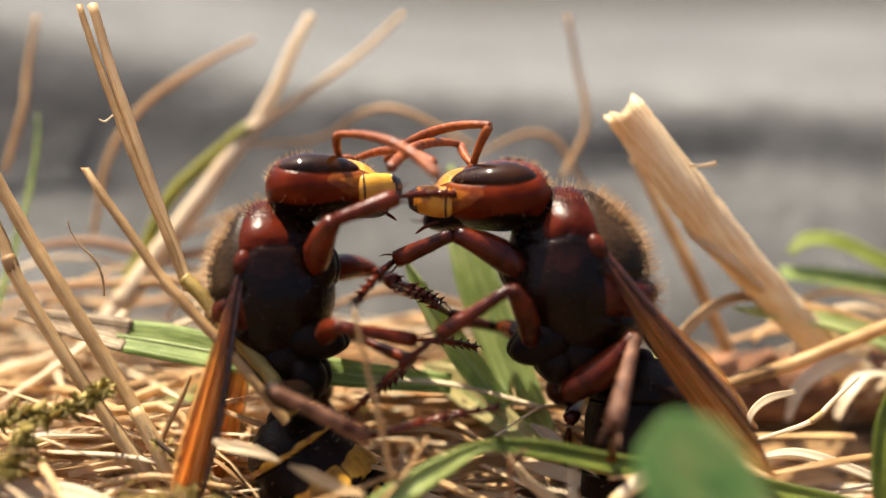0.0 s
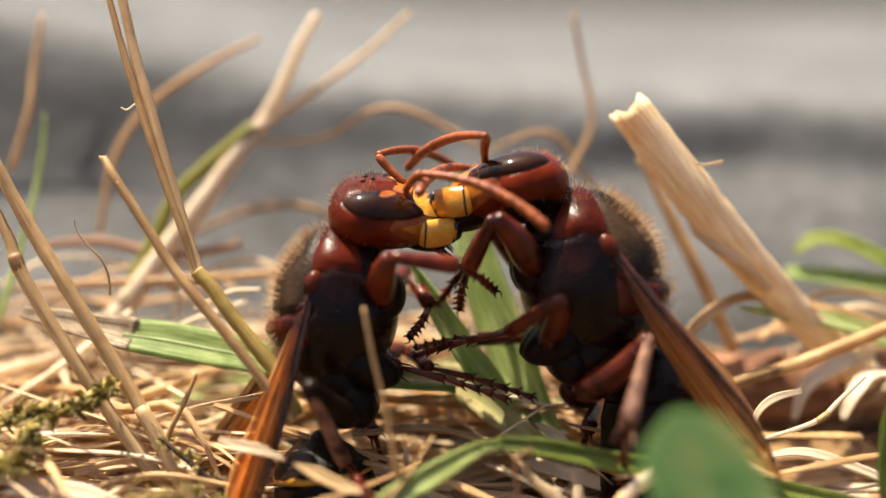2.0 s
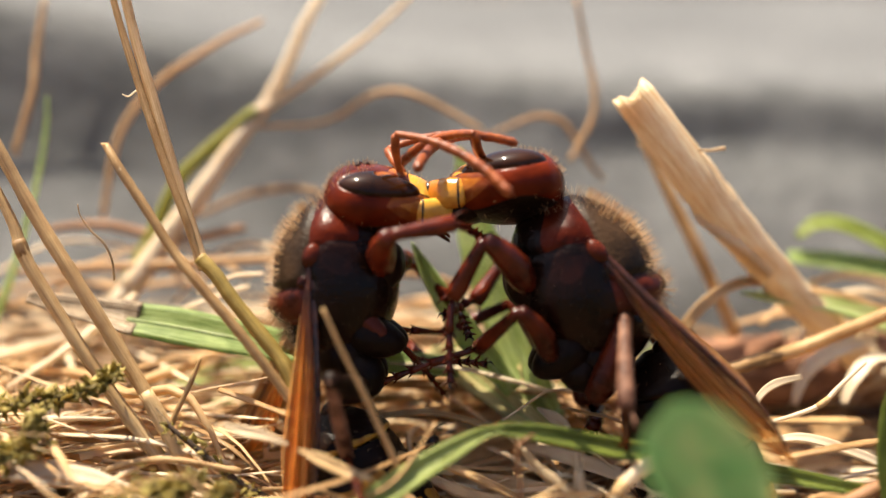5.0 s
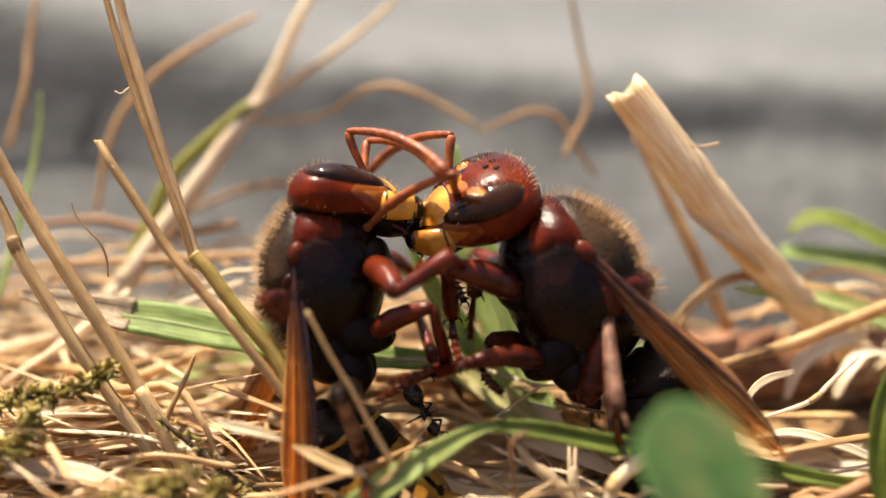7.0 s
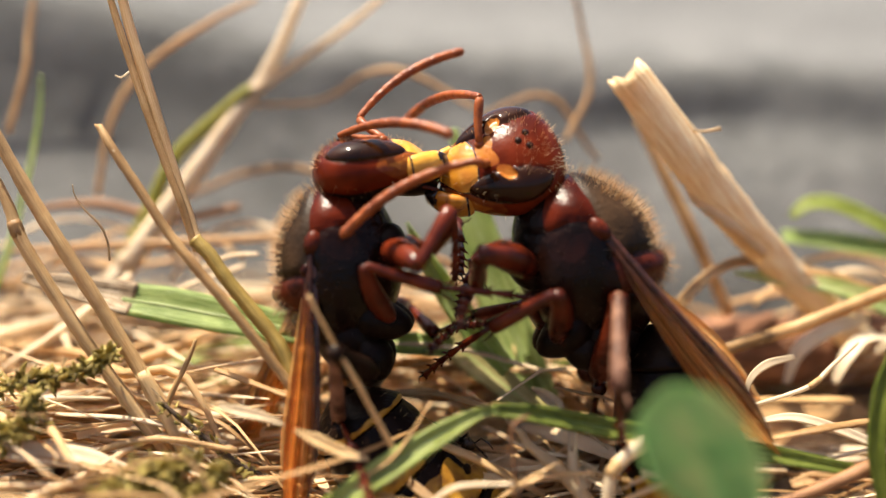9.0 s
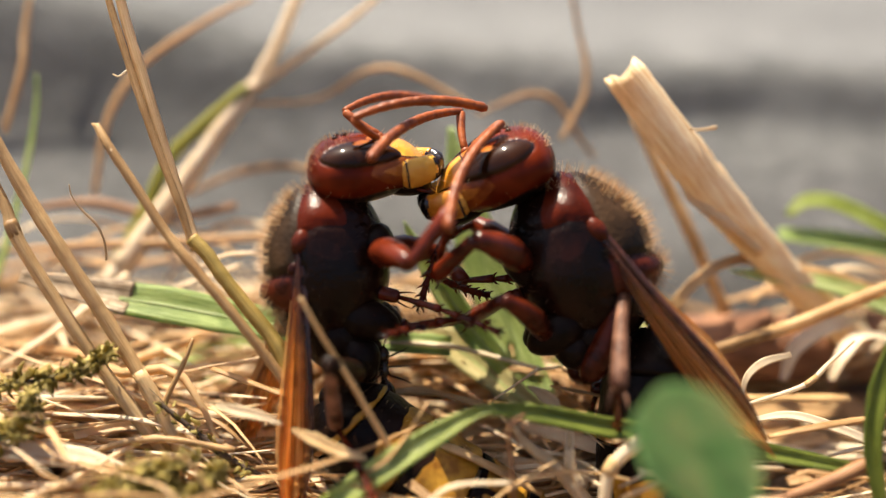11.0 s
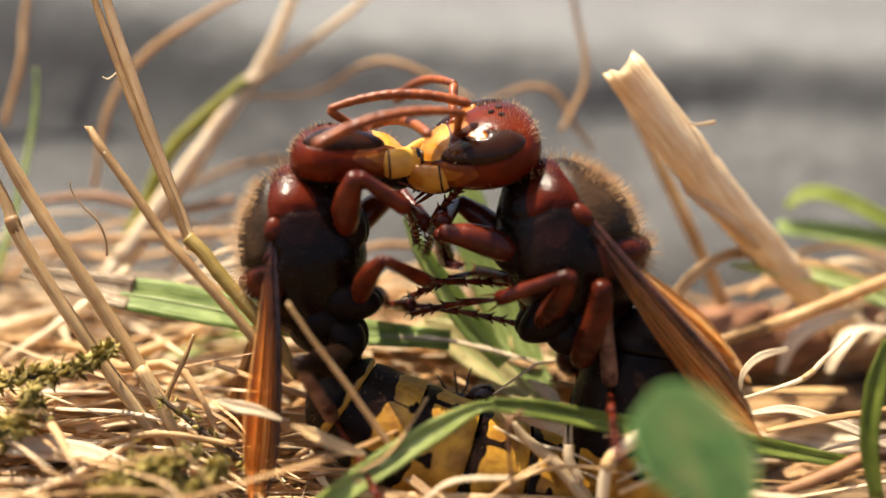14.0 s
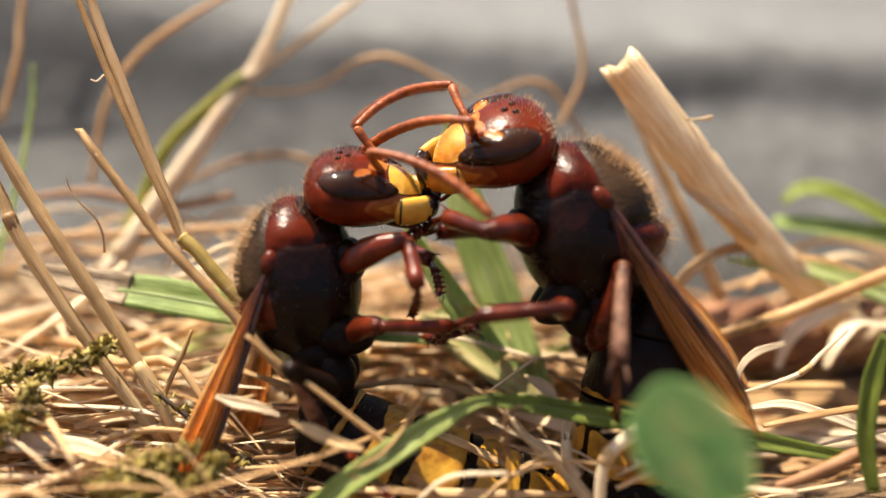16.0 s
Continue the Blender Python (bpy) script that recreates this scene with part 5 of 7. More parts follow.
            for a in range(len(fs) - 1):
                for n in range(across):
                    face = bm.faces.new((rows[a][n], rows[a][n + 1], rows[a + 1][n + 1], rows[a + 1][n]))
                    for lp, (x, y) in zip(face.loops, ((n, a), (n + 1, a), (n + 1, a + 1), (n, a + 1))):
                        lp[uv].uv = (x / across, fs[y])
            bmesh.ops.solidify(bm, geom=bm.faces[:], thickness=0.02)
            return bm, rows
        bm, rows = sheet(1.0, 0.0, 0.13, 2.5)
        ridge = [[v.co.copy() for v in (r[n] for r in rows)] for n in (1, 4, 8, 12, 16, 20, 25, 29)]
        wing = part("forewing", bm, WING if s > 0 else WING_DARK, body, "folded translucent amber wing" if s > 0 else "folded streaked brown wing")
        bm, rows = sheet(0.88, -0.22, 0.09, 3.5)
        part("hindwing", bm, WING if s > 0 else WING_DARK, wing, "hindwing under the forewing")
        for line, rad in zip(ridge, (0.12, 0.07, 0.035, 0.04, 0.028, 0.035, 0.025, 0.03)):
            bm = bmesh.new()
            m = 34 if rad > 0.07 else 30
            tube(bm, [p + out * 0.02 * k for p in line[:m]], [rad * k * (1.2 - 0.95 * n / m) for n in range(m)], 7)
            part("vein", bm, VEIN, wing, "dark wing vein")
        parts["wings"].append((wing, side))

    # gaster of overlapping rings, curling under
    bm = bmesh.new()
    blob(bm, (0, 0, -0.1 * k), [0.45 * k, 0.5 * k, 0.5 * k], (0, 0, 0), 12, 8)
    gaster = part("gaster", bm, BLACK, body, "abdomen of black and yellow rings")
    parts["gaster"] = gaster
    at, ang = Vector((0, 0, 0)), radians(heading)
    lens = (1.5, 2.5, 2.6, 2.4, 2.1, 1.9)
    rr = (0.75, 2.0, 2.4, 2.45, 2.2, 1.75, 0.7)
    spots = []
    for i, ln in enumerate(lens):
        along_n, round_n = 20, 96
        rows, outs = [], []
        for j in range(along_n + 1):
            f = j / along_n
            a = ang + radians(curl) / 6 * f
            base = rr[i] + (rr[i + 1] - rr[i]) * (math.sin(f * math.pi / 2) if i == 0 else f)
            base += 0.07 * min(1, f * 4) - (0.10 * ((f - .9) / .1) ** 2 if f > .9 else 0)
            up = Vector((-math.sin(a) * s, 0, math.cos(a)))
            row = []
            for n in range(round_n):
                q = 2 * math.pi * n / round_n
                o = up * math.cos(q) + Vector((0, 1, 0)) * math.sin(q)
                row.append(Vector((at.x * s, 0, at.z)) * k + o * base * k * (1 + 0.012 * math.sin(5 * q + i) * math.sin(9 * f)))
            rows.append(row)
            at += Vector((math.cos(a), 0, math.sin(a))) * ln / along_n
        ang += radians(curl) / 6

        def dark(f, n):
            q = 2 * math.pi * n / round_n
            # larger hornet (s < 0): black reaches further, painting in shade over the yellow
            edge = ((0.84, 0.50, 0.20, 0.17, 0.17, 0.2) if s > 0 else (1.10, 0.94, 0.42, 0.36, 0.3, 0.3))[i] + 0.035 * math.sin(q * 7 + i) + 0.02 * math.sin(q * 16 + 2 * i)
            if i == 0:
                return edge - f
            near = ((q * 6 / (2 * math.pi) + 0.35 * (i % 2)) % 1) - 0.5
            wide = 0.05 + 0.02 * math.sin(q * 3 + i)
            reach = edge + (0.26, 0.42, 0.34, 0.16)[int(q * 6 / (2 * math.pi) + 0.35 * (i % 2)) % 4]
            drop = 0.3 * (1 - ((near - 0.04) / 0.13) ** 2 - ((f - reach) / 0.075) ** 2)
            return max(edge - f, min((wide - abs(near)) * 1.5, reach - f), drop)
        pale, black = bmesh.new(), bmesh.new()
        for j in range(along_n):
            for n in range(round_n):
                keys = ((j, n), (j, n + 1), (j + 1, n + 1), (j + 1, n))
                quad = [rows[a_][b_ % round_n] for a_, b_ in keys]
                vals = [dark(a_ / along_n, b_) for a_, b_ in keys]
                shares = ([], [])
                for c in range(4):
                    p, w, fp, fw = quad[c], quad[(c + 1) % 4], vals[c], vals[(c + 1) % 4]
                    shares[0 if fp > 0 else 1].append(p)
                    if (fp > 0) != (fw > 0):
                        m = p + (w - p) * (fp / (fp - fw))
                        shares[0].append(m)
                        shares[1].append(m)
                for bm, poly in zip((black, pale), shares):
                    if len(poly) > 2:
                        bm.faces.new([bm.verts.new(p) for p in poly])
        for bm in (pale, black):
            bmesh.ops.remove_doubles(bm, verts=bm.verts, dist=0.003)
            bmesh.ops.recalc_face_normals(bm, faces=bm.faces)
        ring = part("gaster_ring", pale, OCHRE, gaster, "yellow ring of the abdomen")
        part("black_band", black, BLACK, ring, "black wavy band and drops")
        for n in range(60):
            a_, b_ = rng.randrange(2, along_n), rng.randrange(round_n)
            spots.append((rows[a_][b_], (rows[a_][b_] - sum(rows[a_], Vector()) / round_n).normalized()))
    bm = bmesh.new()
    hairs(bm, spots, rng, 0.3 * k, 0.007)
    part("gaster_hair", bm, HAIR, gaster, "fine golden bristles")
    return parts


# lengths in millimetres; hips in the hornet's own space, belly towards +x
SCAPE, FLAG = 1.75, 5.6
LEGS = {
    "fn": (-1, (2.7, -1.3, -0.7), (3.0, 2.6, 3.1), (0.50, 0.32, 0.17)),
    "ff": (1, (2.7, 1.3, -0.7), (3.0, 2.6, 3.1), (0.50, 0.32, 0.17)),
    "mn": (-1, (2.6, -1.5, -3.4), (2.9, 3.1, 4.5), (0.38, 0.27, 0.16)),
    "mf": (1, (2.6, 1.5, -3.4), (2.9, 3.1, 4.5), (0.38, 0.27, 0.16)),
    "hn": (-1, (1.6, -1.5, -5.3), (3.6, 4.2, 5.0), (0.5, 0.29, 0.16)),
    "hf": (1, (1.6, 1.5, -5.3), (3.6, 4.2, 5.0), (0.5, 0.29, 0.16)),
}
HORNET_A = hornet(1, -56, 48, 1.0, "red-brown and black hornet grappling upright, yellow face")
HORNET_B = hornet(-1, -62, -16, 1.06, "larger red-brown and black hornet rearing upright, yellow face")

def ant():
    """A small black ant, head along +x."""
    thing = bpy.data.objects.new("ant", None)
    scene.collection.objects.link(thing)
    tagged(thing, "tiny glossy black ant walking on the straw", "ant")
    for name, c, r in (("head", (0.95, 0, 0.05), (0.34, 0.30, 0.26)), ("thorax", (0.35, 0, 0.08), (0.42, 0.2, 0.22)), ("waist", (-0.08, 0, 0.1), (0.1, 0.09, 0.17)), ("abdomen", (-0.68, 0, 0.05), (0.58, 0.42, 0.40))):
        bm = bmesh.new()
        blob(bm, c, r, (0, 0, 0), 18, 12, 0.12)
        part(name, bm, ANT_BLACK, thing)
    for side in (-1, 1):
        for x, dx in ((0.55, 0.45), (0.35, -0.05), (0.2, -0.55)):
            bm = bmesh.new()
            tube(bm, [(x, side * 0.15, 0), (x + dx * .45, side * 0.6, 0.25), (x + dx * .9, side * 0.95, -0.25), (x + dx * 1.2, side * 1.15, -0.42)], [0.06, 0.055, 0.04, 0.02], 6)
            part("leg", bm, ANT_BLACK, thing)
        bm = bmesh.new()
        tube(bm, [(1.15, side * 0.12, 0.1), (1.35, side * 0.45, 0.3), (1.75, side * 0.55, 0.15), (1.95, side * 0.5, 0.0)], [0.04, 0.035, 0.04, 0.03], 6)
        part("feeler", bm, ANT_BLACK, thing)
    return thing


ANT = ant()



# ---- what moves ----
def glide(rows, t):
    """Smooth value of rows (t, a, b, ...) at t."""
    ts = [r[0] for r in rows]
    if t <= ts[0]:
        return rows[0][1:]
    if t >= ts[-1]:
        return rows[-1][1:]
    i = max(j for j in range(len(ts)) if ts[j] <= t)

    def slope(j):
        if j <= 0 or j >= len(ts) - 1:
            return [0.0] * (len(rows[0]) - 1)
        out = []
        for a, b, c in zip(rows[j - 1][1:], rows[j][1:], rows[j + 1][1:]):
            l, r = (b - a) / (ts[j] - ts[j - 1]), (c - b) / (ts[j + 1] - ts[j])
            out.append(0.0 if l * r <= 0 else 2 * l * r / (l + r))
        return out
    h = ts[i + 1] - ts[i]
    u = (t - ts[i]) / h
    res = []
    for a, b, m0, m1 in zip(rows[i][1:], rows[i + 1][1:], slope(i), slope(i + 1)):
        res.append((2 * u ** 3 - 3 * u * u + 1) * a + (u ** 3 - 2 * u * u + u) * h * m0 + (-2 * u ** 3 + 3 * u * u) * b + (u ** 3 - u * u) * h * m1)
    return res


BEATS = [i * 0.1 for i in range(161)]
STAGE = Euler((radians(-15.0), 0, 0)).to_matrix().to_4x4()


def stage_pose(x, y, z, spin):
    """A hornet's pose: place in millimetres, and its lean in the plane of the two."""
    return Matrix.Translation(Vector((x, y, z)) * MM) @ STAGE @ Matrix.Rotation(radians(spin), 4, "Y")


def along(at, lean, deep, twist=0.0):
    """A limb's pose at a place, its length along the given lean and depth angles."""
    d = Vector((math.cos(radians(lean)) * math.cos(radians(deep)), math.sin(radians(deep)), math.sin(radians(lean)) * math.cos(radians(deep))))
    up = Vector((-math.sin(radians(lean)), 0, math.cos(radians(lean))))
    up = Matrix.Rotation(radians(twist), 3, d) @ up
    m = Matrix((d, up.cross(d), up)).transposed().to_4x4()
    m.translation = at
    return m, d


def animate(h, R):
    s, k = h["s"], h["k"]
    walk(h["body"], [(t, stage_pose(*glide(R["body"], t))) for t in BEATS])
    heads = {}
    for t in BEATS:
        x, y, z, pitch, roll, yaw = glide(R["head"], t)
        heads[t] = Matrix.Translation(Vector((x, y, z)) * MM) @ Euler((radians(roll), radians(pitch), radians(yaw)), "XZY").to_matrix().to_4x4()
    walk(h["head"], [(t, heads[t]) for t in BEATS])
    for (scape, flag, base, side), key in zip(h["antennae"], ("an", "af")):
        rows1, rows2 = [], []
        for t in BEATS:
            at = heads[t] @ (Vector((base[0] * s, base[1], base[2])) * k * MM)
            m, d = along(at, *glide(R[key + "1"], t))
            rows1.append((t, m))
            rows2.append((t, along(at + d * SCAPE * k * MM, *glide(R[key + "2"], t), 0 if s > 0 else 180)[0]))
        walk(scape, rows1)
        walk(flag, rows2)
    for key, (segs, hip, lens) in h["legs"].items():
        rows = [[], [], []]
        for t in BEATS:
            at = Vector((hip[0] * s, hip[1], hip[2])) * k * MM
            for j in range(3):
                m, d = along(at, *glide(R[key + str(j + 1)], t), 0 if s > 0 else 180)
                rows[j].append((t, m))
                at = at + d * lens[j] * k * MM * 0.985
        for sg, rw in zip(segs, rows):
            walk(sg, rw)
    for (wing, side), key in zip(h["wings"], ("wn", "wf")):
        walk(wing, [(t, along(Vector((-0.1 * s, 2.15 * side, -0.1)) * k * MM, *glide(R[key], t), 0 if s > 0 else 180)[0]) for t in BEATS])
    base = Vector((0.1, 0, -6.3)) if s > 0 else Vector((1.75, 0, -4.3))
    walk(h["gaster"], [(t, Matrix.Translation(base * k * MM) @ Matrix.Rotation(radians(glide(R["gaster"], t)[0]), 4, "Y")) for t in BEATS])


ROWS_A = {
    "body": [(0, -7.81, 0.14, 8.59, -9), (0.5, -6.8, 0.05, 8.08, -4), (1, -6.32, 0.01, 8.07, -2), (1.5, -5.25, -0.06, 7.91, 0), (2, -5.26, -0.05, 7.78, 0), (2.5, -5.38, -0.05, 7.82, 0), (3, -4.53, 0, 8.25, 2), (3.5, -4.29, -0.02, 8.22, 2), (4, -5.15, -0.05, 8.43, -2), (6.5, -5.68, -0.13, 8.15, -6), (7, -5.79, -0.16, 8.28, -6), (7.5, -5.74, -0.18, 8.25, -6), (8, -5.61, -0.25, 8.08, -7), (8.5, -5.63, -0.24, 8.1, -7), (9, -5.17, -0.22, 8.13, -8), (11.5, -5.7, -0.27, 8.16, -7), (12, -6.39, -0.26, 8.52, -9), (12.5, -6.42, -0.15, 8.88, -9), (13, -6.41, -0.07, 9.16, -13), (13.5, -6.13, -0.22, 8.71, -12), (14, -6.57, -0.31, 8.51, -13), (14.5, -6.58, -0.33, 8.17, -13), (15, -7.35, -0.39, 7.98, -15), (15.5, -7.45, -0.56, 7.51, -15), (16, -6.62, -0.73, 7.14, -10)],
    "head": [(0, 3.58, 0, 2.6, 9, 0, 0), (0.5, 3.19, 0, 2.46, 9.1, 8.6, 0), (1, 3.12, 0, 2.43, 16.92, 25.2, 0), (1.5, 3, 0, 2.63, 10.91, 21.6, 0), (2, 2.91, 0, 2.81, 9.26, 23, 0), (2.5, 3.02, 0, 2.52, 16.48, 25.2, 0), (3, 2.75, 0, 3.17, 3.32, 21.6, 0), (3.5, 3.06, 0, 3.27, 3.55, 21.6, 0), (4, 3.02, 0, 1.94, 11.5, 18, 0), (6.5, 2.81, 0, 2.32, 10.34, 2, 0), (7, 2.12, 0, 1.93, 12.77, -8, 0), (7.5, 2.76, 0, 1.91, 13.36, -5, 0), (8, 2.81, 0, 2.09, 12.63, 0, 0), (8.5, 2.62, 0, 2.1, 12.62, 3, 0), (9, 2.68, 0, 2.65, 1.9, 5, 0), (11.5, 3, 0, 2.71, 4.2, 15.8, 0), (12, 3.16, 0, 2.48, 7.38, 3, 0), (12.5, 2.88, 0, 2.56, 7.36, 5, 0), (13, 3.76, 0, 2.23, 6.58, -5, 0), (13.5, 3.93, 0, 2.11, 14.62, 5, 0), (14, 3.5, 0, 2.14, 13.47, 5, 0), (14.5, 3.55, 0, 2.21, 17.61, 18, 0), (15, 3.37, 0, 2.33, 16.95, 18, 0), (15.5, 3.4, 0, 2.23, 15.8, 23, 0), (16, 4.09, 0, 2.18, 19.53, 25.2, 0)],
    "an1": [(0, 71.4, -67.4), (0.5, 78, -49.4), (1, 11.2, -48.6), (1.5, 42, -56), (2, 38.4, -60.5), (2.5, 50.4, -65.3), (3, 64.4, -52.2), (3.5, 64.7, -44.7), (4, 73.6, -29.4), (6.5, 108.2, -41.5), (7, 106.2, -2.6), (7.5, 128.2, -2.6), (8, 141.6, -2.6), (8.5, 111.3, -27), (9, 169.8, -2.6), (11.5, 125.1, -55.6), (12, 111.1, -44.5), (12.5, 178.3, -45.5), (13, 93.5, -57.5), (13.5, 134.8, -2.6), (14, 139.2, -34.2), (14.5, 130.9, -65.8), (15, 156.3, -27.9), (15.5, 154.8, -2.6), (16, 106.1, -66.9)],
    "an2": [(0, -36, -37.9), (0.5, -35.6, -28.1), (1, -50.6, -32.4), (1.5, -37.9, -34.3), (2, -25.3, -20.7), (2.5, -27.2, -10), (3, 7.3, -32.3), (3.5, -18.1, -35.9), (4, -26.7, -29.2), (6.5, -39.8, -21.4), (7, -31.5, -37.9), (7.5, -15, -32.3), (8, -27, -38.7), (8.5, -0.2, 52), (9, -11.4, -35.9), (11.5, 0.4, 28.7), (12, -16.3, 32.2), (12.5, -5.5, 2.6), (13, -24.5, 38.7), (13.5, -23.6, -54.1), (14, -10.8, 2.6), (14.5, -43.4, 44.9), (15, -39.4, 45.2), (15.5, -38.1, -6.8), (16, -38.9, -21.4)],
    "af1": [(0, 10.3, 77.8), (0.5, 136.3, 34.1), (1, 109.7, 2.6), (1.5, 112.4, 2.6), (2, 135.2, 2.6), (2.5, 116.4, 2.6), (3, 131.6, 26.6), (3.5, 140.2, 27.1), (4, 120.5, 31), (6.5, 117.5, 65.9), (7, 84.3, 28.6), (7.5, 90.5, 60.9), (8, 135.4, 68), (8.5, 80.7, 68.4), (9, 133, 35), (11.5, 139.6, 2.6), (12, -32.9, 82), (12.5, 117.5, 2.6), (13, 116, 77.9), (13.5, 197.9, 88.7), (14, 99.6, 87.6), (14.5, 129.8, 53.4), (15, 83.5, 26.5), (15.5, 79.8, 2.6), (16, 118.6, 2.6)],
    "af2": [(0, -18.8, -49.7), (0.5, -29.9, -45.9), (1, -18.5, 53), (1.5, 3.3, 36.2), (2, -1.9, 53.3), (2.5, 11, 49), (3, 20.7, 46.8), (3.5, -7.6, 50.4), (4, 4.8, 47), (6.5, -22.6, -52.8), (7, -35, -50.2), (7.5, -27.6, -59.1), (8, -25.2, -55.3), (8.5, -18.8, -58.3), (9, 26.9, 15.5), (11.5, -4, 47.4), (12, -15.2, -54.4), (12.5, -11.1, 39.4), (13, -28, -57.1), (13.5, -30.8, -73.1), (14, -25, -60.2), (14.5, 0.8, -43.7), (15, 0, 43), (15.5, -6.9, 16.8), (16, 18.1, 41.5)],
    "fn1": [(0, 55.2, -44.1), (0.5, 45.6, -30.7), (1, 36.8, -48), (1.5, 28, -17.8), (2, 77.9, -53.6), (2.5, 40.4, -2.6), (3, 84.5, -38.6), (3.5, 64.8, -2.6), (4, 98.5, -57.8), (6.5, -17.6, -65.7), (7, -44.4, -59.1), (7.5, -35, -62.6), (8, -34, -60.9), (8.5, -18.8, -56.5), (9, -25.5, -61.1), (11.5, -19, -56.5), (12, 26, -2.6), (12.5, 33.1, -24.9), (13, 25.2, -19.7), (13.5, 135.3, -53.4), (14, 63.2, -38.6), (14.5, 50.4, -31.4), (15, 29.5, -2.6), (15.5, -0.5, -50), (16, 14.1, -15.4)],
    "fn2": [(0, 11.4, 2.6), (0.5, -1.3, 29.4), (1, -55.7, 10.6), (1.5, -78.5, 47.6), (2, -7, 2.6), (2.5, -64.7, 50.7), (3, 20.2, 2.6), (3.5, 8.3, 16.7), (4, -16.9, 20.7), (6.5, 51.5, 2.6), (7, 27.6, 2.6), (7.5, 43.1, 2.6), (8, 45.4, 19.9), (8.5, 38.3, 52.9), (9, 51.3, 15.1), (11.5, 41.8, 2.6), (12, -104.7, 2.6), (12.5, -76.4, 30.9), (13, -80.7, 27.8), (13.5, -11.1, 2.6), (14, -47.9, 28.6), (14.5, -54.7, 2.6), (15, -60.8, 2.6), (15.5, 57.9, 23.1), (16, -86.4, -49.5)],
    "fn3": [(0, 4.5, 35.9), (0.5, -1.9, 2.6), (1, -36.7, 51.5), (1.5, -11.4, -64.9), (2, -21.2, 55.6), (2.5, -51.6, -62.9), (3, -7.9, 62), (3.5, -53.5, -77.4), (4, -29.5, 62.7), (6.5, -11.2, 59.6), (7, -47.4, 63.7), (7.5, -80.1, 65.9), (8, -84.8, 57.9), (8.5, -81.1, 59.9), (9, -88.1, 28.9), (11.5, -103.6, 56.4), (12, -78.1, 62.5), (12.5, -116, 54), (13, -73.2, -72.3), (13.5, -50.3, 23), (14, -75.5, 64.2), (14.5, -111.8, 73), (15, -55.7, 65.5), (15.5, -73.8, 43.4), (16, -95.9, 63.9)],
    "ff1": [(0, -6.5, 49.2), (1.5, 68.1, 49.2), (2, 61.4, 59.9), (2.5, 55.1, 37.5), (3, 46, 29.6), (3.5, 39.9, 24.7), (4, 30.8, 70.7), (7, -18.7, 62.5), (9, -13.7, 55.6), (12.5, -7.6, 2.6), (14.5, 35.3, 35), (16, 14.2, 45.4)],
    "ff2": [(0, -33.7, -61.7), (1.5, -47.8, -62.1), (2, -54.8, -45), (2.5, -88, -47.7), (3, -58.4, -56.2), (3.5, -53.6, -62.1), (4, -59.2, -22.9), (7, 4.6, -52.8), (9, 42.4, -40.8), (12.5, -123.7, -71), (14.5, -48, -33.8), (16, -33.1, -49.9)],
    "ff3": [(0, -22.5, -49.9), (1.5, -41.2, -55.6), (2, -107.1, -63.2), (2.5, -50.1, 57.2), (3, -70.8, 53.8), (3.5, -28.3, 71.8), (4, -55.7, -58.1), (7, -49.6, -58.6), (9, -86.1, -45.3), (12.5, 54.8, 32.9), (14.5, 38.2, -61), (16, -64.4, -66.8)],
    "mn1": [(0, 21.4, -66.9), (0.5, 89.7, -68.2), (1, 113.7, -59.7), (1.5, 141.9, 31.1), (2, 143.1, 27.7), (2.5, 141.7, 30.9), (3, 144.9, 29.1), (3.5, 137.3, 8.4), (4, 144.3, 31), (6.5, 55.8, -33.9), (7, 19.4, -23.7), (7.5, 18.5, -2.6), (8, 117.1, -32.3), (8.5, 133.5, 3), (9, 105.9, -31.6), (11.5, 140.1, 23.6), (12, 125.9, 25.9), (12.5, 101.4, -47.3), (13, 59.5, -57.4), (13.5, 45.5, -53.4), (14, 44.4, -45.2), (14.5, 51.2, -51.4), (15, 42.7, -24.2), (15.5, 151.3, 41.2), (16, 18.9, -60.7)],
    "mn2": [(0, -20.6, 26.2), (0.5, -33.1, 37.8), (1, -29.7, 38.7), (1.5, -21.1, -2.6), (2, -28.9, -4.9), (2.5, -31.5, -2.6), (3, -45.4, -2.6), (3.5, -55.7, -30.2), (4, -51.4, -16.2), (6.5, -58.5, 38.4), (7, -82.4, 40), (7.5, -81.8, 53.9), (8, -18.2, 15.3), (8.5, -3.8, 18.8), (9, -24.6, 5.6), (11.5, -20.8, -2.6), (12, -22.9, -2.6), (12.5, -19.5, 2.6), (13, -36, 20.2), (13.5, -45.8, 48.6), (14, -44.2, 50.1), (14.5, -44.9, 50.6), (15, -60.6, 54.9), (15.5, -20.9, -2.6), (16, -13.5, 27)],
    "mn3": [(0, -11.9, 57.5), (0.5, -60.4, 62.4), (1, -23.3, 2.6), (1.5, -0.8, -2.6), (2, -11.3, -7.1), (2.5, -2.1, -2.6), (3, -28.8, -2.6), (3.5, -49.3, 23), (4, -52.5, 27.8), (6.5, -47.4, 59.2), (7, -167.8, -63.7), (7.5, -153, -54), (8, -31.1, 46.9), (8.5, -7.5, -2.6), (9, -11.2, 2.9), (11.5, -20.1, -27.2), (12, -6.1, -2.6), (12.5, -1.4, 2.6), (13, -26.4, 49.2), (13.5, -7.4, 45.3), (14, -12.3, 41.1), (14.5, -12.1, 32.2), (15, -12.6, -31.1), (15.5, -12.8, -2.6), (16, -33.4, 72.1)],
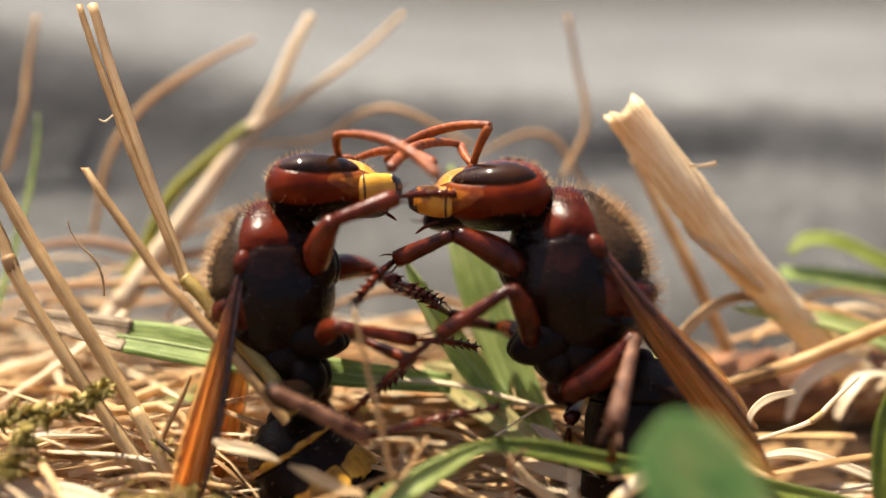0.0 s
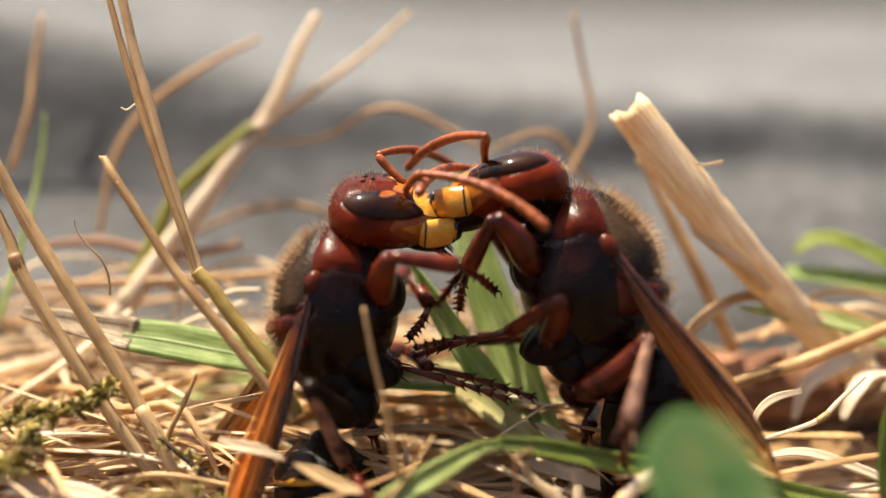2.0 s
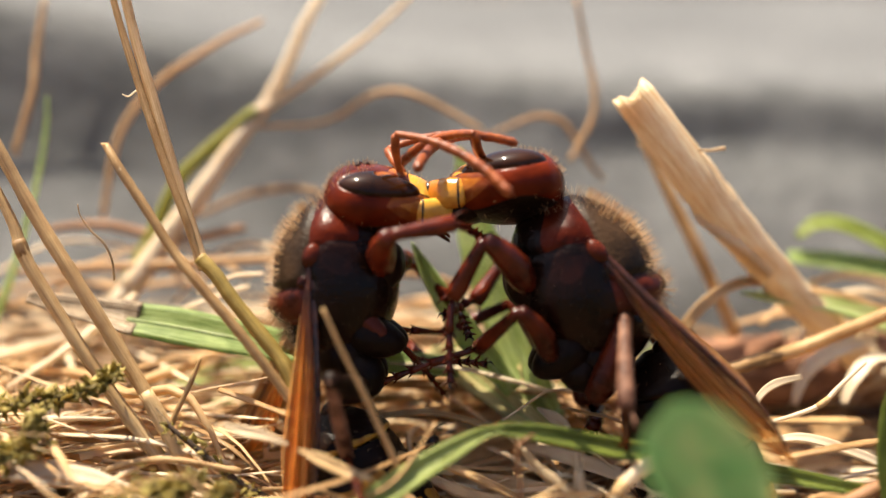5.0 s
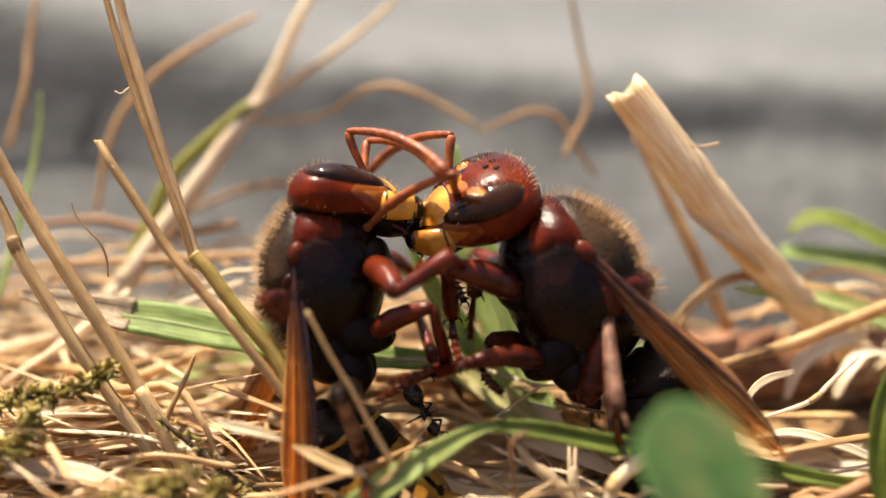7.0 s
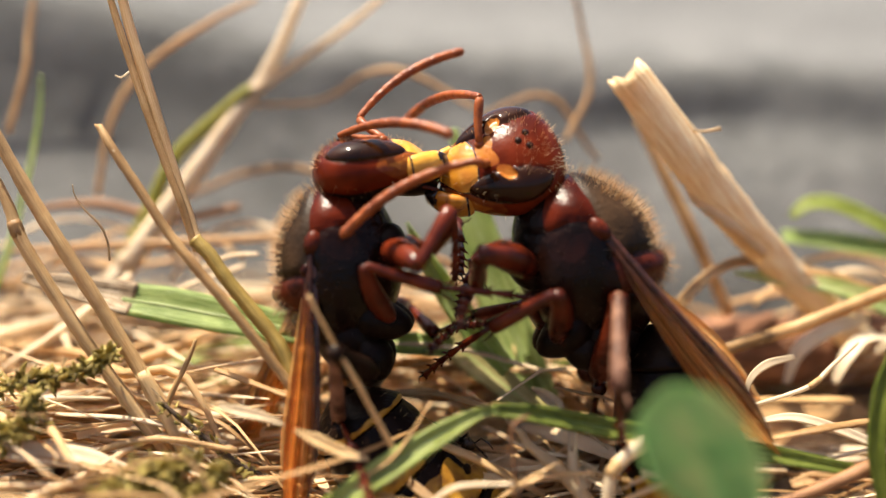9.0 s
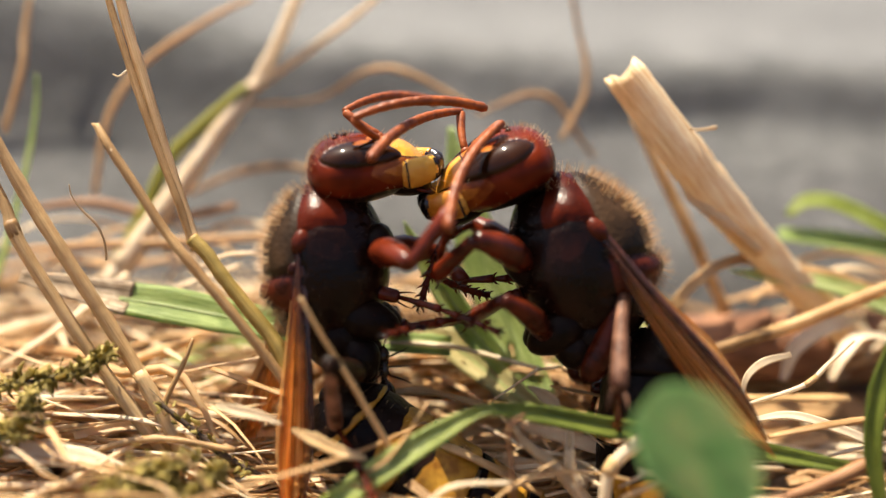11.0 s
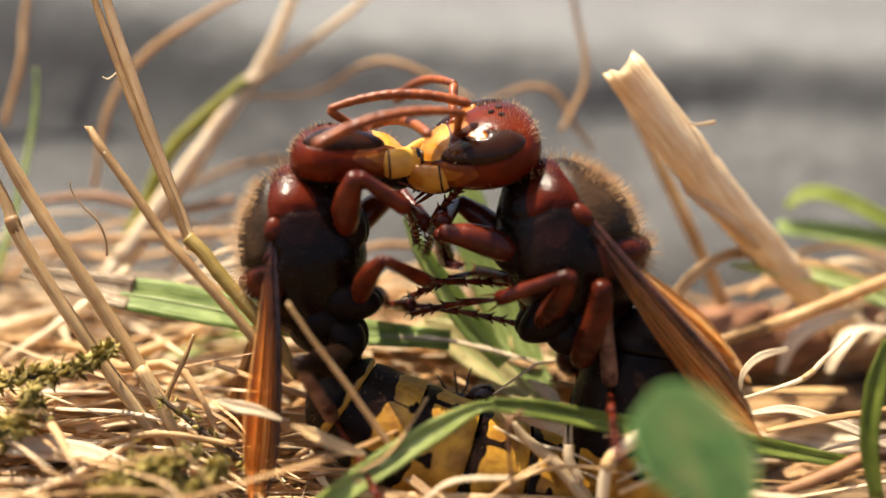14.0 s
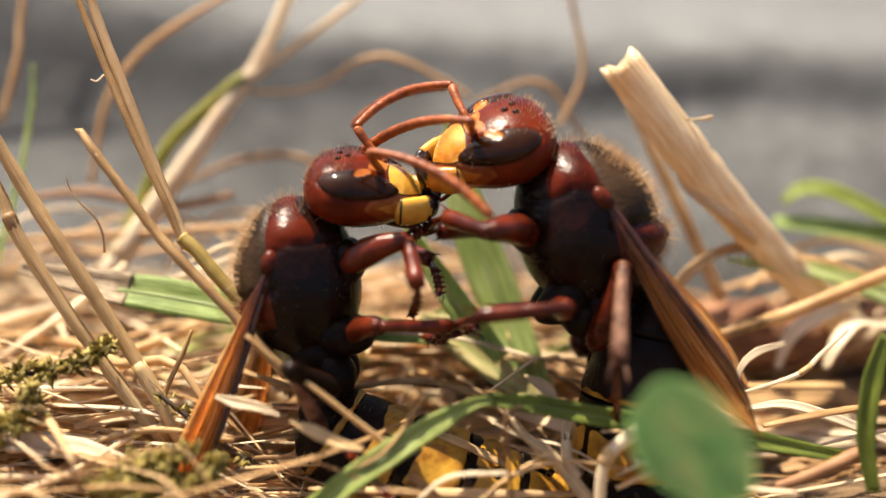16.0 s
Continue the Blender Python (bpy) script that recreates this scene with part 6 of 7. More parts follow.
    "mf1": [(0, -22.8, 67.4), (1.5, 37.1, 79.4), (3.5, 45.5, 40.3), (4, 103.3, 75.5), (6.5, 189.8, 74.2), (7, 367.1, 53.4), (7.5, 361.1, 63.1), (8, 309.1, 80.2), (8.5, 324.3, 82), (9, 382.4, 81.5), (11.5, 291.3, 75.9), (12, 355.4, 74.6), (12.5, 383.9, 68.4), (13, 359.1, 73.2), (13.5, 280.6, 76.4), (14, 299.5, 70.1), (14.5, 299.6, 66.1), (15, 368.6, -48.9), (15.5, 402.9, -47.5), (16, 325.5, 61.8)],
    "mf2": [(0, -29.8, -35.3), (1.5, -28.7, -63.2), (3.5, -25, -58.4), (4, -52.2, -22.7), (6.5, -35.4, -45.6), (7, -72.1, -50.9), (7.5, -65.6, -47.7), (8, -60.9, -52.9), (8.5, -0.6, -53.4), (9, -46.2, -57.1), (11.5, -1.1, -82.6), (12, -44.8, -42.8), (12.5, -33.8, -49.2), (13, -36.3, -61.7), (13.5, -32.2, -61.9), (14, -2.6, -63.3), (14.5, 0.9, -68.1), (15, -92.9, 56.7), (15.5, -40.4, 35.1), (16, -10.9, -34.1)],
    "mf3": [(0, -142.8, -71.3), (1.5, -11.8, -2.6), (3.5, -11.4, 10.3), (4, -0.3, -46.5), (6.5, 17.6, -61.9), (7, -57.9, 56.2), (7.5, -29.7, -60), (8, -47.8, -51.1), (8.5, -30.6, -80), (9, 22.1, -62), (11.5, -12.3, 43.9), (12, -27.9, -60.4), (12.5, -38.5, -69.1), (13, 3.8, -45.5), (13.5, -5.9, -25.7), (14, -18.5, -2.6), (14.5, -5, -2.6), (15, -3.3, -35.5), (15.5, -31.4, 49.5), (16, 44.4, -70.5)],
    "hn1": [(0, 145.6, -75.3), (0.5, 114.4, -78.6), (1, 124.6, -67), (1.5, 134.6, -53.1), (2, 133, -51.5), (2.5, 138.2, -56.2), (3, 141.2, -54.6), (3.5, 133.9, -51.4), (4, 134.2, -60.9), (6.5, 151.6, -81.3), (7, 153.1, -86.8), (7.5, 191.8, -85.1), (8, 158.6, -78.2), (8.5, 183.7, -78.5), (9, 129.2, -60.7), (11.5, 133.5, -74.9), (12, 161.1, -81.2), (12.5, 199.1, -84), (13, 180.8, -63.4), (13.5, 171.5, -59.4), (14, 163.7, -64.4), (14.5, 159.5, -64.3), (15, 139, -65.6), (15.5, 126.1, -61), (16, 129.1, -56.6)],
    "hn2": [(0, -38.7, 19.9), (0.5, -59.9, 23.5), (1, -63.4, 22.9), (1.5, -69.5, 27.6), (2, -70.7, 33.2), (2.5, -65.5, 30.6), (3, -74.4, 25.7), (3.5, -82.8, 32.3), (4, -83.6, 31.8), (6.5, -93.7, 53.8), (7, -83.7, 49.1), (7.5, -93.4, 53.1), (8, -94.9, 56.4), (8.5, -95, 59.4), (9, -99.5, 43.5), (11.5, -96.9, 46.3), (12, -92.8, 45.5), (12.5, -94.9, 49.3), (13, -84.6, 43.4), (13.5, -82.9, 46.6), (14, -82, 46), (14.5, -78.5, 48.8), (15, -73.8, 42.5), (15.5, -74.1, 42.1), (16, -82.5, 42.3)],
    "hn3": [(0, 7.7, 2.6), (0.5, -70.7, 64.2), (1, -12.6, -71.3), (1.5, -16.8, -67.7), (2, -23.9, -66.3), (2.5, -18, -68.9), (3, -20.8, -68.2), (3.5, -33.7, -70.4), (4, -37.6, -71.8), (6.5, -48.7, -70.1), (7, -59.7, -74.7), (7.5, -52.4, -72.5), (8, -58.8, -62.2), (8.5, -52.4, -58.1), (9, -57.1, -55.6), (11.5, -47.9, -55.4), (12, -54, -54.7), (12.5, -52.5, -51.9), (13, -57.9, -46.5), (13.5, -57, -46), (14, -57.8, -46.4), (14.5, -53.4, -45.9), (15, -60, -46.6), (15.5, -58.2, -43.6), (16, -40, -40.4)],
    "hf1": [(0, -130.7, 78.9), (1.5, -209.7, 77.6), (4, -151.2, 74.2), (7, -144.7, 64.2), (9, -140.2, 52.4), (12.5, -103, 40.1), (14.5, -142.6, 41.2), (16, -152.3, 57.9)],
    "hf2": [(0, -51.9, -62.6), (1.5, -44.8, -64), (4, -51.4, -61.8), (7, -47.2, -64.9), (9, -60, -71.1), (12.5, -58.8, -72.3), (14.5, -49.4, -65.7), (16, -46.1, -65.6)],
    "hf3": [(0, -86.8, 50.4), (1.5, -75.8, 49.9), (4, -77.8, 48.9), (7, -83, 48.3), (9, -85.3, 47.7), (12.5, -86.7, 46.8), (14.5, -83.3, 45.3), (16, -80.4, 44)],
    "wn": [(0, -112.1, -4), (0.5, -101.2, -4), (1, -99.9, -4), (1.5, -104.2, -4), (2, -108, -4), (2.5, -107.7, -4), (3, -105.9, -4), (3.5, -105.6, -4), (4, -100.6, -4), (6.5, -94.5, -4), (7, -94.6, -4), (7.5, -95.3, -4), (8, -97.7, -4), (8.5, -96.9, -4), (9, -101.5, -4), (11.5, -97.2, -4), (12, -93.9, -4), (12.5, -95.2, -4), (13, -105.1, -4), (13.5, -109.6, -4), (14, -106.5, -4), (14.5, -106.7, -4), (15, -106.7, -4), (15.5, -111, -4), (16, -122.1, -4)],
    "wf": [(0, -111.5, 4), (1.5, -122.7, 4), (4, -114.5, 4), (6.5, -118.4, 4), (7, -116.6, 4), (7.5, -118.3, 4), (8, -118.7, 4), (8.5, -116.9, 4), (9, -119.5, 4), (11.5, -114.6, 4), (12, -111.7, 4), (12.5, -113.1, 4), (13, -117.2, 4), (13.5, -120.4, 4), (14, -117.3, 4), (14.5, -118.5, 4), (15, -116.3, 4), (15.5, -113.3, 4), (16, -114, 4)],
    "gaster": [(0, 18), (1.5, 35), (4, 28), (7, 16), (9, 14), (11.5, 4), (12.5, 2), (14.5, 0), (16, -4)],
}
ROWS_B = {
    "body": [(0, 5.96, 0.27, 9.18, -4), (0.5, 5.2, 0.28, 9.12, -6), (1, 5.46, 0.28, 9.15, -6), (1.5, 6.09, 0.3, 9.33, -5), (2, 6.19, 0.32, 9.13, -5), (2.5, 6.4, 0.28, 8.85, -10), (3, 6.81, 0.27, 8.94, -12), (3.5, 7.27, 0.27, 9.03, -12), (4, 5.75, 0.14, 8.74, -16), (6.5, 5.55, -0.07, 8.27, -15), (7, 5.44, -0.12, 8.35, -17), (7.5, 5.28, -0.11, 8.37, -17), (8, 5.41, -0.16, 8.31, -17), (8.5, 4.94, -0.16, 8.25, -17), (9, 5.95, -0.05, 8.64, -17), (11.5, 5.97, -0.14, 8.6, -13), (12, 5.4, -0.16, 8.74, -13), (12.5, 5.32, -0.07, 9.09, -13), (13, 5.48, -0.12, 9.06, -15), (13.5, 5.77, -0.04, 9.34, -14), (14, 5.44, -0.15, 9.04, -16), (14.5, 5.32, -0.1, 9.02, -17), (15, 5.21, -0.17, 8.86, -16), (15.5, 5.11, -0.25, 8.81, -16), (16, 6.31, -0.03, 9.51, -14)],
    "head": [(0, -4.04, 0, 2.45, 1.61, 5, 0), (0.5, -4.02, 0, 2.34, 0.24, 8.6, 0), (1, -3.93, 0, 2.53, -5.94, 10.8, 0), (1.5, -3.74, 0, 2.72, -1.03, 0, 0), (2, -3.73, 0, 2.68, -6.11, 0, 0), (2.5, -3.65, 0, 3.03, -3.97, -12, 0), (3, -3.4, 0, 3.99, 11, -12, 0), (3.5, -3.27, 0, 3.92, 10.16, -5, 0), (4, -2.93, 0, 3.4, 10.74, -12, 0), (6.5, -2.88, 0, 3.57, 3.31, 14.4, 0), (7, -3.46, 0, 3.04, -7.9, 32.4, 0), (7.5, -3.24, 0, 3.6, 2.02, 36, 0), (8, -3.32, 0, 3.52, 0.19, 43, 0), (8.5, -3.73, 0, 3.5, -5.5, 56, 0), (9, -2.92, 0, 3.6, 0.25, 60, 0), (11.5, -3.43, 0, 3.08, -14.09, 10.8, 0), (12, -3.37, 0, 3.49, 5.13, 23.8, 0), (12.5, -3.42, 0, 3.52, 5.33, 27.4, 0), (13, -3.17, 0, 4.06, 5, 34.6, 0), (13.5, -3.11, 0, 4, 3.81, 32.4, 0), (14, -3.22, 0, 3.73, 0.6, 32.4, 0), (14.5, -3.6, 0, 3.51, 5.43, 32.4, 0), (15, -3.39, 0, 3.78, 2.67, 32.4, 0), (15.5, -3.51, 0, 3.38, -1.37, 34.6, 0), (16, -3.62, 0, 3.11, -4.95, 36, 0)],
    "an1": [(0, 61.6, -31.8), (0.5, 60, -41.8), (1, 61.3, -46), (1.5, 68.3, -55.9), (2, 84.6, -65.4), (2.5, 103.8, -62.8), (3, 194.4, -76.3), (3.5, 121.1, -71.1), (4, 98.4, -61.4), (6.5, 102.3, -67.6), (7, 79.3, -72.6), (7.5, 196, -66), (8, 216.5, -72.8), (8.5, 243.3, -70.6), (9, 170.1, -77.6), (11.5, 18.9, -2.6), (12, 88.5, -79.9), (12.5, 64.8, -69.3), (13, 175.5, -89.5), (13.5, 180.8, -82), (14, 55.1, -71.8), (14.5, 77.5, -66.2), (15, 50.3, -72.4), (15.5, 105.9, -67.8), (16, 99, -82.2)],
    "an2": [(0, -171.7, 41), (0.5, -172.3, 33.1), (1, -179, 38.6), (1.5, -173.5, 43.8), (2, -172.4, 54.9), (2.5, -176.4, 56), (3, -190.4, 53.7), (3.5, -179.6, 49.2), (4, -174.2, 60.1), (6.5, -180.6, 30.1), (7, -162.3, 26.9), (7.5, -172, 28.1), (8, -162.2, 20.1), (8.5, -173.7, -41.4), (9, -167.7, 2.6), (11.5, -127.3, -40.5), (12, -186.6, 18.8), (12.5, -193.3, 47.8), (13, -194.6, 20.4), (13.5, -176.5, -31.3), (14, -181.7, -14.5), (14.5, -165.4, -28.9), (15, -175.7, -34.7), (15.5, -162.9, -33.7), (16, -181.5, 39.6)],
    "af1": [(0, 110.6, 51.9), (0.5, 79, 70.1), (1, 113.3, 76.7), (1.5, 163.9, 47.6), (2, 176.9, 74.6), (2.5, 89, 42.4), (3, 61.1, 44.4), (3.5, 87.2, 53.8), (4, 78.9, 40.9), (6.5, 104.7, 62), (7, 71, 2.6), (7.5, 71.9, 22.7), (8, 74.7, 13.8), (8.5, 51.5, 2.6), (9, 72.3, 2.6), (11.5, 81.1, 30.2), (12, 54.6, 13.3), (12.5, 48.1, 2.6), (13, 53.9, 24.6), (13.5, 73.5, 48.8), (14, 72.6, 32.9), (14.5, 78.4, 10), (15, 72.8, 19.1), (15.5, 88.8, 17.3), (16, 98.8, 30.5)],
    "af2": [(0, -153.7, -57.2), (0.5, -167.1, -51), (1, -162.3, -63.8), (1.5, -154.1, -64.8), (2, -149.1, -63.2), (2.5, -153.1, -63.1), (3, -166, -39.5), (3.5, -163.8, -45.6), (4, -156.2, -60.7), (6.5, -163.5, -57), (7, -179, 49.6), (7.5, -181.7, 26.6), (8, -172.4, 44.7), (8.5, -212.8, 49.7), (9, -188.8, 57.8), (11.5, -158.8, -56.4), (12, -180.4, 55.5), (12.5, -175.4, 50.2), (13, -185.6, 49), (13.5, -164.6, -50.4), (14, -192, 63), (14.5, -181.3, 44.8), (15, -176.7, 30.5), (15.5, -178.1, 48.4), (16, -175.5, 38.7)],
    "fn1": [(0, 146.4, -2.6), (0.5, 152.9, -38.3), (1, 135.6, -43.7), (1.5, 131.6, -30.1), (2, 122.5, -30.3), (2.5, 106.9, -31.5), (3, 73, -2.6), (3.5, 79.3, -34.6), (4, 119.3, -35.1), (6.5, 110.3, -17.7), (7, 144, -14.4), (7.5, 148, -32.8), (8, 150, -20.1), (8.5, 114.1, -55.5), (9, 145.4, -44.2), (11.5, 139.2, -37.9), (12, 141.8, -2.6), (12.5, 150.7, -2.6), (13, 151.8, -16.4), (13.5, 139.1, -4.2), (14, 147.6, -2.6), (14.5, 145.3, -2.6), (15, 149.6, -2.6), (15.5, 146.6, -2.6), (16, 159.3, -54.2)],
    "fn2": [(0, -160.9, 19.5), (0.5, -139.8, 34.6), (1, -122.5, 45.7), (1.5, -124, 35.7), (2, -121.1, 38.2), (2.5, -135.4, 2.6), (3, -189.4, 42.7), (3.5, -182.8, 34.3), (4, -127.3, 2.6), (6.5, -147, 48.6), (7, -100.3, 42.5), (7.5, -117, 63.2), (8, -99, 51.5), (8.5, -121.9, 58.4), (9, -108.4, 64.2), (11.5, -154.2, 37), (12, -124.2, 49.5), (12.5, -131, 45.6), (13, -211.3, 77), (13.5, -175.4, 57.3), (14, -92.6, 63.4), (14.5, -85.7, 62.1), (15, 93.8, 35.3), (15.5, 99.5, 46.3), (16, 147.6, 50.7)],
    "fn3": [(0, -143.9, -49.6), (0.5, -153.4, 56.5), (1, -95.7, 64), (1.5, -87.2, 54.3), (2, -118.8, 59.4), (2.5, -92.5, 54), (3, -159.1, -65.1), (3.5, -160.9, 65.5), (4, -135.4, 54.1), (6.5, -96.8, -62.6), (7, -107.5, -56.9), (7.5, -89.2, -64.4), (8, -121.9, -74.1), (8.5, -119.9, 55.4), (9, -149.2, -61.8), (11.5, -33, 57.6), (12, -121.4, -67.5), (12.5, -67.9, -35.7), (13, -124.2, -74.6), (13.5, -63.4, -69.8), (14, -70, -83.8), (14.5, -48.6, -71.8), (15, -60.7, -71.6), (15.5, -101.7, -69.6), (16, -174.1, 62.5)],
    "ff1": [(0, 132.9, 49.1), (0.5, 152.1, 64.5), (1.5, 129.1, 29.4), (2, 124.3, 27.1), (2.5, 92.1, 51.5), (3, 135.4, 21.3), (3.5, 114.3, 42.9), (4, 108.6, 65), (6.5, 104.8, 54.7), (7, 119.7, 45.2), (9, 128.4, 64.1), (12.5, 123.1, 2.6), (13, 116.7, 2.6), (14.5, 125.2, 2.6), (16, 164.5, 52.6)],
    "ff2": [(0, 150.6, -2.6), (0.5, 226.1, -2.6), (1.5, 235.7, -32.5), (2, 241.3, -44.6), (2.5, 230.3, -16.1), (3, 256.4, -36.6), (3.5, 208.1, -30.1), (4, 220.8, -29), (6.5, 213.8, -53.7), (7, 251, -52.1), (9, 195.6, -61.9), (12.5, 188.1, -65.9), (13, 228.3, -59.5), (14.5, 207, -67.8), (16, 164.1, -49.3)],
    "ff3": [(0, 41.7, -65.7), (0.5, 218.6, -63.7), (1.5, 167.1, -64.9), (2, 220, 42.4), (2.5, 217.4, -61.3), (3, 298.4, 58.2), (3.5, 318.1, -73.3), (4, 223.2, -62.5), (6.5, 129.8, -73.7), (7, 243.3, 36.1), (9, 220.1, -56.3), (12.5, 236.9, 62), (13, 219.8, 67.5), (14.5, 208.1, 64.2), (16, 150.8, -68.8)],
    "mn1": [(0, 107.5, -37), (0.5, 147, -32.7), (1, 80.2, -53.2), (1.5, 76.8, -50.4), (2, 73.8, -50.9), (2.5, 68.8, -58.3), (3, 91, -48.9), (3.5, 79, -47.6), (4, 94.1, -48.8), (6.5, 130.8, -12.2), (7, 160, -25.8), (7.5, 155.9, -36.7), (8, 138.3, -46.5), (8.5, 113.2, -61), (9, 80.1, -50.1), (11.5, 145, -35.5), (12, 173.9, -47.7), (12.5, 146.4, -48.4), (13, 133.9, -44.2), (13.5, 58, -47.6), (14, 47.1, -38.9), (14.5, 94.2, -59.6), (15, 103.7, -62.8), (15.5, 97.2, -66.3), (16, 51.3, -85.5)],
    "mn2": [(0, -150.8, 2.6), (0.5, -135.2, 45.4), (1, -157.2, 37.1), (1.5, -145.3, 40.5), (2, -147.3, 46.6), (2.5, -152.5, 31.1), (3, -153.3, 37.9), (3.5, -148.6, 43.5), (4, -147.1, 36.4), (6.5, -155.4, 64.4), (7, -170.8, 58), (7.5, -162.8, 61.4), (8, -166, 63.9), (8.5, -155.1, 57.9), (9, -165.7, 31.9), (11.5, -148.3, 71.3), (12, -129.4, 76.4), (12.5, -137.1, 64.1), (13, -203.5, 62.9), (13.5, -164, 45.4), (14, -174.1, 26.1), (14.5, -174.4, 47.2), (15, -166.7, 63.8), (15.5, -173.9, 65.7), (16, -188.6, 1.3)],
    "mn3": [(0, -146.6, 15.3), (0.5, -203.5, -76.9), (1, -182, 56.9), (1.5, -178.4, 42.9), (2, -174.3, 35.5), (2.5, -173.7, 2.6), (3, -166, 25.2), (3.5, -175.3, 2.6), (4, -182.9, 36.9), (6.5, -172.6, -56.8), (7, -193.2, -64.2), (7.5, -188.2, -60.6), (8, -180, -50.4), (8.5, -165, 29.3), (9, -162.2, 43), (11.5, -206.9, -58.2), (12, -234.4, -57.9), (12.5, -246.7, -66.7), (13, -213.6, -61.9), (13.5, -187.1, 36.1), (14, -187.4, 42.8), (14.5, -177.8, 38.1), (15, -184.6, 36), (15.5, -194.8, 42), (16, -161.6, 62.8)],
    "mf1": [(0, 151.9, 68.3), (0.5, 180.9, 56.5), (1.5, 121.5, 89.1), (2, 177.5, 84.8), (2.5, 133.8, 85.5), (3, 117.8, 81.9), (3.5, 148.9, 86.3), (4, 94.1, 85.3), (6.5, 137.6, -50.4), (7, 140.6, -45.2), (7.5, 145.4, -49.7), (8, 127.2, -44.9), (9, 115.1, -54.9), (12.5, 112.8, -43.3), (13.5, 99.8, -47.2), (14.5, 103.6, -51.3), (16, -39.1, 65)],
    "mf2": [(0, 160.3, -48.7), (0.5, 136.7, -47.5), (1.5, 191.2, -46.9), (2, 171.8, -49.1), (2.5, 149.6, -56.4), (3, 158.4, -47.2), (3.5, 145.9, -28.3), (4, 159.6, -48.3), (6.5, 229.2, 65.6), (7, 239.2, 62.3), (7.5, 209.3, 45.1), (8, 169.7, 55.6), (9, 181.4, 50), (12.5, 207.9, 42), (13.5, 136.1, 69), (14.5, 183.3, 54.5), (16, 169, -15.4)],
    "mf3": [(0, 137.4, -60.7), (0.5, 177.7, -71.9), (1.5, 146.9, -59.1), (2, 170.8, -56.9), (2.5, 165.4, -62), (3, 164, -55.5), (3.5, 165, -54.8), (4, 150.2, -51.6), (6.5, 163.7, -41.8), (7, 279.2, -82.1), (7.5, 320.5, -72.9), (8, 186.4, -80.9), (9, 179.1, -65.7), (12.5, 135.3, -70.4), (13.5, 172, -48.4), (14.5, 171.8, -60.4), (16, 166.5, -67.1)],
    "hn1": [(0, 36.2, -10.6), (0.5, 37.3, -26.5), (1, 38, -24.6), (1.5, 40.4, -30.8), (2, 35.3, -14.4), (2.5, 40.3, -30.3), (3, 44.4, -36), (3.5, 44.6, -36.1), (4, 52.6, -16), (6.5, 57.7, -2.6), (7, 59.2, -2.6), (7.5, 58.7, -2.6), (8, 57, -2.6), (8.5, 57, -2.6), (9, 62.4, -19.3), (11.5, 52.9, -2.6), (12, 53.7, -23.3), (12.5, 55.6, -18.6), (13, 63.2, -29.5), (13.5, 62.5, -29.2), (14, 61.7, -22.5), (14.5, 59.9, -22.2), (15, 59.7, -2.6), (15.5, 58.1, -2.6), (16, 58.9, -15.6)],
    "hn2": [(0, -116.9, -37.9), (0.5, -111.8, -47.1), (1, -110.6, -37.9), (1.5, -113.4, -39.6), (2, -118.9, -39.5), (2.5, -108.7, 33.8), (3, -114, 31.1), (3.5, -115.2, 32.9), (4, -113, -35.4), (6.5, -113.1, -43), (7, -108, -37.3), (7.5, -111.5, -44.6), (8, -113.5, -45.1), (8.5, -108.2, -40.9), (9, -114.9, -41.3), (11.5, -113.2, -38.1), (12, -97.8, 20.4), (12.5, -108.1, -39.3), (13, -94.2, 23.2), (13.5, -98.1, 22), (14, -98.4, 16.4), (14.5, -101, 17.5), (15, -106.2, -33.9), (15.5, -106.2, -34.9), (16, -113.9, -37.1)],
    "hn3": [(0, -87.1, 50.1), (0.5, -89.8, 53.6), (1, -89.4, 55.5), (1.5, -91.5, 52.9), (2, -91.2, 50.7), (2.5, -137.1, -65.3), (3, -140.1, -65.7), (3.5, -144.9, -61), (4, -104.5, 47), (6.5, -93.4, 47), (7, -95.8, 44.7), (7.5, -95.7, 40.8), (8, -94.5, 43.4), (8.5, -93.3, 42.6), (9, -97.3, 44.6), (11.5, -97, 43.3), (12, -121.3, -63.8), (12.5, -93.3, 43.7), (13, -129.5, -70.9), (13.5, -127.5, -68), (14, -134.6, -70.8), (14.5, -135.1, -73.1), (15, -92, 47.8), (15.5, -92.1, 47.5), (16, -99.3, 44.2)],
    "hf1": [(0, -16.9, 58.9), (0.5, -40.1, 57.1), (1, -31.6, 56.6), (1.5, -30.3, 57.6), (2, -23.5, 56.8), (2.5, -48.1, 67.1), (3, -65.4, 79.7), (3.5, -68, 79.9), (4, -22.5, 62.7), (6.5, -25.7, 71.4), (7, -2.2, 64.3), (7.5, -21.6, 67.4), (8, -23.5, 68.8), (8.5, -22.5, 65.9), (9, -20.8, 69.4), (11.5, -17, 60.9), (12.5, -9.8, 59.7), (13, -48.8, 67.8), (13.5, -72.9, 69.2), (14, -53.3, 68.9), (14.5, -4.7, 70.8), (15, -36, 70.7), (15.5, -38.4, 70.7), (16, -39.3, 72)],
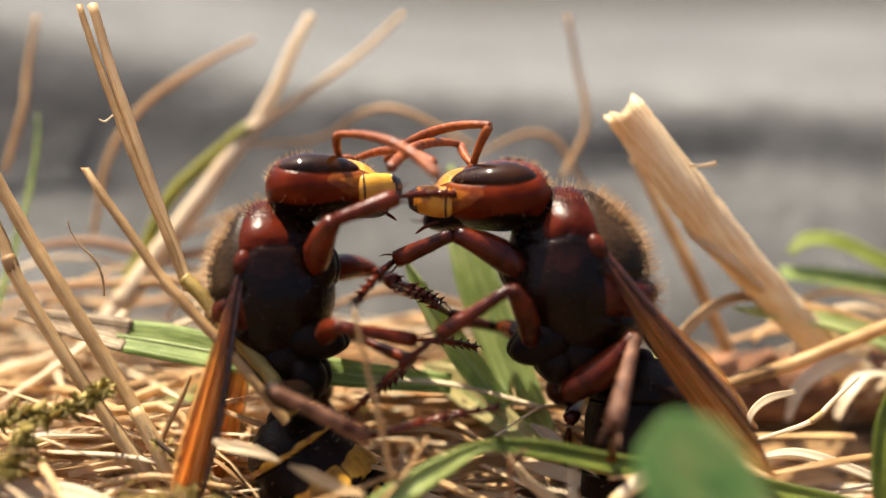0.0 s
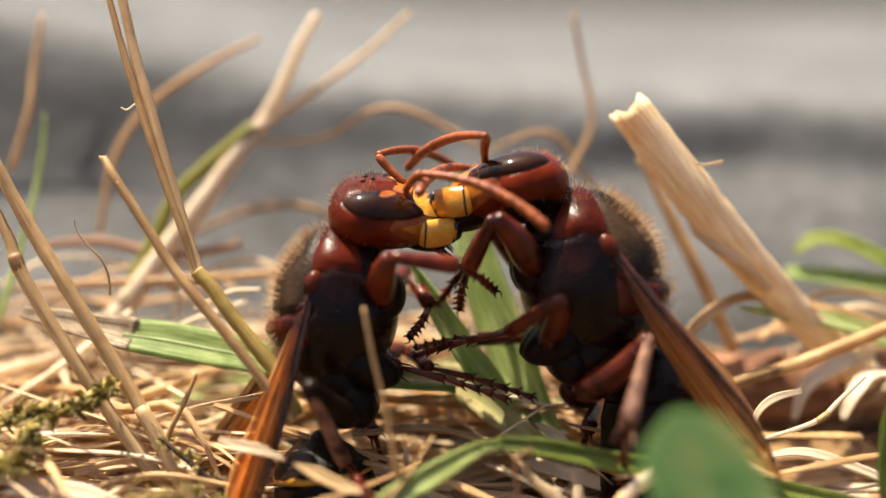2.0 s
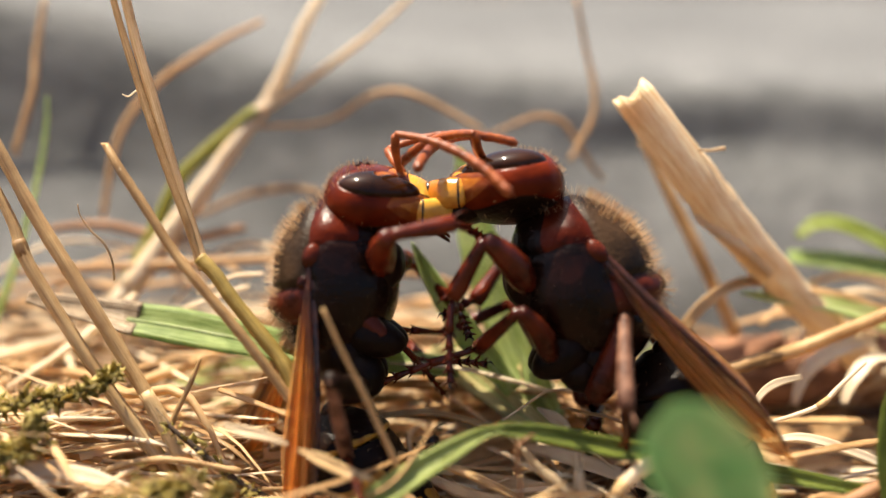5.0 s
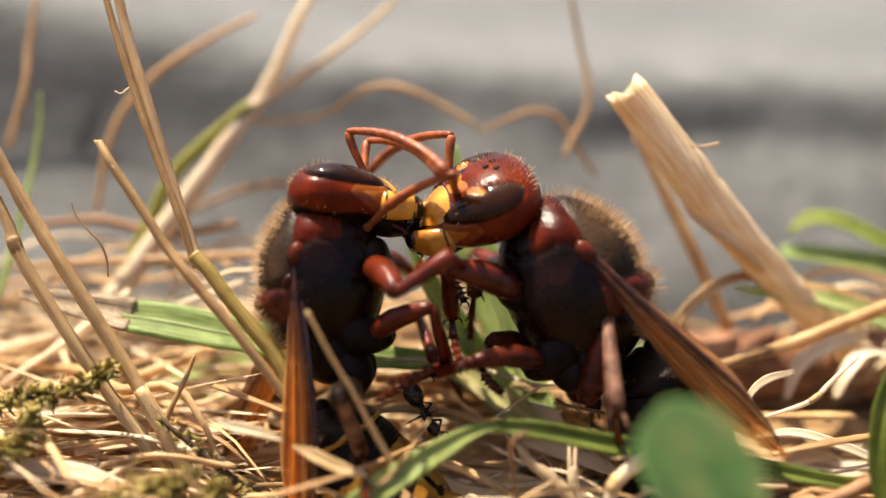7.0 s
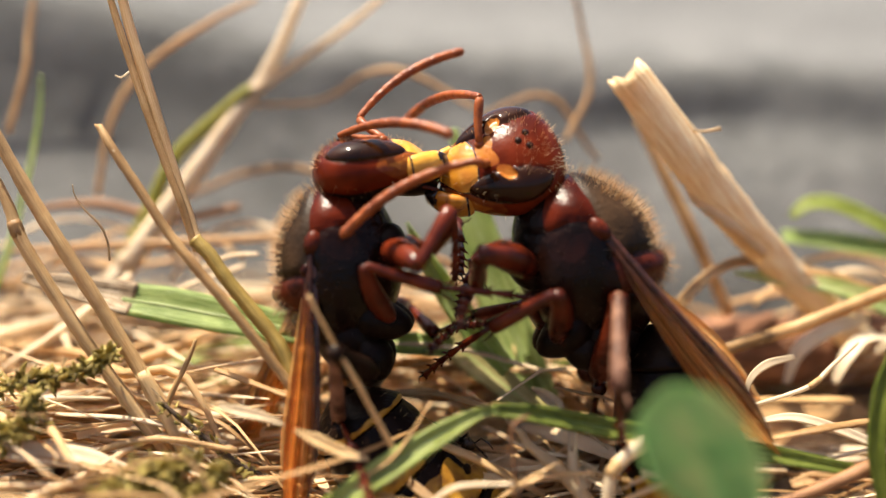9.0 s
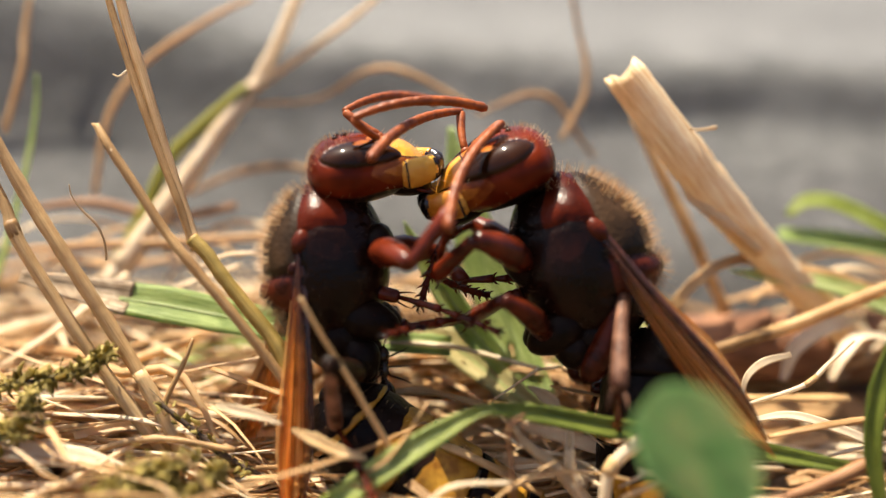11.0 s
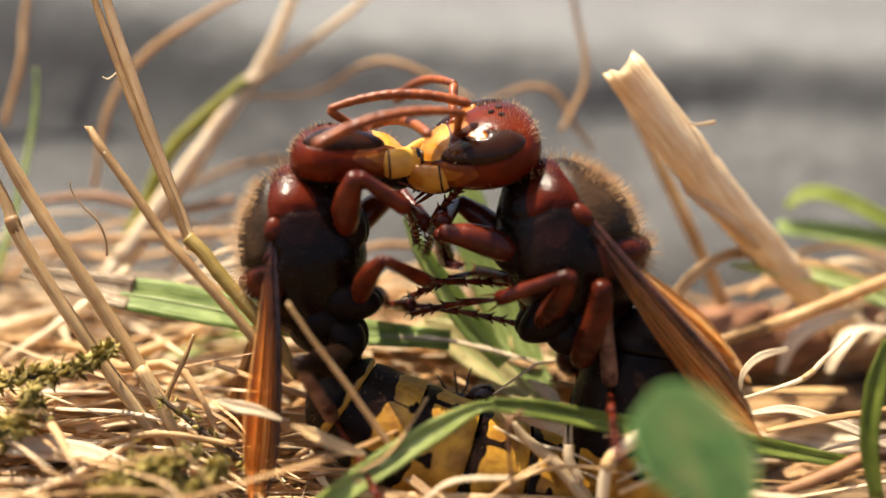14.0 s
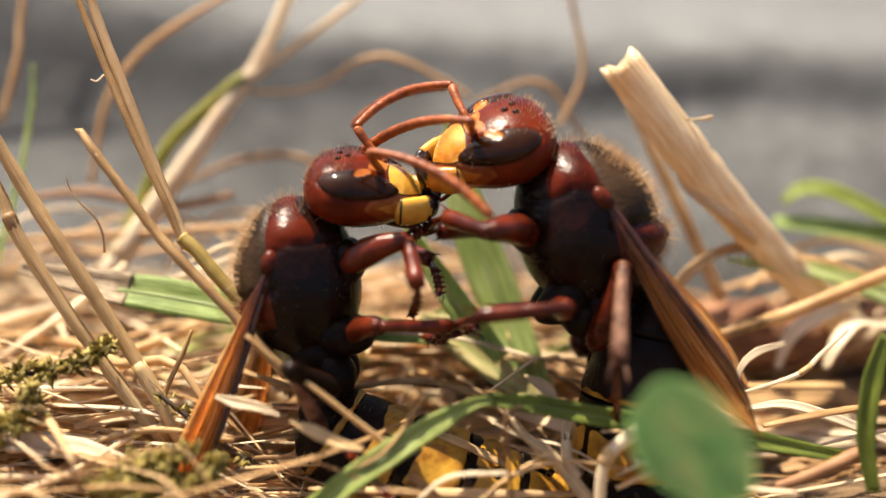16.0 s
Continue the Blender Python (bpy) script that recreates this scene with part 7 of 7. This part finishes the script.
    "hf2": [(0, -153, -70.3), (0.5, -135.8, -69.8), (1, -133.7, -65.6), (1.5, -160.4, -74.6), (2, -145.4, -69.5), (2.5, -151.2, -69.9), (3, -135.9, -70.6), (3.5, -155.2, -73.9), (4, -143, -65.8), (6.5, -162.9, -73.8), (7, -149.4, -73.4), (7.5, -171.4, -77.9), (8, -172.2, -77.9), (8.5, -159.2, -76.6), (9, -159.4, -75.5), (11.5, -157.4, -75.7), (12.5, -138.1, -71.1), (13, -149.5, -79.3), (13.5, -137.2, -77.1), (14, -140.5, -77), (14.5, -132.3, -72.7), (15, -148.5, -79.2), (15.5, -126.2, -78.5), (16, -131.9, -72.9)],
    "hf3": [(0, -94.9, 47.7), (0.5, -96.9, 55.8), (1, -92.7, 61.5), (1.5, -99.5, 44.2), (2, -99.2, 53.5), (2.5, -104.4, 55.7), (3, -110.8, 52.2), (3.5, -102.2, 43.4), (4, -105.6, 45.7), (6.5, -104.3, 58.1), (7, -104.7, 58.4), (7.5, -110.7, 58.2), (8, -110.7, 54.9), (8.5, -111, 57.6), (9, -109.9, 52), (11.5, -110.3, 51.4), (12.5, -111.2, 51.1), (13, -123.3, 34.5), (13.5, -118.8, 31.1), (14, -123.8, 29.9), (14.5, -110.8, 51.4), (15, -117.6, 36.6), (15.5, -120.6, 31.3), (16, -116.1, 49.9)],
    "wn": [(0, -57, -4), (0.5, -58, -4), (1, -58, -4), (1.5, -58, -4), (2, -59, -4), (2.5, -65, -4), (3, -69, -4), (3.5, -68, -4), (4, -63, -4), (6.5, -62.5, -4), (7, -62.5, -4), (7.5, -63.8, -4), (8, -66.9, -4), (8.5, -64.9, -4), (9, -68.5, -4), (11.5, -64.8, -4), (12, -64.3, -4), (12.5, -63.1, -4), (13, -66.9, -4), (13.5, -68.6, -4), (14, -67.3, -4), (14.5, -65.9, -4), (15, -64.7, -4), (15.5, -63.8, -4), (16, -70.7, -4)],
    "wf": [(0, -49.4, 4), (1.5, -50.6, 4), (4, -58.4, 4), (7, -58.2, 4), (9, -61, 4), (12.5, -58.2, 4), (14.5, -58.3, 4), (16, -62.8, 4)],
    "gaster": [(0, -22), (2, -24), (4, -27), (6.5, -20), (9, -14), (11.5, -12), (13, -4), (14.5, 0), (16, 0)],
}


def motions():
    animate(HORNET_A, ROWS_A)
    animate(HORNET_B, ROWS_B)
    # the ant: seconds, place in millimetres, heading
    ant_rows = [
        (0, (-0.59, 0.99, -1.06), 20),
        (4, (-1.31, 0.69, -1.08), 20),
        (6, (-1.54, -0.99, 1.59), 60),
        (6.5, (-1.23, -0.73, 2.65), 20),
        (7, (-1.00, -1.04, 1.86), -60),
        (7.5, (-1.21, -1.27, 1.21), -80),
        (8, (-0.78, -1.42, 0.99), -40),
        (9, (0.04, -1.65, 0.14), -20),
        (10.5, (-2.01, -1.25, 1.81), 110),
        (11.5, (-2.43, -0.90, 3.16), 80),
        (12, (-2.22, -0.96, 3.47), 80),
        (12.5, (-1.20, -1.22, 2.63), -40),
        (13, (0.23, -1.51, 1.73), -30),
        (13.5, (1.12, -1.47, 1.92), 20),
        (14, (0.98, -1.57, 1.71), 190),
        (14.5, (1.74, -1.40, 1.97), 60),
        (15, (1.28, -1.01, 3.20), 90),
        (15.5, (1.54, -1.02, 3.48), 100),
        (16, (1.65, 4.06, -0.87), 20),
    ]
    walk(ANT, [(t, Matrix.Translation(Vector(p) * MM) @ STAGE @ Matrix.Rotation(radians(-a), 4, "Y") @ Matrix.Rotation(radians(-35), 4, "X")) for t, p, a in ant_rows])
    # stems pushed aside by the hornets: seconds, lean in degrees
    sway = [(0, 3.3), (0.5, 2.2), (1, 1.5), (1.5, 0.1), (2, -0.2), (4, 0), (7, 0.3), (9, 0.4), (12.5, 0), (13, 0.6), (13.5, 1.5), (14, 2.3), (14.5, 2.9), (15, 3.4), (15.5, 4.0), (16, 4.3)]
    walk(SWAY_A, [(t, Matrix.Translation(Vector(FOOT_A) * MM) @ Matrix.Rotation(radians(-a), 4, "Y")) for t, a in sway])
    walk(SWAY_B, [(t, Matrix.Translation(Vector(FOOT_B) * MM) @ Matrix.Rotation(radians(-a * 0.9), 4, "Y")) for t, a in sway])
    push = [(0, 19.2), (1, 17.6), (2, 20.4), (3, 18.8), (4, 11.8), (6.5, 3.3), (7.5, 2.8), (9, 3.0), (11.5, 0.7), (12.5, 0), (13.5, -1.4), (14, -3.6), (15, -11.2), (15.5, -15.4), (16, -21.0)]
    walk(SWAY_C, [(t, Matrix.Translation(Vector(FOOT_C) * MM) @ Matrix.Rotation(radians(a), 4, "Y")) for t, a in push])



motions()
